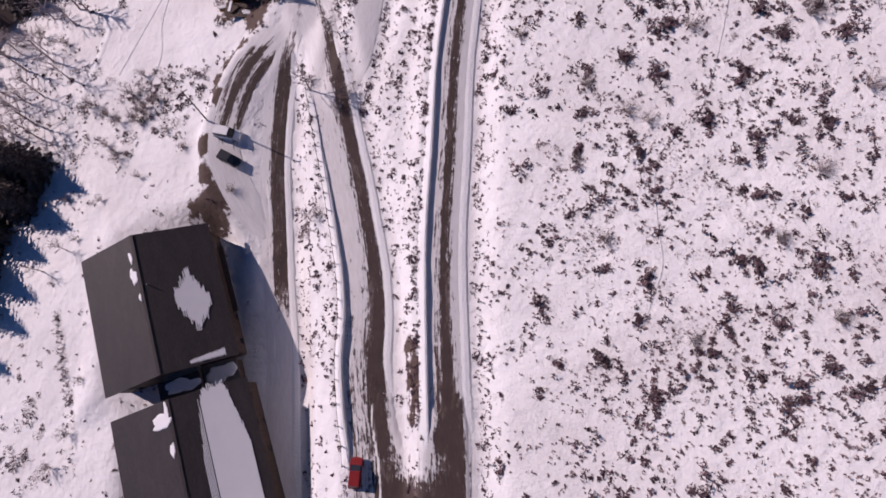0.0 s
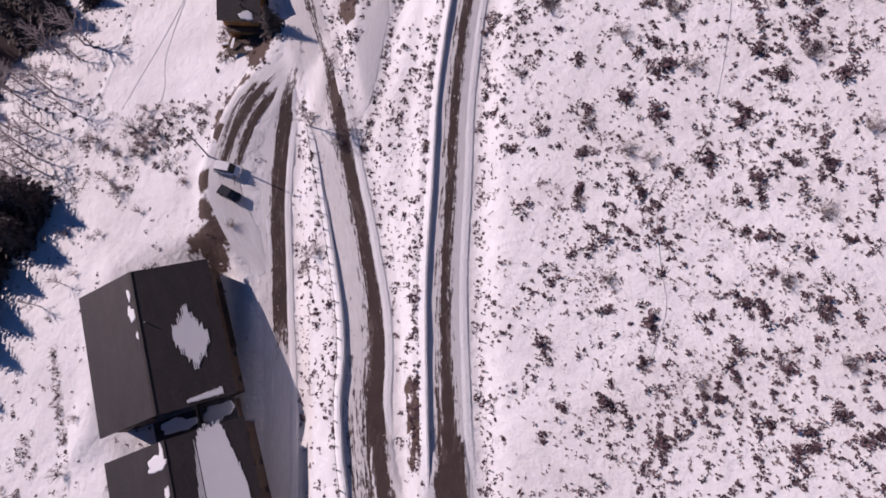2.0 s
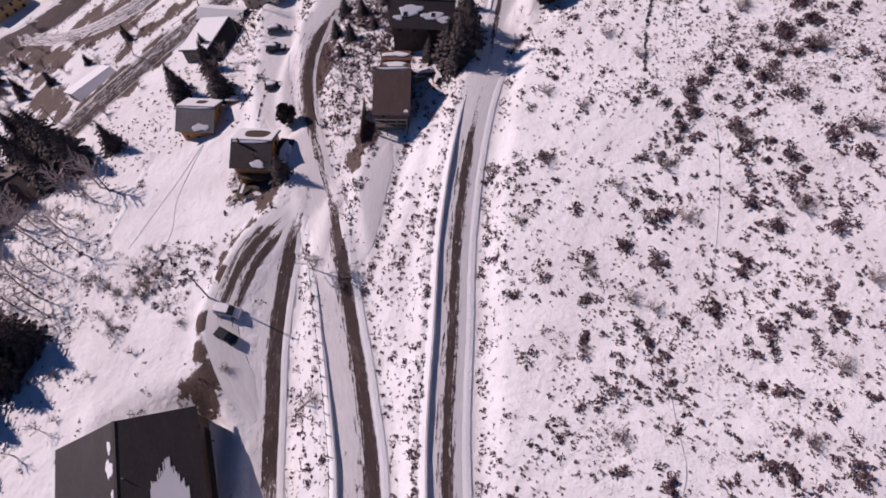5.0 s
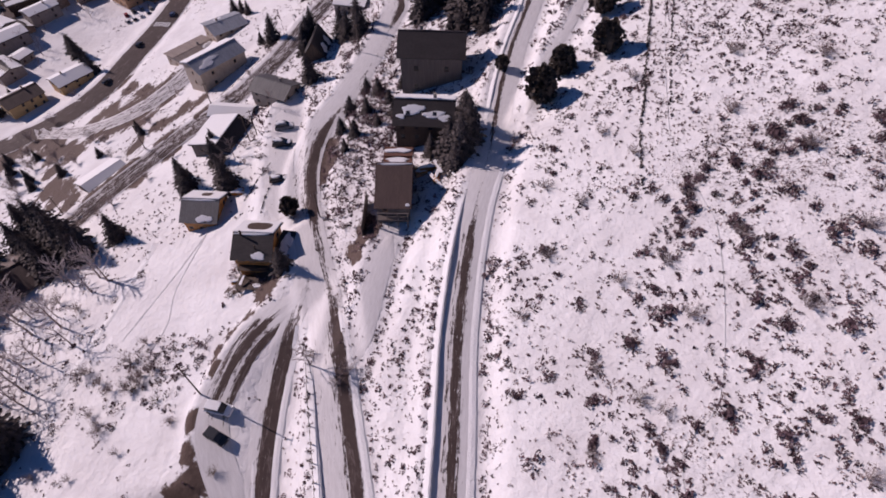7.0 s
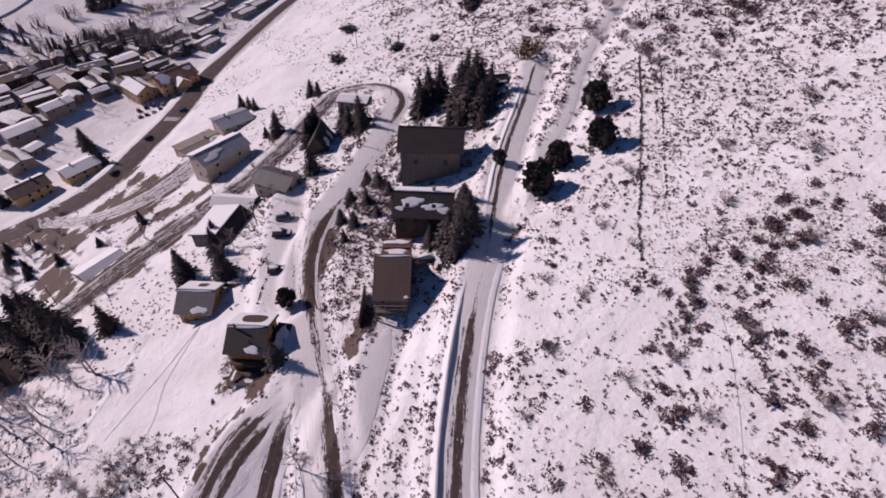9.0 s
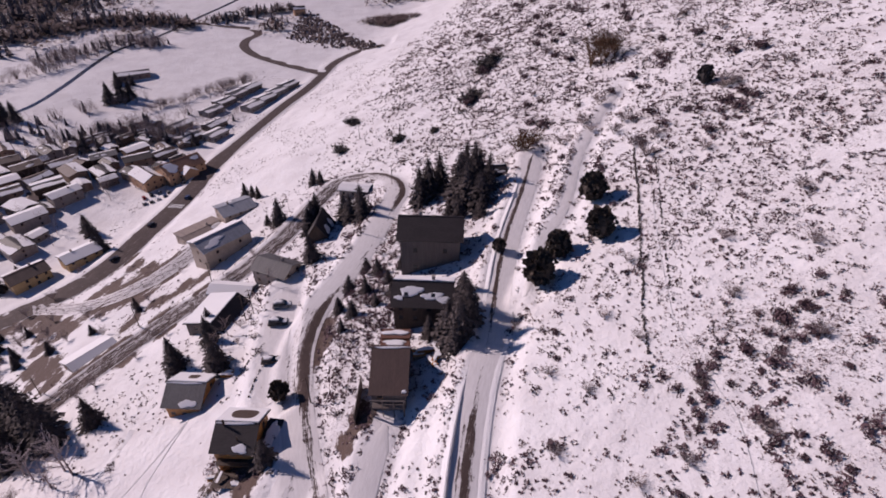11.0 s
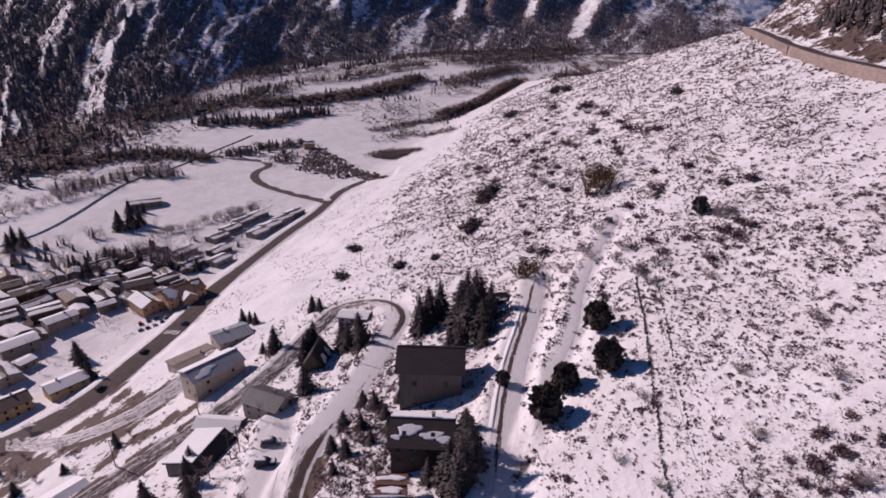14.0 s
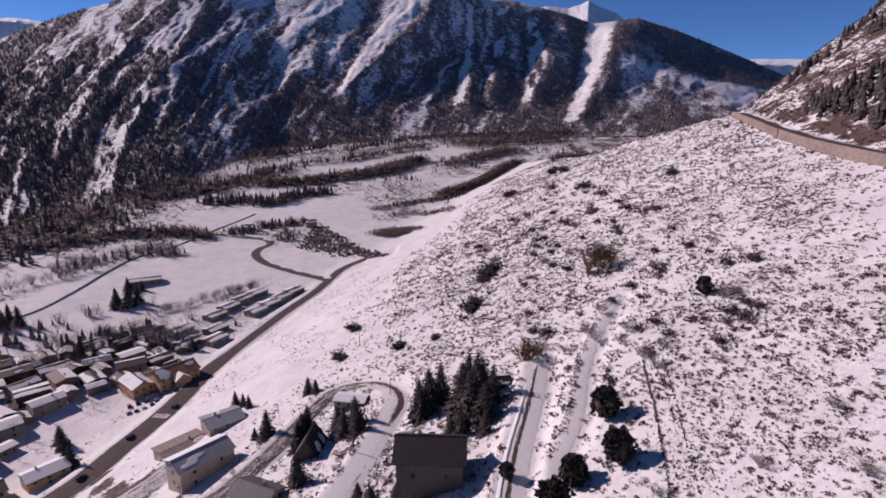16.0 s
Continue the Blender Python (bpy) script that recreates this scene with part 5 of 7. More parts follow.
def house(label, x, y, turn, length, depth, eave, ridge, wall, roof, base=None, over=0.6, snow="none", floors=2, columns=3, chimneys=1, name="house", seed=0, group="", seams=False, timber=None, frame_mat=None, skew=0.5):
    """A gabled house: the ridge runs along its own x, the front faces its own -y. Returns the root and the maps from slope to space."""
    r = random.Random(seed)
    z = ground_at(x, y) if base is None else base
    root = tagged(new(name), label, "house", group)
    root.matrix_basis = pose(x, y, z, 0, 0, turn)
    l, d = length / 2, depth / 2
    rise = (ridge - eave) / d
    ym = (skew - 0.5) * depth
    bm = bmesh.new()
    prism(bm, [(-d, -5.0), (d, -5.0), (d, eave), (ym, ridge - 0.25), (-d, eave)], -l, l)
    bmesh.ops.rotate(bm, verts=bm.verts, cent=(0, 0, 0), matrix=Matrix.Rotation(radians(-90), 3, "Z"))
    bmesh.ops.scale(bm, verts=bm.verts, vec=(1, -1, 1))
    bmesh.ops.recalc_face_normals(bm, faces=bm.faces)
    part("wall", bm, wall, root)
    maps = []
    for side in (-1, 1):
        run = d + side * ym
        rise_s = (ridge - eave) / (d - ym if side > 0 else d + ym)
        full = math.hypot(1, rise_s)

        def to_roof(u, v, lift, side=side, rise_s=rise_s, full=full):
            """u along the ridge, v down the slope from the ridge."""
            return Vector((u, ym + side * v / full, ridge - v / full * rise_s + 0.06 + lift))

        span = ((d - ym if side > 0 else d + ym) + over) * full
        maps.append((to_roof, span))
        bm = slab(bmesh.new(), [to_roof(-l - over, 0.0, 0), to_roof(l + over, 0.0, 0), to_roof(l + over, span, 0), to_roof(-l - over, span, 0)], 0.24)
        slope = part("roof_slope", bm, roof, root)
        if seams:
            bm = bmesh.new()
            for i in range(int(length / 0.75) + 1):
                u = -l - over + 0.2 + i * 0.75
                if u < l + over:
                    slab(bm, [to_roof(u, 0.1, 0.03), to_roof(u + 0.05, 0.1, 0.03), to_roof(u + 0.05, span - 0.02, 0.03), to_roof(u, span - 0.02, 0.03)], 0.06)
            part("seam_ribs", bm, roof, slope)
        amount = snow if isinstance(snow, str) else snow[0 if side < 0 else 1]
        if amount == "full":
            bm = slab(bmesh.new(), [to_roof(-l - over * 0.9, 0.0, 0.30), to_roof(l + over * 0.9, 0.0, 0.30), to_roof(l + over * 0.9, span - 0.1, 0.28), to_roof(-l - over * 0.9, span - 0.1, 0.28)], 0.27)
            bmesh.ops.bevel(bm, geom=list(bm.edges), offset=0.1, segments=2, affect="EDGES")
            part("snow_cover", bm, ROOF_SNOW, slope, "thick snow lying on the roof")
        elif amount == "half":
            cut = 0.25 + 0.3 * r.random()
            comb_snow(slope, to_roof, -l - over * 0.8, l + over * 0.8, lambda k: span * (cut + 0.12 * math.sin(k * 5 + seed)), lambda k: span - 0.9, seed + side, 0.5, 0.6)
        elif amount == "patch":
            for q in range(2):
                lump_snow(slope, to_roof, r.uniform(-l * 0.7, l * 0.7), span * r.uniform(0.3, 0.8), l * r.uniform(0.15, 0.35), span * r.uniform(0.10, 0.2), seed * 7 + q)
    bm = slab(bmesh.new(), [(-l - over, ym - 0.22, ridge + 0.10), (l + over, ym - 0.22, ridge + 0.10), (l + over, ym + 0.22, ridge + 0.10), (-l - over, ym + 0.22, ridge + 0.10)], 0.12)
    part("ridge_cap", bm, roof, root)
    for i in range(chimneys):
        u = l * (0.35 - 0.8 * i) * (1 if seed % 2 else -1)
        bm = bmesh.new()
        box(bm, u - 0.35, ym + 0.5, ridge - 1.6, u + 0.35, ym + 1.2, ridge + 0.9, 0.03)
        box(bm, u - 0.43, ym + 0.42, ridge + 0.9, u + 0.43, ym + 1.28, ridge + 1.02)
        part("chimney", bm, STONE, root)
    step = eave / floors
    for face, reach, off, cols in ((0, l, d, columns), (180, l, d, columns), (90, d, l, max(1, columns - 1)), (-90, d, l, max(1, columns - 1))):
        for fl in range(floors):
            for c in range(cols):
                u = -reach + (c + 0.5) * 2 * reach / cols
                if r.random() < 0.12:
                    continue
                window(root, pose(0, 0, 0, 0, 0, face) @ pose(u, -off - 0.02, fl * step + 0.95), 1.1, min(1.3, step - 1.25), frame_mat)
    if timber is not None:
        bm = bmesh.new()
        box(bm, -l - 0.06, -d - 0.06, eave * 0.5, l + 0.06, -d - 0.01, eave - 0.05)
        part("cladding", bm, timber, root, "horizontal timber boarding on the upper storey")
    return root, maps


def balcony(parent, x0, x1, y, z, deep, material, posts=True):
    """A timber balcony on the front wall: floor, rail, balusters and posts."""
    floor_bm = box(bmesh.new(), x0, y - deep, z - 0.15, x1, y, z)
    deck = part("balcony", floor_bm, material, parent)
    part("handrail", box(bmesh.new(), x0, y - deep, z + 0.95, x1, y - deep + 0.1, z + 1.05), material, deck)
    n = int((x1 - x0) / 0.35)
    for i in range(n + 1):
        u = x0 + (x1 - x0 - 0.06) * i / n
        bal = new("baluster", shared(("baluster", material.name), lambda bm: box(bm, 0, 0, 0, 0.06, 0.06, 0.95), material))
        bal.parent, bal.matrix_basis = deck, pose(u, y - deep + 0.02, z)
    if posts:
        for u in (x0 + 0.1, x1 - 0.25):
            part("post", box(bmesh.new(), u, y - deep + 0.05, z - 5.5, u + 0.18, y - deep + 0.23, z - 0.15), material, deck)


# the big chalet below the road: two wings under dark roofs, ridges running across the slope
root, maps = house("large chalet wing under a dark metal roof with melting snow", -50.5, 14.2, 108.6, 23.8, 22.0, 6.9, 11.4, DARK_WOOD, SLATE, base=-24.2, over=0.7, floors=2, columns=5, chimneys=0, seed=3, frame_mat=DARK_WOOD, group="wings of the big chalet")
lens = lambda k: (1 - abs(2 * k - 1)) ** 0.95
for fn, span in (maps[0],):
    turned = lambda a, b, w: fn(b, a, w)
    comb_snow(root, turned, 4.7, 10.2, lambda k: -1.0 - 4.6 * lens(k) - 1.6 * (k - 0.5), lambda k: -1.4 + 4.8 * lens(k) - 1.6 * (k - 0.5), 5, 0.15, 1.3, 0.1, 0.7)
    comb_snow(root, turned, 4.9, 10.6, lambda k: -11.85, lambda k: -11.75 + 0.75 * k ** 0.8, 6, 0.15, 0.2, 0.1, 0.16)
    part("vent_pipe", box(bmesh.new(), 3.0, -1.1, 10.6, 3.15, -0.95, 11.6), GALVANISED, root)
fn = maps[1][0]
lump_snow(root, fn, 8.6, 1.0, 1.0, 0.45, 1)
lump_snow(root, fn, 5.2, 1.1, 1.5, 0.75, 2)
lump_snow(root, fn, 1.2, 0.6, 0.6, 0.35, 3)
bm = bmesh.new()
box(bm, -4, -12.0, 2.3, 9, -11.1, 2.5)
part("balcony", bm, DARK_WOOD, root)
root, maps = house("lower chalet wing with snow stripe on its dark roof", -41.0, -13.4, 108.6, 23.6, 22.2, 6.9, 11.0, DARK_WOOD, SLATE, base=-24.2, over=0.7, floors=2, columns=5, chimneys=0, seed=4, frame_mat=DARK_WOOD, group="wings of the big chalet")
fn = maps[0][0]
turned = lambda a, b, w: fn(b, a, w)
comb_snow(root, turned, 4.7, 10.9, lambda k: -11.8, lambda k: 11.9 - 30 * max(0, k - 0.66) - 3 * max(0, 0.08 - k) * 10, 8, 0.15, 0.9, 0.1, 0.5)
for k in range(5):
    comb_snow(root, turned, 3.5 + 0.22 * k, 3.5 + 0.22 * k + 0.13, lambda q: -11.8 + 2.4 * ((k * 5) % 4), lambda q: 1.0 + 2.2 * k, 80 + k, 0.13, 1.5)
fn = maps[1][0]
lump_snow(root, fn, 9.3, 1.9, 1.1, 2.2, 4)
lump_snow(root, fn, 10.6, 0.6, 1.4, 0.5, 41)
lump_snow(root, fn, 4.5, 0.8, 1.2, 0.5, 5)
# the low link between the wings
bm = bmesh.new()
box(bm, -3.2, -9.0, -4, 3.2, 9.0, 3.0)
link = tagged(new("link_building"), "low snow-dusted passage joining the two chalet wings", "building")
link.matrix_basis = pose(-45.4, 0.6, -22.0, 0, 0, 18.6)
part("wall", bm, GREY_RENDER, link)
bm = slab(bmesh.new(), [(-3.6, -1.6, 3.9), (3.6, -1.6, 3.9), (3.6, 1.6, 3.9), (-3.6, 1.6, 3.9)], 0.3)
part("roof", bm, SLATE, link)
lump_snow(link, lambda u, v, w: Vector((u, v, 3.92 + w)), 0.4, 0.0, 2.9, 1.25, 9)
part("terrace_roof", slab(bmesh.new(), [(3.6, -2.6, 2.2), (9.6, -2.0, 1.6), (9.6, 2.2, 1.6), (3.6, 2.4, 2.2)], 0.25), GREY_WOOD, link)
part("terrace_wall", box(bmesh.new(), 3.3, -2.2, -4.0, 9.2, 1.9, 1.4), DARK_WOOD, link)
lump_snow(link, lambda u, v, w: Vector((u, v, 2.62 - 0.1 * u + w)), 6.5, 0.1, 2.5, 1.7, 91, 0.3)

# orange wooden house by the fork, with a lean-to
root, maps = house("ochre timber house with dark slate roof above the fork", -40.6, 83.2, -3, 7.4, 9.6, 5.0, 7.4, OCHRE_WOOD, SLATE, base=-17.3, over=0.7, snow=("none", "full"), floors=2, columns=3, chimneys=0, seed=5, timber=OCHRE_WOOD)
back, reach = maps[1]


def bare_patch(parent, to_roof, cx, cy, rx, ry, lift=0.33):
    """Dark roofing that has melted free in the middle of a snowed slope."""
    bm = bmesh.new()
    n = 22
    rings = [[bm.verts.new(to_roof(cx + rx * math.copysign(abs(math.cos(a)) ** 0.6, math.cos(a)) * (1 + 0.06 * math.sin(3 * a)), cy + ry * math.copysign(abs(math.sin(a)) ** 0.7, math.sin(a)), h)) for a in (2 * math.pi * i / n for i in range(n))] for h in (0.02, lift)]
    for i in range(n):
        bm.faces.new((rings[0][i], rings[0][(i + 1) % n], rings[1][(i + 1) % n], rings[1][i]))
    bm.faces.new(rings[1])
    bmesh.ops.recalc_face_normals(bm, faces=bm.faces)
    return part("bare_patch", bm, DARK_WOOD, parent, "dark roofing melted free of snow")


bare_patch(root, back, 0.3, reach * 0.5, 2.6, reach * 0.30)
v, f = tube([(-2.6, -0.6, 6.8), (-2.6, -0.6, 8.5)], [0.22, 0.2], 8)
mesh_ob("chimney_pipe", v, f, DARK_WOOD, root)
deck = part("terrace_deck", box(bmesh.new(), -3.6, -9.4, -0.35, 3.8, -6.4, -0.15, 0.02), DARK_WOOD, root, "dark timber terrace below the balcony")
for k in range(12):
    board = new("board", shared(("terrace_board",), lambda bm: box(bm, -0.29, -1.6, 0, 0.29, 1.6, 0.05), DARK_WOOD))
    board.parent, board.matrix_basis = deck, pose(-3.3 + 0.62 * k, -7.9, -0.14)
for u in (-3.4, 0.0, 3.5):
    part("post", box(bmesh.new(), u, -9.3, -4.0, u + 0.18, -9.1, -0.35), DARK_WOOD, deck)
lump_snow(deck, lambda u, v, w: Vector((u, v, -0.1 + w)), 1.2, -8.4, 1.3, 0.6, 63, 0.2)
part("ramp_board", slab(bmesh.new(), [(-2.9, -8.6, 0.3), (-2.3, -8.7, 0.4), (-1.9, -6.6, 1.0), (-2.4, -6.5, 0.9)], 0.08), ROOF_SNOW, root, "snow-covered plank leaning on the terrace")
fn, span = maps[0]
lump_snow(root, fn, 1.5, span - 1.1, 1.7, 0.75, 6)
lump_snow(root, fn, -0.3, 0.35, 3.7, 0.28, 61)
part("vent_pipe", box(bmesh.new(), 0.6, -3.2, 5.6, 0.8, -3.0, 7.0), DARK_WOOD, root)
balcony(root, -3.2, 3.7, -4.8, 2.4, 1.5, DARK_WOOD)
bm = slab(bmesh.new(), [(4.3, -4.2, 3.4), (7.3, -4.2, 3.0), (7.3, 4.4, 3.0), (4.3, 4.4, 3.4)], 0.2)
part("lean_to_roof", bm, SLATE, root)
part("lean_to_wall", box(bmesh.new(), 3.9, -3.9, -4, 7.0, 4.1, 2.9), DARK_WOOD, root)
lump_snow(root, lambda u, v, w: Vector((u, v, 3.84 - u * 0.12 + w)), 5.8, 0.0, 1.25, 3.6, 62, 0.3)

# grey-roofed house beside it
root, maps = house("ochre wooden house with grey sheet roof and snow patch", -60.8, 102.8, -3, 8.0, 9.4, 4.4, 7.0, OCHRE_WOOD, GREY_SHEET, base=-27.4, over=0.8, snow=("none", "full"), floors=2, columns=3, chimneys=0, seed=8, timber=OCHRE_WOOD)
bare_patch(root, maps[1][0], 0.4, maps[1][1] * 0.5, 1.3, maps[1][1] * 0.2)
fn, span = maps[0]
lump_snow(root, fn, 1.4, span - 1.2, 1.9, 1.0, 7)
lump_snow(root, fn, -0.2, 0.35, 3.9, 0.25, 71)

# brown-roofed house on the driveway
root, maps = house("narrow wooden house with brown metal roof at the driveway", -10.6, 89.6, -1, 6.6, 11.4, 4.8, 8.3, GREY_WOOD, BROWN_SHEET, base=-7.2, over=0.5, snow=("none", "half"), floors=2, columns=2, chimneys=0, seed=9, skew=0.78)
fn, span = maps[0]
lump_snow(root, fn, 3.0, span - 0.8, 0.4, 0.4, 8)
lump_snow(root, fn, 0.0, 0.3, 3.3, 0.22, 81)
balcony(root, -3.1, 3.1, -5.7, 2.4, 1.6, GREY_WOOD)
for u in (-3.2, -1.0, 1.1, 3.1):
    part("verandah_post", box(bmesh.new(), u - 0.08, -7.35, -1.5, u + 0.08, -7.2, 4.4, 0.01), GREY_WOOD, root)
part("verandah_beam", box(bmesh.new(), -3.3, -7.36, 4.3, 3.3, -7.18, 4.5, 0.01), GREY_WOOD, root)
for k, (y0, y1, top) in enumerate(((5.9, 8.0, 5.6), (8.15, 10.4, 6.2))):
    part("annex_wall", box(bmesh.new(), -2.6, y0, -3.0, 3.1, y1, top - 0.25), RED_BOARDS, root, "red-brown boarded annex")
    part("annex_roof", slab(bmesh.new(), [(-2.8, y0 - 0.2, top - 0.25), (3.3, y0 - 0.2, top - 0.25), (3.3, y1 + 0.1, top), (-2.8, y1 + 0.1, top)], 0.2), RED_BOARDS, root)
    lump_snow(root, lambda u, v, w: Vector((u, v, top - 0.12 + w)), 0.2, (y0 + y1) / 2 + 0.15, 2.6, 0.75, 84 + k, 0.25)
part("side_fence", box(bmesh.new(), -6.6, -8.0, -3.0, -6.45, 2.0, 1.2), GREY_WOOD, root)

# slate house among the spruces, with two roof lights
root, maps = house("dark slate-roofed house with skylights among spruces", -4.6, 111.4, -4, 12.6, 10.0, 5.4, 8.2, DARK_WOOD, SLATE, base=-5.2, over=0.7, snow=("none", "full"), floors=2, columns=4, chimneys=1, seed=11, frame_mat=DARK_WOOD)
fn, span = maps[0]
for u in (-3.6, 2.4):
    bm = slab(bmesh.new(), [fn(u - 0.6, 2.9, 0.14), fn(u + 0.6, 2.9, 0.14), fn(u + 0.6, 4.1, 0.14), fn(u - 0.6, 4.1, 0.14)], 0.2)
    light_frame = part("skylight", bm, GALVANISED, root)
    bm = slab(bmesh.new(), [fn(u - 0.45, 3.05, 0.17), fn(u + 0.45, 3.05, 0.17), fn(u + 0.45, 3.95, 0.17), fn(u - 0.45, 3.95, 0.17)], 0.04)
    part("pane", bm, GLASS, light_frame)
lump_snow(root, fn, -2.6, 2.6, 2.6, 1.2, 10)
lump_snow(root, fn, 2.2, 3.6, 2.3, 0.9, 12)
lump_snow(root, fn, 4.8, 4.4, 1.2, 1.0, 13)
lump_snow(root, fn, -5.2, 4.3, 0.9, 0.6, 14)

# tall building behind it
root, maps = house("tall plain apartment house with very dark roof", -3.2, 134.2, -3, 15.2, 11.0, 10.6, 13.8, GREY_WOOD, SLATE, base=-7.6, over=0.9, floors=2, columns=2, chimneys=1, seed=12, frame_mat=DARK_WOOD)

# beige houses by the lower lane
house("beige rendered house with pale grey roof", -52.2, 152.2, -24, 12.0, 8.6, 5.2, 7.2, BEIGE, GREY_SHEET, base=-27.9, snow="none", floors=2, columns=3, seed=13, seams=True)
house("two-storey beige house with blue-grey roof by the lane", -81.5, 181.5, 50, 18.5, 10.5, 7.4, 9.4, BEIGE, PALE_SHEET, base=-38.5, snow=("patch", "full"), floors=2, columns=2, chimneys=0, seed=14)
house("low beige house with a white snow patch on its brown roof", -101.5, 209, 50, 17.0, 14.0, 3.6, 4.7, BEIGE, TAUPE_SHEET, base=-50, snow=("patch", "none"), floors=1, columns=4, seed=15)
house("beige cottage with grey roof behind the lane", -90.0, 220.0, 40, 14.0, 11.5, 4.6, 6.2, BEIGE, PALE_SHEET, base=-45.5, snow=("none", "patch"), floors=2, columns=3, seed=16)
house("low house under thick snow below the lane", -109.5, 136.0, 56, 13.5, 11.0, 2.8, 4.8, GREY_RENDER, GREY_SHEET, base=-48.5, snow="full", floors=1, columns=4, chimneys=0, seed=17)
house("dark shed with one snowy roof slope between the spruces", -66.5, 136.0, 76, 13.0, 12.0, 3.0, 5.2, GREY_WOOD, SLATE, base=-30.5, skew=0.24, snow=("none", "full"), floors=1, columns=3, chimneys=0, seed=18, name="shed")
house("garden shed with white roof", -66.0, 148.0, -6, 13.0, 6.0, 2.6, 3.8, GREY_WOOD, GREY_SHEET, snow="full", floors=1, columns=2, chimneys=0, seed=19, name="shed")
house("steep dark wooden chalet with snow on its front gable", -41.8, 172.0, 88, 10.0, 8.0, 1.6, 7.6, DARK_WOOD, SLATE, base=-24.2, snow=("patch", "none"), floors=1, columns=2, chimneys=0, seed=20)
house("long brown-roofed building behind tall spruces", -119.0, 95.5, 45, 19.0, 15.0, 4.0, 7.0, GREY_RENDER, BROWN_SHEET, base=-47.5, floors=1, columns=4, chimneys=1, seed=21)
house("low flat-roofed hut by the turning circle", -33.5, 199.5, -10, 11.0, 6.0, 2.6, 3.2, GREY_RENDER, GREY_SHEET, snow="full", floors=1, columns=3, chimneys=0, seed=22, name="hut")
house("small snowy hut among the upper firs", 15.5, 172.0, 10, 8.0, 5.0, 2.4, 3.6, DARK_WOOD, SLATE, snow=("patch", "full"), floors=1, columns=2, chimneys=0, seed=23, name="hut")

# ---- the village ----
VILLAGE = "village houses"
house("yellow rendered house at the main road", -180, 203.4, 52, 15, 11, 5.6, 7.6, YELLOW, BROWN_SHEET, snow=("none", "half"), floors=2, columns=4, seed=31, group=VILLAGE, frame_mat=DARK_WOOD)
house("small yellow house with snowy roof", -163.5, 216.5, 52, 15, 10, 4.6, 6.2, YELLOW, BROWN_SHEET, snow=("full", "full"), floors=2, columns=3, seed=32, group=VILLAGE, frame_mat=DARK_WOOD)
root, maps = house("large orange rendered hall with a gabled portal", -150, 300, 50, 22, 15, 8.0, 11.5, ORANGE, ORANGE_TILES, snow=("none", "half"), floors=3, columns=5, seed=33, group=VILLAGE)
bm = bmesh.new()
prism(bm, [(-4.0, -4.0), (4.0, -4.0), (4.0, 6.2), (0.0, 9.0), (-4.0, 6.2)], -11.5, -7.4)
part("portal", bm, ORANGE, root, "gabled entrance wing of the hall")
for side in (-1, 1):
    part("portal_roof", slab(bmesh.new(), [(0, -12.0, 9.25), (side * 4.5, -12.0, 6.1), (side * 4.5, -6.0, 6.1), (0, -6.0, 9.25)], 0.22), ORANGE_TILES, root)
    part("snow_cover", slab(bmesh.new(), [(side * 0.1, -11.8, 9.4), (side * 4.3, -11.8, 6.45), (side * 4.3, -6.2, 6.45), (side * 0.1, -6.2, 9.4)], 0.16), ROOF_SNOW, root, "snow on the portal roof")
fn, span = maps[0]
lump_snow(root, fn, -7.0, span * 0.5, 3.6, span * 0.4, 331)
lump_snow(root, fn, 8.0, span * 0.35, 2.0, span * 0.2, 332)
house("orange wing of the village hall", -167, 292.5, -40, 18, 11, 6.4, 9.0, ORANGE, BROWN_SHEET, snow=("full", "half"), floors=2, columns=4, seed=34, group=VILLAGE)
# rows of old houses: x, y, turn, length, depth, eave
OLD = [(-183, 252, 50, 14, 10, 5), (-196, 262, 48, 16, 10, 6), (-210, 250, 45, 16, 11, 6), (-222, 262, 52, 14, 10, 5), (-205, 276, -42, 15, 9, 6), (-190, 284, 48, 17, 10, 6), (-178, 300, 50, 13, 9, 5),
       (-220, 284, 46, 15, 10, 6), (-236, 274, 50, 16, 10, 6), (-232, 294, -44, 14, 9, 5), (-214, 300, 46, 16, 10, 6), (-198, 304, 52, 14, 10, 5), (-184, 320, 46, 15, 10, 5)]
OLD_MORE = [(-248, 290, 48, 14, 10, 5), (-246, 308, 50, 15, 10, 6), (-228, 314, 44, 16, 10, 5), (-208, 322, 50, 14, 9, 5), (-194, 336, 48, 14, 9, 4), (-262, 318, 46, 15, 10, 5), (-258, 300, -40, 13, 9, 5), (-172, 330, 52, 13, 9, 4),
            (-276, 334, 46, 14, 10, 5), (-244, 330, 48, 14, 10, 5), (-200, 226, 50, 15, 11, 5), (-216, 232, 46, 14, 10, 5), (-232, 250, 48, 15, 10, 5), (-246, 264, 50, 14, 10, 5), (-260, 280, 46, 14, 9, 5)]
GREEN = [(-199, 250), (-196, 279), (-150, 262), (-149, 228), (-168, 232)]


def on_green(x, y, margin=7.0):
    """The open snowy green below the main road."""
    cx, cy = -172, 251
    for (ax, ay), (bx_, by_) in zip(GREEN, GREEN[1:] + GREEN[:1]):
        n = math.hypot(bx_ - ax, by_ - ay)
        side = ((bx_ - ax) * (y - ay) - (by_ - ay) * (x - ax)) / n
        inner = ((bx_ - ax) * (cy - ay) - (by_ - ay) * (cx - ax)) / n
        if side * (1 if inner > 0 else -1) < -margin:
            return False
    return True


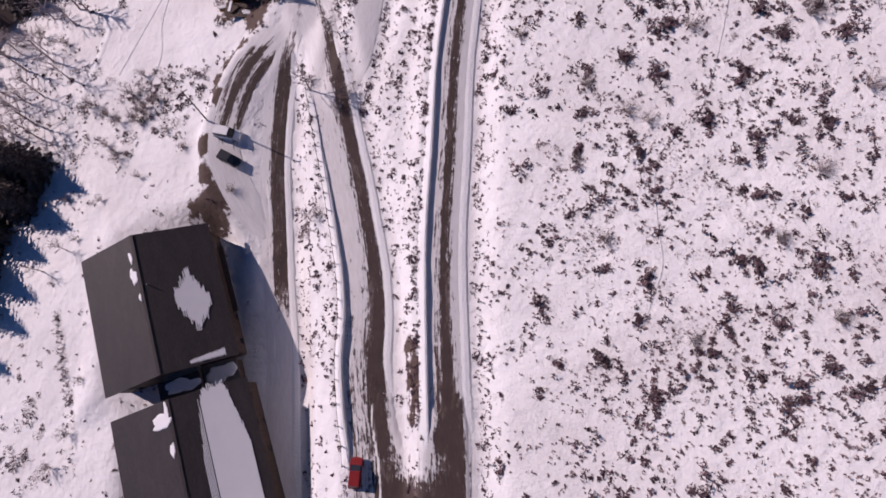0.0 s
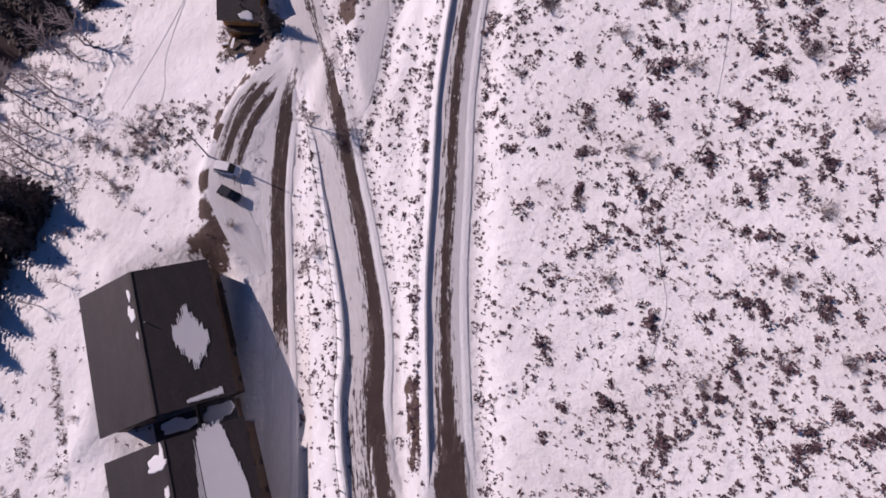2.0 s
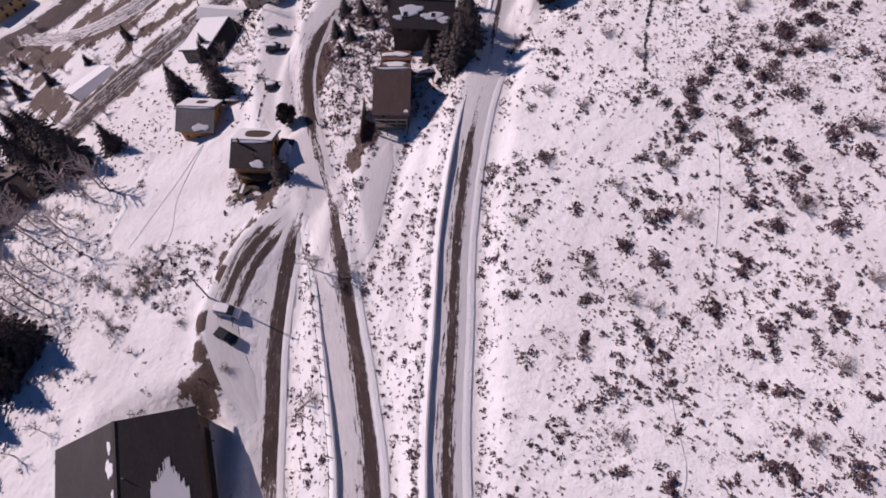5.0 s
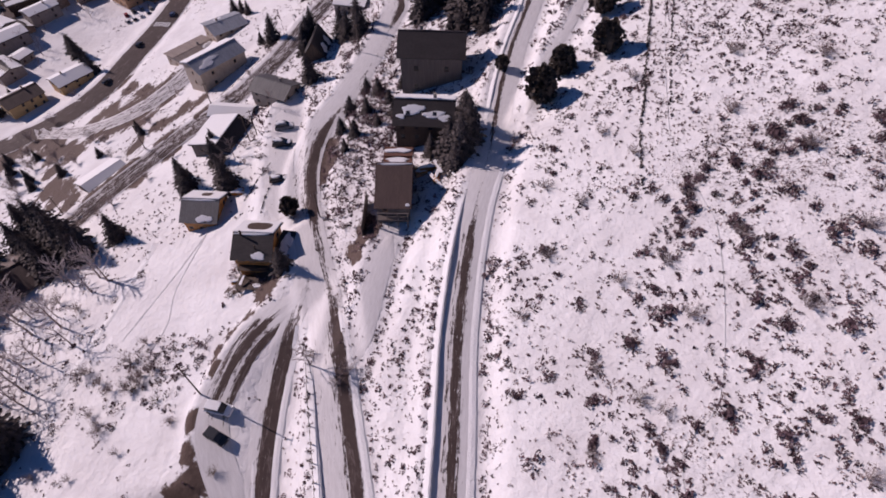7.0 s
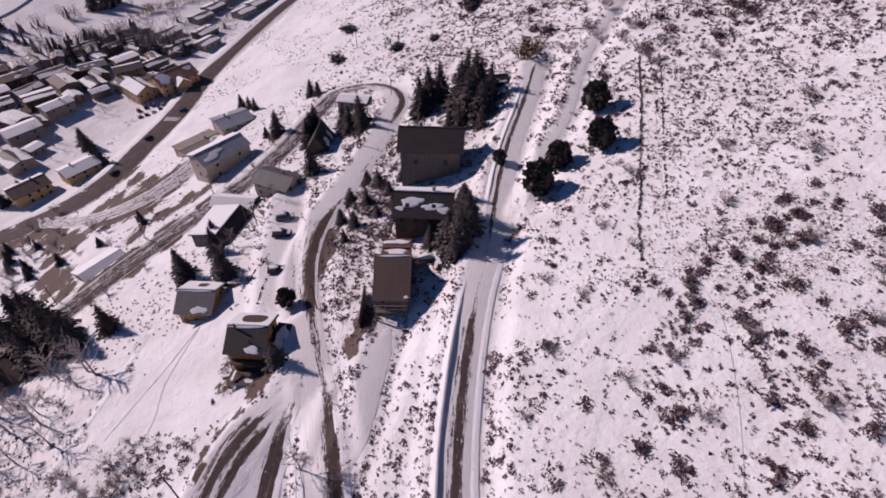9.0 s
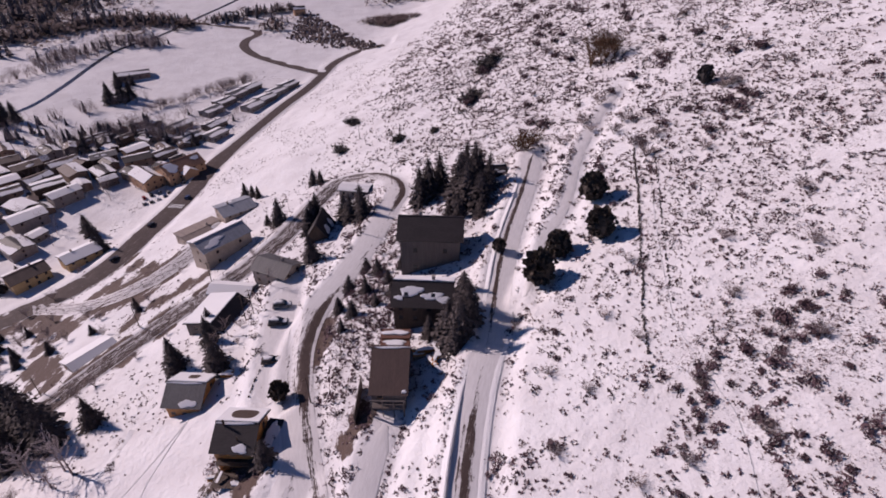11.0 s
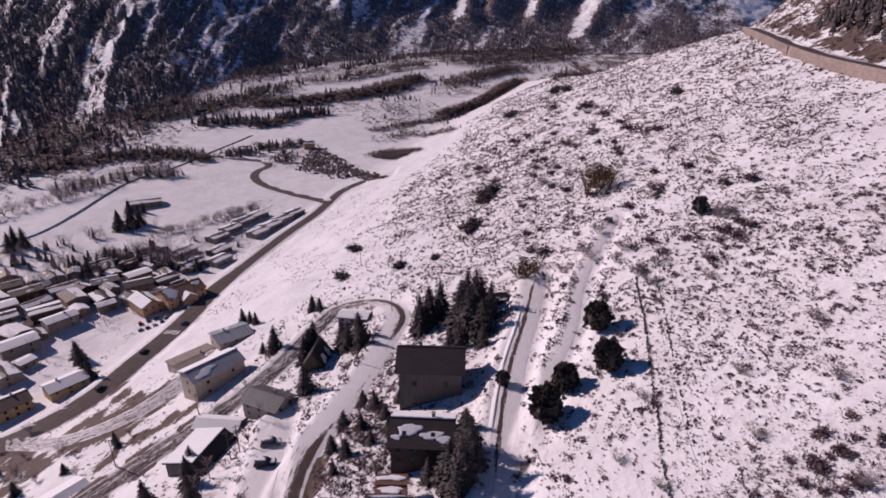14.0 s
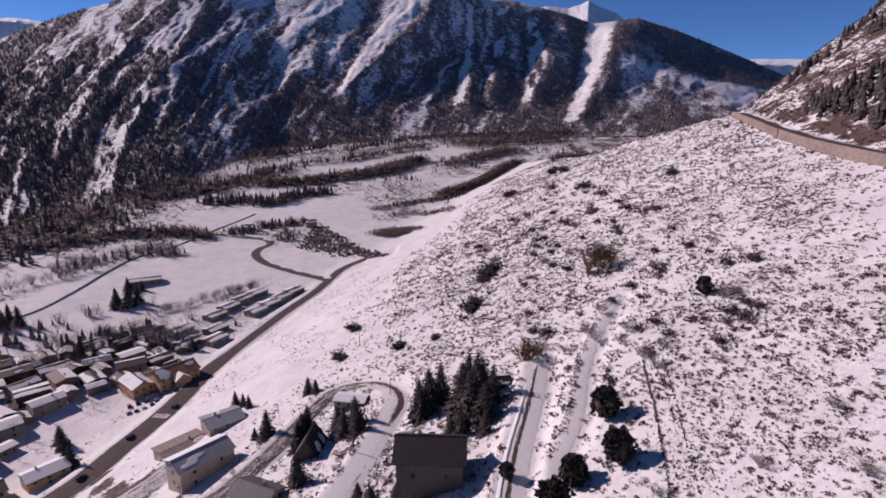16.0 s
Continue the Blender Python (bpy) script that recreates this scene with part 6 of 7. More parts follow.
OLD, OLD_MORE = [[h for h in row if not on_green(h[0], h[1])] for row in (OLD, OLD_MORE)]
for i, (hx, hy, turn, hl, hd, he) in enumerate(OLD + OLD_MORE):
    rr = random.Random(100 + i)
    house(rr.choice(["old stone village house under a snow-covered roof", "grey rendered village house with snowy roof", "weathered village house with half-snowed slate roof"]), hx + rr.uniform(-2, 2), hy + rr.uniform(-2, 2), turn + rr.choice([0, 0, -90]) + rr.uniform(-14, 14), hl, hd, he, he + rr.uniform(0.7, 1.6),
          rr.choice([STONE, DARK_WOOD, TAN, GREY_RENDER, TAN, GREY_WOOD]), rr.choice([SLATE, BROWN_SHEET, BROWN_SHEET, GREY_SHEET]), snow=rr.choice([("patch", "half"), ("half", "full"), ("half", "half"), ("none", "full"), ("full", "full"), ("patch", "half"), ("none", "half")]), floors=2, columns=2, chimneys=rr.choice([0, 1, 1]), seed=200 + i, group=VILLAGE)
# small houses, barns and sheds packed between them
packed = random.Random(808)
built = [(h[0], h[1]) for h in OLD + OLD_MORE] + [(-177, 203), (-163.5, 216.5), (-150, 300), (-167, 292.5)]
for i in range(400):
    k, q = packed.uniform(-70, 85), packed.uniform(-52, 48)
    hx, hy = -222 + k * 0.64 - q * 0.77, 292 + k * 0.77 + q * 0.64
    if min(math.hypot(hx - a, hy - b) for a, b in built) < 10.5 or (hx > -182 and hy < 284) or hx > -160 or on_green(hx, hy) or len(built) > 74:
        continue
    built.append((hx, hy))
    he = packed.uniform(2.6, 5.0)
    house(packed.choice(["small snow-roofed outbuilding in the village", "brown village cottage under snow", "low stone barn with patchy snow on its roof"]), hx, hy, packed.choice([48, -42, -42]) + packed.uniform(-20, 20), packed.uniform(7, 11), packed.uniform(6, 8), he, he + packed.uniform(0.6, 1.6),
          packed.choice([STONE, GREY_WOOD, TAN, TAN, DARK_WOOD]), packed.choice([SLATE, BROWN_SHEET, BROWN_SHEET]), snow=packed.choice([("full", "full"), ("patch", "half"), ("half", "full"), ("none", "half"), ("patch", "full"), ("half", "none")]), floors=1, columns=2, chimneys=packed.choice([0, 0, 1]), seed=500 + i, group=VILLAGE, name="cottage")
# terraces beside the main road
for i, (hx, hy) in enumerate([(-166, 396), (-162, 412), (-157, 428), (-150, 440), (-138, 402), (-132, 416), (-127, 430), (-121, 442), (-180, 372), (-156, 372), (-150, 356), (-166, 352)]):
    house("terraced holiday house with blue-grey snowy roof", hx, hy, 62, 14, 10.5, 3.6, 4.6, GREY_WOOD if i % 2 else STONE, GREY_SHEET, snow=("half", "full") if i % 2 else ("half", "half"), floors=1, columns=3, chimneys=i % 2, seed=300 + i, group="holiday terraces")
house("long low barn in the snowy meadow", -256, 470, 28, 26, 12, 4.0, 5.6, CONCRETE, GREY_SHEET, snow="half", floors=1, columns=5, chimneys=0, seed=41, name="barn")
house("chapel above the rocky mound", -155, 652, 20, 12, 9, 6.0, 8.5, ORANGE, SLATE, snow="half", floors=1, columns=2, chimneys=0, seed=42, name="chapel")
house("small farmhouse by the valley road", -225, 640, 5, 14, 9, 4.0, 6.2, STONE, SLATE, snow="half", floors=1, columns=3, chimneys=1, seed=43)

# ---- roadside: snow banks, fence, walls, poles ----
def strip_along(name, line, profile, material, wobble=0.0, seed=1, taper=0, long_end=0):
    """A solid strip that follows a line: profile is its outline as (offset to the right, height over the line)."""
    r = np.random.default_rng(seed)
    way = np.gradient(line[:, :2], axis=0)
    way /= np.linalg.norm(way, axis=1)[:, None]
    side = np.column_stack([way[:, 1], -way[:, 0]])
    n, m = len(line), len(profile)
    soft = np.convolve(r.random(n + 4), np.ones(5) / 5, "valid")
    ends = np.clip(np.minimum(np.arange(n) / max(taper, 1.0), np.arange(n)[::-1] / max(taper, long_end, 1.0)), 0.05, 1)
    p = np.zeros((n, m, 3))
    for k, (off, up) in enumerate(profile):
        p[:, k, :2] = line[:, :2] + side * (off + wobble * 0.5 * (r.random(n) - 0.5))[:, None]
        p[:, k, 2] = line[:, 2] + up * (ends if taper else 1) * (1 + (0.9 * wobble * (soft - 0.5) * 4 if up > 0 else 0))
    return mesh_ob(name, p.reshape(-1, 3), grid_faces(m, n)[:, ::-1], material, smooth=False)


def edge_line(key, offset, start, stop, fine=1, after=False):
    line = ROADS[key][1]
    if key == "road_mid":
        line = line[line[:, 1].argmax():] if after else line[:line[:, 1].argmax() + 1]
    line = line[(line[:, 1] > start) & (line[:, 1] < stop)]
    way = np.gradient(line[:, :2], axis=0)
    way /= np.linalg.norm(way, axis=1)[:, None]
    xy = line[:, :2] + np.column_stack([way[:, 1], -way[:, 0]]) * offset
    z = grade(xy[:, 0], xy[:, 1])
    return np.column_stack([xy, z])[::fine]


BANK = [(-1.3, -0.25), (-0.7, 0.35), (-0.15, 0.80), (0.1, 0.78), (0.22, 0.4), (0.3, -0.2)]
LOW_BANK = [(-0.9, -0.2), (-0.5, 0.12), (0.0, 0.19), (0.6, 0.16), (1.3, -0.2)]
for key, off, a, b, prof, label in (
        ("road_upper", -3.05, -11, 88, [(x, z * 0.85) for x, z in BANK], "ploughed snow bank on the valley side of the road"),
        ("road_upper", 2.6, -8, 100, LOW_BANK, "low ploughed snow ridge beside the road"),
        ("road_upper", -2.4, 104, 168, [(x * 0.8, z * 0.42) for x, z in BANK], "snow bank along the upper end of the road"),
        ("road_mid", -3.8, -14, 58, [(x, z * 1.15) for x, z in BANK], "snow bank under the wooden fence"),
        ("road_mid", 3.2, -5, 66, LOW_BANK, "low ploughed snow ridge beside the middle road"),
        ("track_low", 2.5, -20, 64, LOW_BANK, "low ploughed snow ridge beside the low road"),
        ("track_low", -1.2, -14, 60, [(x * 0.7, z * 0.7) for x, z in LOW_BANK], "churned snow between the wheel tracks")):
    tagged(strip_along("snow_bank", edge_line(key, off, a, b), prof, SNOW, 0.14, len(label), 10.0, 48.0 if "fence" in label else 14.0), label, "snow bank", "snow banks")


edge = smooth_line([(-83.5, 57), (-81.4, 63.4), (-78.5, 73.6), (-75.4, 88.6), (-73.5, 97)], 1.0)
edge = np.column_stack([edge, grade(edge[:, 0], edge[:, 1])])
tagged(strip_along("snow_bank", edge, [(-1.6, -0.4), (-0.8, -0.08), (-0.2, 0.10), (0.7, 0.12), (1.9, -0.2)], SNOW, 0.5, 9, 6), "snow-covered terrace edge of the garden", "snow bank", "snow banks")


def fence(label, line, gap, height, rails):
    """Posts in the ground, with rails between them."""
    root = tagged(new("fence"), label, "fence")
    far, last = 0.0, None
    for p, q in zip(line[:-1], line[1:]):
        far += np.linalg.norm(q - p)
        if far < gap:
            continue
        far = 0.0
        post = new("post", shared(("post", height), lambda bm: box(bm, -0.07, -0.07, -0.4, 0.07, 0.07, height, 0.015), DARK_WOOD))
        post.parent, post.matrix_basis = root, pose(*q)
        if last is not None:
            for k in range(rails):
                up = Vector((0, 0, height * (0.85 - 0.4 * k)))
                v, f = tube([Vector(last) + up, Vector(q) + up], [0.045, 0.045], 4)
                mesh_ob("rail", v, f, DARK_WOOD, root)
        last = q
    return root


fence("weathered wooden post-and-rail fence along the middle road", edge_line("road_mid", -4.7, -14, 56), 2.6, 1.25, 1)
fence("dark posts along the snowy lane to the village", edge_line("road_mid", 4.3, 100, 196, 1, True), 4.5, 1.0, 1)
fence("wire fence posts above the upper road", edge_line("road_upper", 5.3, -20, 20), 4.0, 1.0, 0)


def stone_wall(label, line, seed, wide=0.4, high=0.6):
    """Dry-laid field stones in a low broken row; too small to pick apart from so far."""
    r = random.Random(seed)
    pieces = []
    line = smooth_line(line, 0.45)
    for x, y in line:
        for k in range(2 if high > 0.3 else 1):
            if r.random() < (0.2 if high > 0.5 else 0.45):
                continue
            px, py, s = x + r.uniform(-wide, wide) * 0.6, y + r.uniform(-0.2, 0.2), r.uniform(0.12, 0.27)
            pz = ground_at(px, py) + r.uniform(0.0, high * 0.5)
            a, lo, hi = r.uniform(0, 1.57), -0.25, s * r.uniform(0.8, 1.5)
            ring = [(px + s * math.cos(a + q * 1.57) * r.uniform(0.8, 1.2), py + s * math.sin(a + q * 1.57) * r.uniform(0.8, 1.2)) for q in range(4)]
            v = [(u, w, pz + lo) for u, w in ring] + [(px + (u - px) * 0.75, py + (w - py) * 0.75, pz + hi * r.uniform(0.8, 1.1)) for u, w in ring]
            pieces.append((v, [(4, 5, 6, 7), (0, 1, 5, 4), (1, 2, 6, 5), (2, 3, 7, 6), (3, 0, 4, 7)]))
    root = tagged(new("dry_stone_wall"), label, "stone wall", "field walls")
    tagged(mesh_ob("field_stones", *joined(pieces), DARK_STONE, root), kind="stuff")


DARK_STONE = make_plain("dark_field_stone", (0.035, 0.03, 0.03), (0.12, 0.10, 0.095), 2.5, 0.9, 0.06)
stone_wall("dark tumbled dry-stone wall crossing the heath", [(52.6, 154.8), (47.2, 131), (42, 111.3), (39, 99), (36.5, 90.3)], 1)
stone_wall("low broken dry-stone wall beside the path", [(57, 153), (52, 132), (46.8, 112.4), (43, 97), (41.4, 89.4)], 2, 0.25, 0.2)
stone_wall("low mossy wall between the garden and the parking bay", [(-45.9, 117), (-46.6, 113), (-47.9, 109.7), (-49.6, 106.6), (-51, 104.5)], 4, 0.3, 0.5)
stone_wall("low kerb of stones beside the parked cars", [(-43.7, 107.5), (-44.1, 104.5), (-44.3, 101.9), (-44.1, 98.5), (-44, 96)], 5, 0.15, 0.3)
stone_wall("short remains of a field wall", [(36.2, 89), (34.5, 80), (34, 74)], 3, 0.4, 0.4)


def trail(label, points, half, material, lift=0.05):
    line = smooth_line(points, 0.7)
    line = np.column_stack([line, grade(line[:, 0], line[:, 1])])
    ob = strip_along("trail", line, [(-half * 1.6, 0.0), (-half, lift), (-half * 0.55, 0.01), (half * 0.55, 0.01), (half, lift), (half * 1.6, 0.0)], material, 0.2, 5)
    return tagged(ob, label, "trail", kind="structure")


TRODDEN = make_snow("trodden_snow", 0.60)
trail("narrow trodden trail winding through the heather", [(52, 137.7), (46, 113.4), (42, 94.5), (40.4, 83.5), (41.5, 70), (42, 64), (40.3, 54), (38.3, 46), (36.2, 39.5), (34.2, 35.6), (30.2, 31.8), (28.9, 28.3), (28.7, 21.9), (28.8, 15.7), (27.6, 12.1), (26, 7.8)], 0.15, TRODDEN)
trail("footprints across the snowy garden", [(-58, 98), (-63, 86), (-68, 76), (-72, 68)], 0.22, TRODDEN)
trail("curving track in the garden snow", [(-59, 95), (-62, 80), (-61, 70), (-64, 62), (-68, 57)], 0.22, TRODDEN)


def utility_pole(label, x, y, h=9.0, arm=True):
    root = tagged(new("utility_pole"), label, "utility pole", "utility poles")
    root.matrix_basis = pose(x, y, ground_at(x, y), 0, 0, 35)
    v, f = tube([(0, 0, -0.5), (0, 0, h * 0.5), (0, 0, h)], [0.16, 0.13, 0.10], 8)
    mesh_ob("mast", v, f, BARK, root)
    if arm:
        part("crossarm", box(bmesh.new(), -0.9, -0.06, h - 0.6, 0.9, 0.06, h - 0.45), DARK_WOOD, root)
        for u in (-0.8, 0.0, 0.8):
            v, f = tube([(u, 0, h - 0.45), (u, 0, h - 0.2)], [0.05, 0.035], 6)
            mesh_ob("insulator", v, f, GALVANISED, root)


for px, py, ph in [(-45.7, 50.6, 11), (-96.5, 143.4, 10), (-54.6, 133.3, 9), (-56.5, 131.5, 9), (-26.1, 159.5, 9), (-28.7, 92.2, 8), (-19, 196, 8), (-40, 262, 8), (-118, 122, 8), (-78, 160, 8)]:
    utility_pole("weathered wooden utility pole standing in snow", px, py, ph)


# ---- the highway's wall ----
BUTTRESS = (192.4, 345.3)
half, line = ROADS["highway"]
outer = edge_line("highway", -half - 0.35, 20, 575)
road_z = np.interp(outer[:, 1], line[:, 1], line[:, 2])
foot = land(outer[:, 0] - 0.6, outer[:, 1])
way = np.gradient(outer[:, :2], axis=0)
way /= np.linalg.norm(way, axis=1)[:, None]
side = np.column_stack([way[:, 1], -way[:, 0]])
sections = []
for off, z in ((-0.75, foot - 1.5), (-0.25, road_z + 0.55), (-0.25, road_z + 0.62), (-0.32, road_z + 0.66), (-0.32, road_z + 0.86), (0.2, road_z + 0.86), (0.2, road_z - 1.0)):
    sections.append(np.column_stack([outer[:, :2] + side * off, z]))
wall = mesh_ob("retaining_wall", np.stack(sections, 1).reshape(-1, 3), grid_faces(7, len(outer))[:, ::-1], CONCRETE)
tagged(wall, "long pale concrete retaining wall carrying the highway", "retaining wall", kind="structure")
k = int(np.argmin(np.hypot(outer[:, 0] - BUTTRESS[0], outer[:, 1] - BUTTRESS[1])))
p, q = outer[k], outer[k + 1]
rib = tagged(new("wall_buttress", shared(("wall_buttress",), lambda bm: box(bm, -2.2, -0.3, -9.5, 2.2, 1.1, 0.3, 0.08), CONCRETE)), "broad concrete buttress on the retaining wall", "buttress")
rib.matrix_basis = pose(p[0], p[1], road_z[k], 0, 0, math.degrees(math.atan2(q[1] - p[1], q[0] - p[0])))
rail = edge_line("highway", half - 0.6, 20, 575)
tagged(strip_along("guard_rail", rail, [(-0.04, 0.45), (0.04, 0.52), (-0.04, 0.6), (0.04, 0.68), (-0.04, 0.75)], GALVANISED), "galvanised guard rail on the uphill verge", "guard rail", kind="structure")


# ---- vehicles ----
TYRE = make_plain("tyre_rubber", (0.012, 0.012, 0.012), (0.025, 0.025, 0.025), 5, 0.8)
RIM = make_plain("wheel_rim", (0.3, 0.3, 0.31), (0.45, 0.45, 0.46), 5, 0.35, 0.0, 0.8)


def paint(name, c):
    return make_plain(name, [v * 0.9 for v in c], c, 1.5, 0.3, 0.0, specular=0.6)


PAINTS = {"brown": paint("brown_paint", (0.07, 0.045, 0.035)), "white": paint("white_paint", (0.75, 0.75, 0.76)), "red": paint("red_paint", (0.24, 0.022, 0.02)), "black": paint("black_paint", (0.02, 0.02, 0.024)), "grey": paint("grey_paint", (0.16, 0.165, 0.18)), "blue": paint("blue_paint", (0.04, 0.06, 0.12))}


def car(label, x, y, turn, colour, snowy=False, van=0.0, z=None, size=1.0):
    """A parked car, its nose to its own +x: body, glasshouse, roof, lights and four wheels."""
    root = tagged(new("car"), label, "car", "parked cars")
    root.matrix_basis = pose(x, y, ground_at(x, y) + 0.10 if z is None else z, 0, 0, turn) @ Matrix.Scale(size, 4)
    high = 1.45 + van
    bm = bmesh.new()
    prism(bm, [(-2.15, 0.35), (-2.15, 0.78), (-2.05, 0.95), (0.75 + van, 0.98), (1.75, 0.85), (2.12, 0.68), (2.15, 0.35)], -0.88, 0.88)
    bmesh.ops.bevel(bm, geom=list(bm.edges), offset=0.06, segments=2, affect="EDGES")
    part("body", bm, PAINTS[colour], root)
    bm = bmesh.new()
    prism(bm, [(-2.0, 0.93), (-1.65, high - 0.08), (0.15 + van, high - 0.08), (0.95 + van, 0.93)], -0.76, 0.76)
    bmesh.ops.bevel(bm, geom=list(bm.edges), offset=0.05, segments=2, affect="EDGES")
    part("glasshouse", bm, GLASS, root, "dark car windows")
    bm = box(bmesh.new(), -1.7, -0.74, high - 0.12, 0.2 + van, 0.74, high, 0.05)
    part("roof", bm, PAINTS[colour], root)
    for u in (-1.35, 1.32):
        for v in (-0.84, 0.84):
            bm = bmesh.new()
            bmesh.ops.create_cone(bm, cap_ends=True, segments=18, radius1=0.32, radius2=0.32, depth=0.2, matrix=Matrix.Translation((u, v, 0.32)) @ Matrix.Rotation(math.pi / 2, 4, "X"))
            wheel = part("wheel", bm, TYRE, root)
            bm = bmesh.new()
            bmesh.ops.create_cone(bm, cap_ends=True, segments=12, radius1=0.2, radius2=0.2, depth=0.22, matrix=Matrix.Translation((u, v, 0.32)) @ Matrix.Rotation(math.pi / 2, 4, "X"))
            part("rim", bm, RIM, wheel)
    for v in (-0.62, 0.62):
        part("headlight", box(bmesh.new(), 2.02, v - 0.16, 0.6, 2.14, v + 0.16, 0.74, 0.02), RIM, root)
        part("tail_light", box(bmesh.new(), -2.17, v - 0.14, 0.66, -2.08, v + 0.14, 0.84, 0.02), PAINTS["red"], root)
    if snowy:
        lump_snow(root, lambda a, b, w: Vector((a, b, high + w - 0.02)), -0.75, 0, 0.9, 0.66, int(x), 0.22)
        lump_snow(root, lambda a, b, w: Vector((a, b, 1.0 - 0.10 * max(0, a - 0.9) + w - 0.03)), 1.45, 0, 0.5, 0.7, int(y), 0.14)


car("white van parked on the lay-by", -41.4, 47.6, -12, "white", van=0.35, size=1.2)
car("dark car half buried in snow on the lay-by", -40.9, 42.8, -28, "black", van=0.2, size=1.1)
car("red car parked beside the snow bank", -12.6, -11.6, 86, "red", van=0.2)
car("snow-capped pale van in the parking bay", -45.6, 132.6, 12, "grey", snowy=True, van=0.3, size=1.25)
car("black car with snow on its bonnet", -44.4, 124.0, 8, "black", snowy=True, van=0.2, size=1.25)
car("brown car under a torn cover of snow", -41.9, 108.4, 10, "brown", snowy=True, size=1.15)
car("dark car parked below the orange hall", -142.6, 285, 85, "black")
car("dark car waiting at the crossing", -133.5, 266, 88, "blue")
car("grey car with snowy roof on the village parking", -158.5, 268.2, 125, "grey", snowy=True)
car("dark car on the village parking", -155.6, 270.0, 125, "black", snowy=True)
car("pale car on the village parking", -152.8, 272.2, 125, "white", snowy=True)
car("dark blue car on the village parking", -150.2, 275.2, 125, "blue")
car("black car in the second parking row", -159.5, 278.6, 125, "black")
car("snow-capped grey car in the second parking row", -156.4, 281.6, 125, "grey", snowy=True)
car("dark car driving up the main road", -145, 211, 65, "black")
car("grey car by the village hall", -150.2, 279.6, 125, "grey")
car("red car on the village parking", -162.2, 275.6, 125, "red")
car("dark car on the main road", -140, 238, 82, "black")

# leafless trees in the village yards
yards = random.Random(31)
spots_ = []
while len(spots_) < 44:
    tx, ty = yards.uniform(-275, -165), yards.uniform(225, 350)
    if not on_green(tx, ty, -2.0) and min(math.hypot(tx - a, ty - b) for a, b in built) > 5.5:
        spots_.append((tx, ty, yards.uniform(4.5, 8.5)))
plant_all(bare_tree(BARE_C, "leafless tree in a village yard", "bare trees of the village"), spots_, 20)

# zebra crossing
for k in range(7):
    m = pose(-135.6 - 3.3 + k * 1.1, 257 - 0.1 * k, 0, 0, 0, -5)
    stripe = tagged(new("crossing_stripe", shared(("crossing_stripe",), lambda bm: box(bm, -0.28, -1.9, 0, 0.28, 1.9, 0.02), SNOW)), "white painted bar of a zebra crossing", "road marking", "zebra crossing")
    stripe.matrix_basis = m
    stripe.location.z = ground_at(stripe.location.x, stripe.location.y) + 0.19


# ---- woods and trees of the valley and the mountain ----
def fir_template(seed):
    """A small far conifer one metre high."""
    r = random.Random(seed)
    pieces = []
    for k, (z, rad) in enumerate([(0.08, 0.21), (0.34, 0.16), (0.60, 0.10)]):
        n = 7
        v = [(rad * r.uniform(0.7, 1.2) * math.cos(2 * math.pi * i / n + k), rad * r.uniform(0.7, 1.2) * math.sin(2 * math.pi * i / n + k), z + r.uniform(-0.03, 0.03)) for i in range(n)] + [(r.uniform(-0.01, 0.01), 0, z + 0.42)]
        pieces.append((v, [(i, (i + 1) % n, n) for i in range(n)]))
    return joined(pieces)


def slim_fir(seed):
    """A conifer on the far mountain, one metre high, in two tiers."""
    r = random.Random(seed)
    pieces = []
    for k, (z, rad) in enumerate([(0.05, 0.24), (0.42, 0.15)]):
        v = [(rad * r.uniform(0.7, 1.2) * math.cos(1.257 * i + k), rad * r.uniform(0.7, 1.2) * math.sin(1.257 * i + k), z + r.uniform(-0.04, 0.04)) for i in range(5)] + [(r.uniform(-0.02, 0.02), 0, z + 0.55)]
        pieces.append((v, [(i, (i + 1) % 5, 5) for i in range(5)]))
    return joined(pieces)


def clump_template(seed, quads):
    r = np.random.default_rng(seed)
    v, f = blades(np.zeros((1, 3)), np.array([0.42]), np.array([0.75]), quads, np.array([0.19]), r)
    v[:, 2] += 0.08 + 0.3 * r.random(len(v) // 3).repeat(3)
    return v, [tuple(q) for q in f]


def many(name, label, template, places, heights, material, seed, squash=1.0):
    """Copies of a template joined into one far wood."""
    r = np.random.default_rng(seed)
    tv = np.array(template[0], float)
    n, k = len(places), len(tv)
    a = r.random(n) * 2 * math.pi
    w = heights * squash * (0.8 + 0.5 * r.random(n))
    x = places[:, 0, None] + (tv[None, :, 0] * np.cos(a)[:, None] - tv[None, :, 1] * np.sin(a)[:, None]) * w[:, None]
    y = places[:, 1, None] + (tv[None, :, 0] * np.sin(a)[:, None] + tv[None, :, 1] * np.cos(a)[:, None]) * w[:, None]
    z = places[:, 2, None] + tv[None, :, 2] * heights[:, None]
    v = np.stack([x, y, z], -1).reshape(-1, 3)
    f = [tuple(q + i * k for q in face) for i in range(n) for face in template[1]]
    return tagged(mesh_ob(name, v, f, material), label, "woods", kind="stuff")


# needles paler and bluer than FIR: distance haze put into the base colour
HAZED_FIR = make_leaf("hazed_fir_needles", (0.076, 0.069, 0.078), (0.140, 0.127, 0.134))
FAR_BARE = make_leaf("far_bare_wood", (0.11, 0.075, 0.070), (0.23, 0.165, 0.155))
r = np.random.default_rng(41)
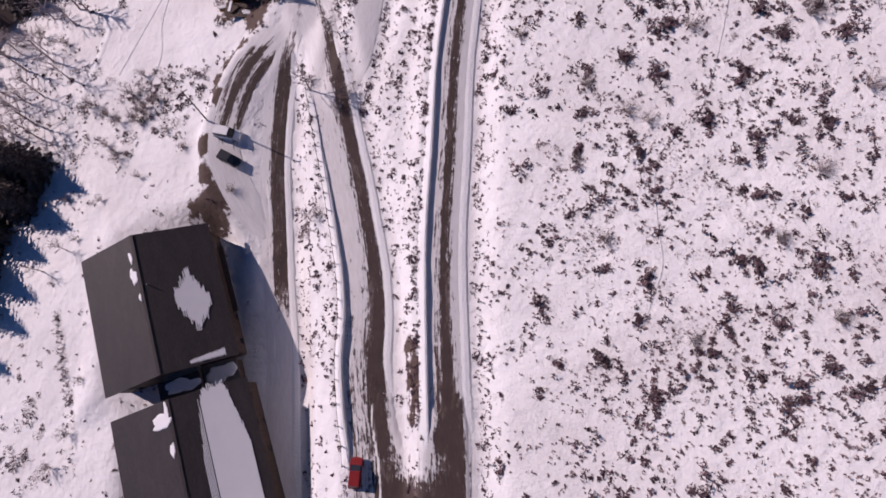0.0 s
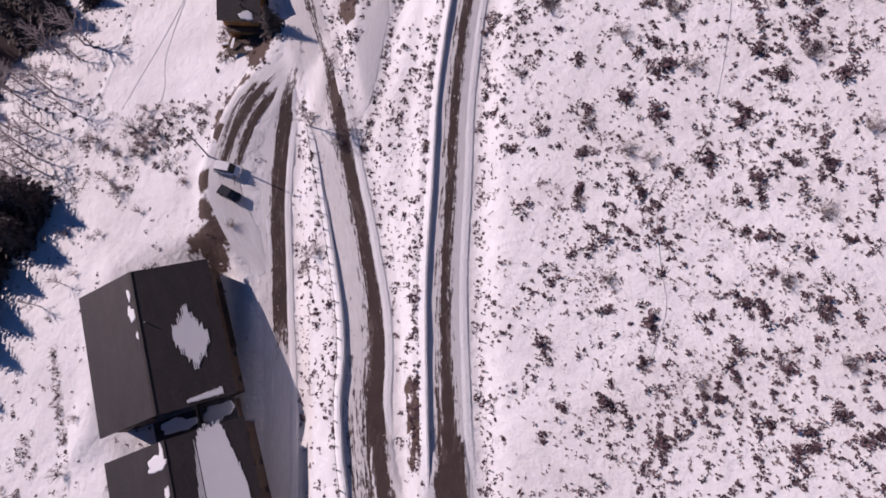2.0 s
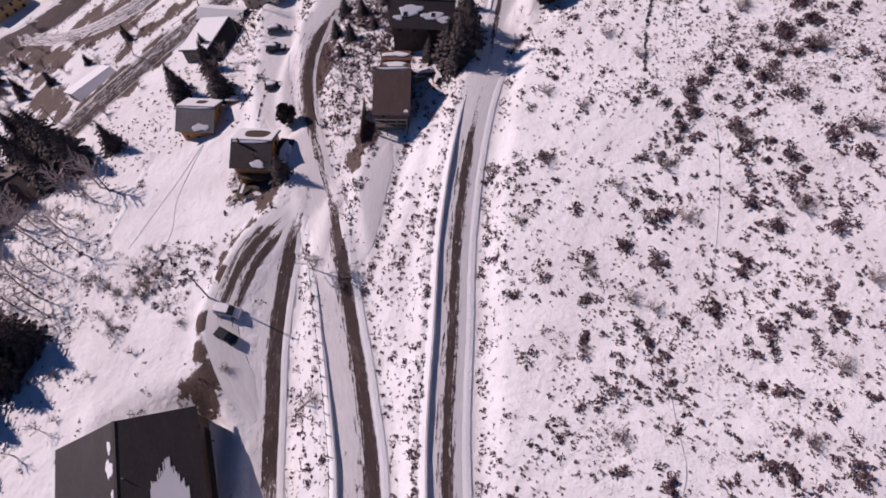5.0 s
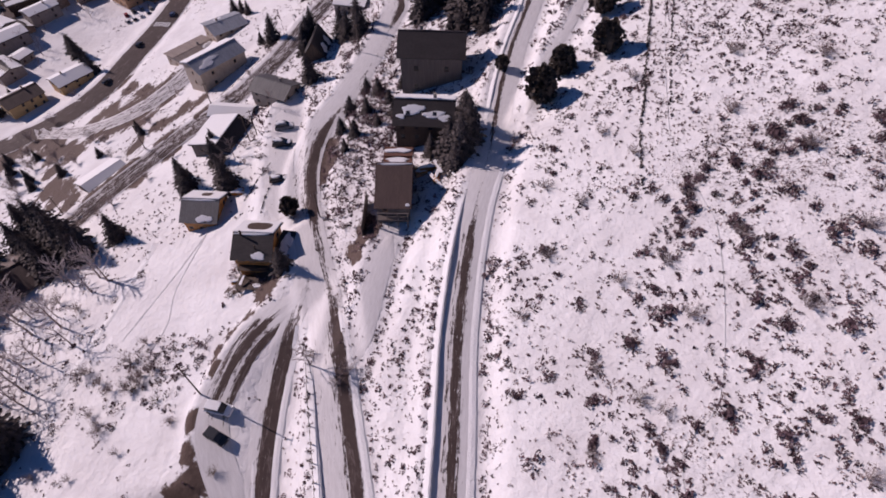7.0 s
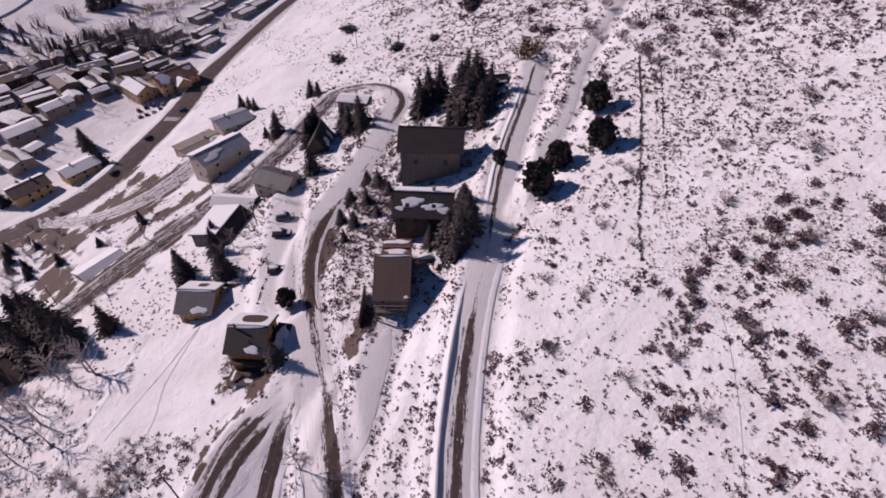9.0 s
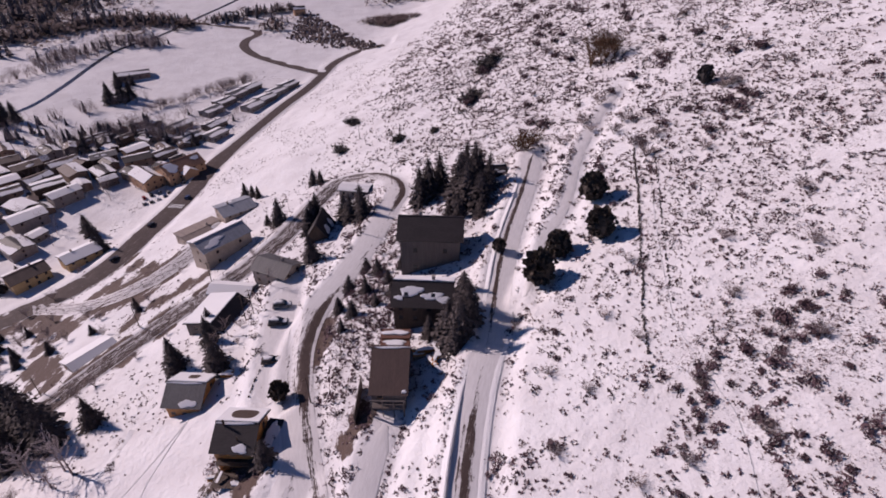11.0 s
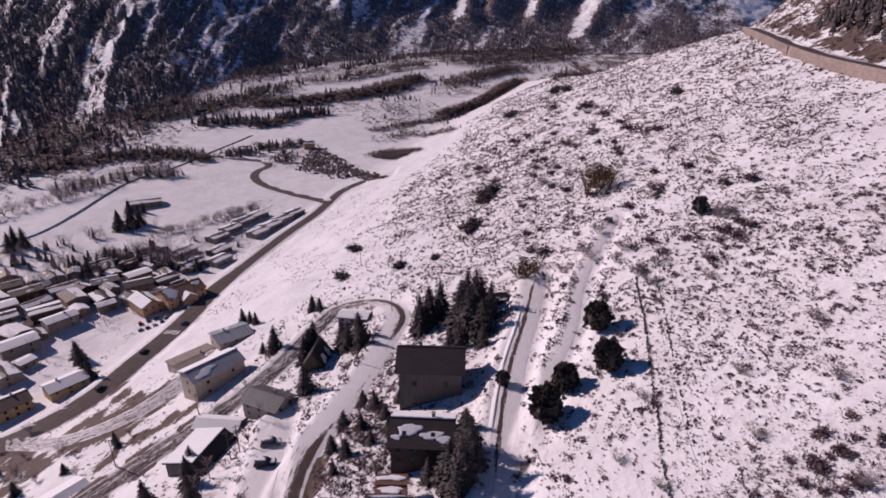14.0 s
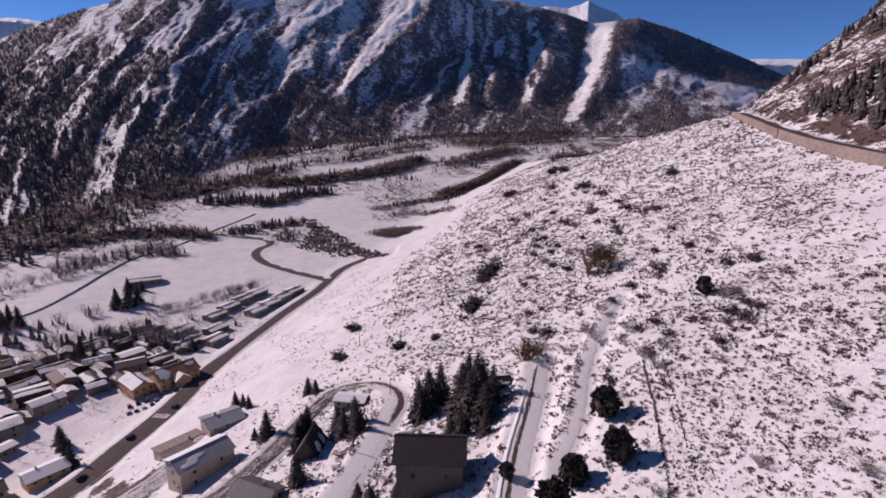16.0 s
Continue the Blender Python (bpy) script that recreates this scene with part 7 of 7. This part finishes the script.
# the mountain's forest
u, s = r.uniform(-0.9, 0.72, 160000), r.random(160000) ** 0.9
free = snow_on(u, s) + 0.25 * r.random(len(u)) < np.interp(s, [0, 0.5, 1], [0.40, 0.30, 0.20])
u, s = u[free], s[free]
mx, my, mz = mountain_point(u, s)
many("mountain_forest", "dark conifer forest on the mountain's shaded face", slim_fir(1), np.column_stack([mx, my, mz - 1])[:24000], 6 + 8 * r.random(min(len(mx), 24000)), HAZED_FIR, 42)
# woods in the valley: x, y, half length, half width, turn, share of conifers, count, height
WOODS = [(-460, 640, 90, 190, 0, 0.45, 600, 13), (-430, 870, 55, 130, 10, 0.45, 240, 12), (-385, 1250, 50, 150, 0, 0.4, 160, 13), (-330, 1450, 120, 60, 20, 0.6, 90, 13), (-150, 1520, 150, 40, 10, 0.7, 70, 13),
         (70, 1480, 110, 40, 50, 0.4, 70, 13), (190, 1590, 120, 40, 20, 0.5, 70, 13), (-262, 398, 40, 8, 40, 0.2, 24, 8), (-165, 448, 30, 5, 62, 0.0, 24, 6),
         (-225, 342, 30, 7, 30, 0.1, 30, 8), (-205, 372, 36, 8, 40, 0.15, 44, 9), (-285, 360, 30, 14, 40, 0.2, 30, 9), (-240, 318, 40, 30, 40, 0.12, 34, 7), (-205, 285, 30, 20, 40, 0.15, 12, 7), (-166, 366, 22, 14, 40, 0.12, 30, 6),
         (-158, 398, 26, 20, 62, 0.0, 40, 5), (-172, 612, 14, 26, 10, 0.2, 50, 7), (-228, 630, 30, 10, 5, 0.4, 50, 8)]
spots = {True: [], False: [], "near": []}
sizes = {True: [], False: [], "near": []}
for wx, wy, wl, ww, turn, share, count, tall in WOODS:
    a = radians(turn)
    p, q = np.clip(r.normal(0, 0.5, count), -1.3, 1.3) * wl, np.clip(r.normal(0, 0.5, count), -1.3, 1.3) * ww
    x, y = wx + p * math.cos(a) - q * math.sin(a), wy + p * math.sin(a) + q * math.cos(a)
    z = grade(x, y)
    fir = r.random(count) < share
    for kind in (True, False):
        k = fir == kind
        where = kind if kind or wy > 600 else "near"
        spots[where].append(np.column_stack([x, y, z])[k])
        sizes[where].append((tall * r.uniform(0.6, 1.25, count))[k])
# belts of trees along the valley: line, half width, count, share of conifers, height
BELTS = [([(-290, 905), (-212, 937), (-144, 991), (-91, 1066), (-53, 1177)], 26, 420, 0.08, 15), ([(-330, 770), (-272, 783), (-237, 770), (-213, 828), (-177, 835)], 16, 150, 0.55, 14),
         ([(-397, 1205), (-337, 1274), (-289, 1380)], 20, 60, 0.9, 16), ([(-224, 1320), (-170, 1400), (-104, 1494)], 16, 46, 0.8, 15), ([(0, 815), (40, 850), (80, 890), (120, 950)], 15, 420, 0.03, 13), ([(130, 1000), (230, 1120), (300, 1230)], 40, 320, 0.05, 13),
         ([(-95, 735), (-65, 756), (-30, 780), (4, 800)], 7, 90, 0.15, 7), ([(-62, 700), (-47, 708), (-10, 690), (12, 660)], 10, 60, 0.1, 6), ([(-425, 800), (-365, 860), (-330, 940), (-300, 1060)], 30, 260, 0.45, 13),
         ([(-420, 560), (-363, 610), (-300, 620), (-262, 612)], 16, 230, 0.35, 10), ([(-352, 500), (-325, 530), (-296, 550), (-262, 545)], 10, 110, 0.2, 9), ([(-375, 420), (-350, 462), (-328, 492), (-310, 520)], 6, 46, 0.0, 10),
         ([(-255, 345), (-222, 362), (-190, 354), (-168, 352)], 7, 60, 0.2, 10), ([(-216, 403), (-196, 420), (-178, 442), (-158, 456)], 5, 80, 0.0, 6), ([(-300, 1100), (-200, 1180), (-120, 1290), (-40, 1420)], 22, 170, 0.3, 12), ([(20, 1100), (90, 1230), (170, 1330)], 40, 300, 0.2, 12),
         ([(-60, 1600), (100, 1640), (250, 1690), (400, 1750)], 60, 420, 0.3, 14), ([(60, 1430), (200, 1500), (330, 1570)], 60, 300, 0.15, 13), ([(150, 770), (166, 790), (185, 815), (215, 870)], 12, 70, 0.6, 9), ([(-215, 652), (-190, 657), (-170, 668)], 9, 46, 0.5, 9)]
for points, half, count, share, tall in BELTS:
    line = smooth_line(points, 3.0)
    count = int(count * 1.5)
    i = r.integers(0, len(line), count)
    xy = line[i] + r.normal(0, 0.5, (count, 2)) * half
    fir = r.random(count) < share
    for kind in (True, False):
        k = fir == kind
        where = kind if kind or points[0][1] > 520 else "near"
        spots[where].append(np.column_stack([xy, grade(xy[:, 0], xy[:, 1])])[k])
        sizes[where].append((tall * r.uniform(0.6, 1.2, count))[k])
# the dark oval thicket on the meadow below the mound
a, d = r.random(460) * 2 * math.pi, np.sqrt(r.random(460))
d = d * (0.85 + 0.22 * np.sin(3 * a + 1) * np.cos(a) + r.normal(0, 0.06, 460))
x, y = -54 + 27 * d * np.cos(a) + 6 * d * np.sin(a), 617 - 8 * d * np.cos(a) + 24 * d * np.sin(a)
spots[False].append(np.column_stack([x, y, grade(x, y)]))
sizes[False].append(r.uniform(2.4, 5.2, 460))
# loose trees over the whole upper valley, gathered by the lie of the land
x, y = r.uniform(-560, 420, 30000), r.uniform(560, 1720, 30000)
near_foot = np.interp(x / (y - 20), FOOT_BEARING, FOOT) - (y - 20)
dense = cloudy(x / 120, y / 170, 6, 4) + np.interp(near_foot, [0, 250, 600], [0.16, 0.05, 0.0]) - np.interp(y, [560, 800, 1000], [0.11, 0.03, -0.02]) + np.interp(x, [-420, -330, -250], [0.16, 0.06, 0.0])
keep = (dense + 0.24 * r.random(len(x)) > 0.70) & (hill(x, y) < valley(x, y) + 4) & (near_foot > -60)
x, y = x[keep][:2400], y[keep][:2400]
z = grade(x, y)
fir = cloudy(x / 90, y / 90, 2, 3) + 0.2 * r.random(len(x)) > 0.76
for kind in (True, False):
    k = fir == kind
    spots[kind].append(np.column_stack([x, y, z])[k])
    sizes[kind].append(r.uniform(5, 12, len(x))[k])
many("valley_firs", "dark conifers scattered in bands over the valley floor", fir_template(2), np.vstack(spots[True]), np.concatenate(sizes[True]), HAZED_FIR, 43)
many("valley_thickets", "leafless brown thickets along the valley stream", clump_template(3, 28), np.vstack(spots[False]), np.concatenate(sizes[False]) * 0.95, FAR_BARE, 44, 1.7)
many("stream_thickets", "pale leafless trees along the stream and the village gardens", bush_mesh(5, 6, 4, 0.5, 1.0), np.vstack(spots["near"]), np.concatenate(sizes["near"]), TWIG, 47, 0.9)
# conifers above the highway
x, y = r.uniform(170, 480, 5200), r.uniform(180, 560, 5200)
above = x - np.interp(y, HIGHWAY_Y, HIGHWAY_X)
keep = (above > 12) & (cloudy(x / 34, y / 50, 5, 3) + 0.12 * r.random(len(x)) > np.interp(above, [10, 120], [0.655, 0.585]))
x, y = x[keep], y[keep]
many("highway_firs", "dark conifers on the steep slope above the highway", fir_template(4), np.column_stack([x, y, grade(x, y) - 0.5]), 5 + 6 * r.random(len(x)), FIR, 45, 1.35)
# rocky mound with dark blocks
n = 1200
k = r.random((n, 2))
k = np.where(k.sum(1)[:, None] > 1, 1 - k, k)
x, y = -152 + 98 * k[:, 0] + 4 * k[:, 1] + r.normal(0, 2, n), 668 - 150 * k[:, 0] - 100 * k[:, 1] + r.normal(0, 4, n)
rock = ([(-0.6, -0.5, -0.3), (0.5, -0.6, -0.3), (0.6, 0.5, -0.3), (-0.5, 0.6, -0.3), (-0.35, -0.3, 0.8), (0.3, -0.4, 0.7), (0.35, 0.3, 0.9), (-0.3, 0.35, 0.75)], [(4, 5, 6, 7), (0, 1, 5, 4), (1, 2, 6, 5), (2, 3, 7, 6), (3, 0, 4, 7)])
many("rock_field", "dark boulders heaped on the mound by the chapel", rock, np.column_stack([x, y, grade(x, y)]), 0.7 + 1.8 * r.random(n) ** 2, make_plain("brown_boulders", (0.075, 0.052, 0.048), (0.20, 0.15, 0.14), 0.5, 0.9, 0.06), 46)



# ---- firewood by the wooden houses ----
def woodpile(label, x, y, turn, long, rows):
    root = tagged(new("woodpile"), label, "woodpile", "woodpiles")
    root.matrix_basis = pose(x, y, ground_at(x, y), 0, 0, turn)
    r = random.Random(int(x * 7 + y))
    n = int(long / 0.24)
    for k in range(rows):
        for i in range(n):
            size = r.choice((0.10, 0.115, 0.125))
            log = new("log", shared(("log", size), lambda bm: bmesh.ops.create_cone(bm, cap_ends=True, segments=8, radius1=size, radius2=size * 0.95, depth=1.0, matrix=Matrix.Rotation(math.pi / 2, 4, "X")), OCHRE_WOOD))
            log.parent, log.matrix_basis = root, pose(-long / 2 + (i + 0.5 * (k % 2)) * 0.24, r.uniform(-0.06, 0.06), 0.1 + k * 0.21, 0, 0, r.uniform(-3, 3))
    lump_snow(root, lambda u, v, w: Vector((u, v, rows * 0.21 + 0.08 + w)), 0, 0, long / 2, 0.55, 3, 0.2)


woodpile("stacked firewood under snow beside the brown-roofed house", -3.6, 97.5, 10, 4.0, 5)
woodpile("low pile of split logs under snow", -1.6, 95.0, 70, 3.0, 4)
woodpile("firewood stacked below the timber house", -44.5, 76.8, 5, 3.6, 4)
woodpile("short firewood stack by the grey-roofed house", -53.5, 107.5, 0, 3.0, 4)


# ---- clutter behind the brown-roofed house ----
def snowy_plank(label, a, b, wide):
    """A plank under snow, from a to b."""
    a, b = Vector(a), Vector(b)
    side = (b - a).cross(Vector((0, 0, 1))).normalized() * wide / 2
    root = tagged(new("plank"), label, "plank", "snowed planks")
    part("board", slab(bmesh.new(), [a - side, b - side, b + side, a + side], 0.09), GREY_WOOD, root)
    up = Vector((0, 0, 0.16))
    bm = slab(bmesh.new(), [a - side * 0.9 + up, b - side * 0.9 + up, b + side * 0.9 + up, a + side * 0.9 + up], 0.15)
    bmesh.ops.bevel(bm, geom=list(bm.edges), offset=0.05, segments=2, affect="EDGES")
    part("snow_cover", bm, ROOF_SNOW, root, "ridge of snow on the plank")


def on_ground(x, y, up=0.0):
    return (x, y, ground_at(x, y) + up)


snowy_plank("long plank leaning on the slope under snow", on_ground(-3.6, 95.6, 1.0), on_ground(-0.6, 90.2, 0.15), 0.9)
snowy_plank("snow-covered board resting on the woodpile", on_ground(-2.4, 98.6, 1.3), on_ground(-0.8, 94.6, 0.7), 0.8)
snowy_plank("short board in the snow beside the spruces", on_ground(0.9, 95.0, 0.5), on_ground(2.2, 91.8, 0.12), 0.6)


def crate(label, x, y, turn, long, deep, high):
    root = tagged(new("crate"), label, "crate", "garden boxes")
    root.matrix_basis = pose(x, y, ground_at(x, y) - 0.15, 0, 0, turn)
    part("box", box(bmesh.new(), -long / 2, -deep / 2, 0, long / 2, deep / 2, high, 0.03), TAN, root)
    part("lid", box(bmesh.new(), -long / 2 - 0.06, -deep / 2 - 0.06, high, long / 2 + 0.06, deep / 2 + 0.06, high + 0.08, 0.02), OCHRE_WOOD, root)
    lump_snow(root, lambda u, v, w: Vector((u, v, high + 0.07 + w)), 0, 0, long * 0.4, deep * 0.36, int(x * 3 + y), 0.15)


crate("tan wooden box under a cap of snow", -5.4, 97.0, 14, 2.6, 2.0, 1.1)
crate("small boarded box in the snow", -1.9, 92.6, -30, 1.2, 0.9, 0.8)
crate("wooden compost box by the garden wall", -53.2, 108.5, 10, 2.2, 1.3, 0.8)
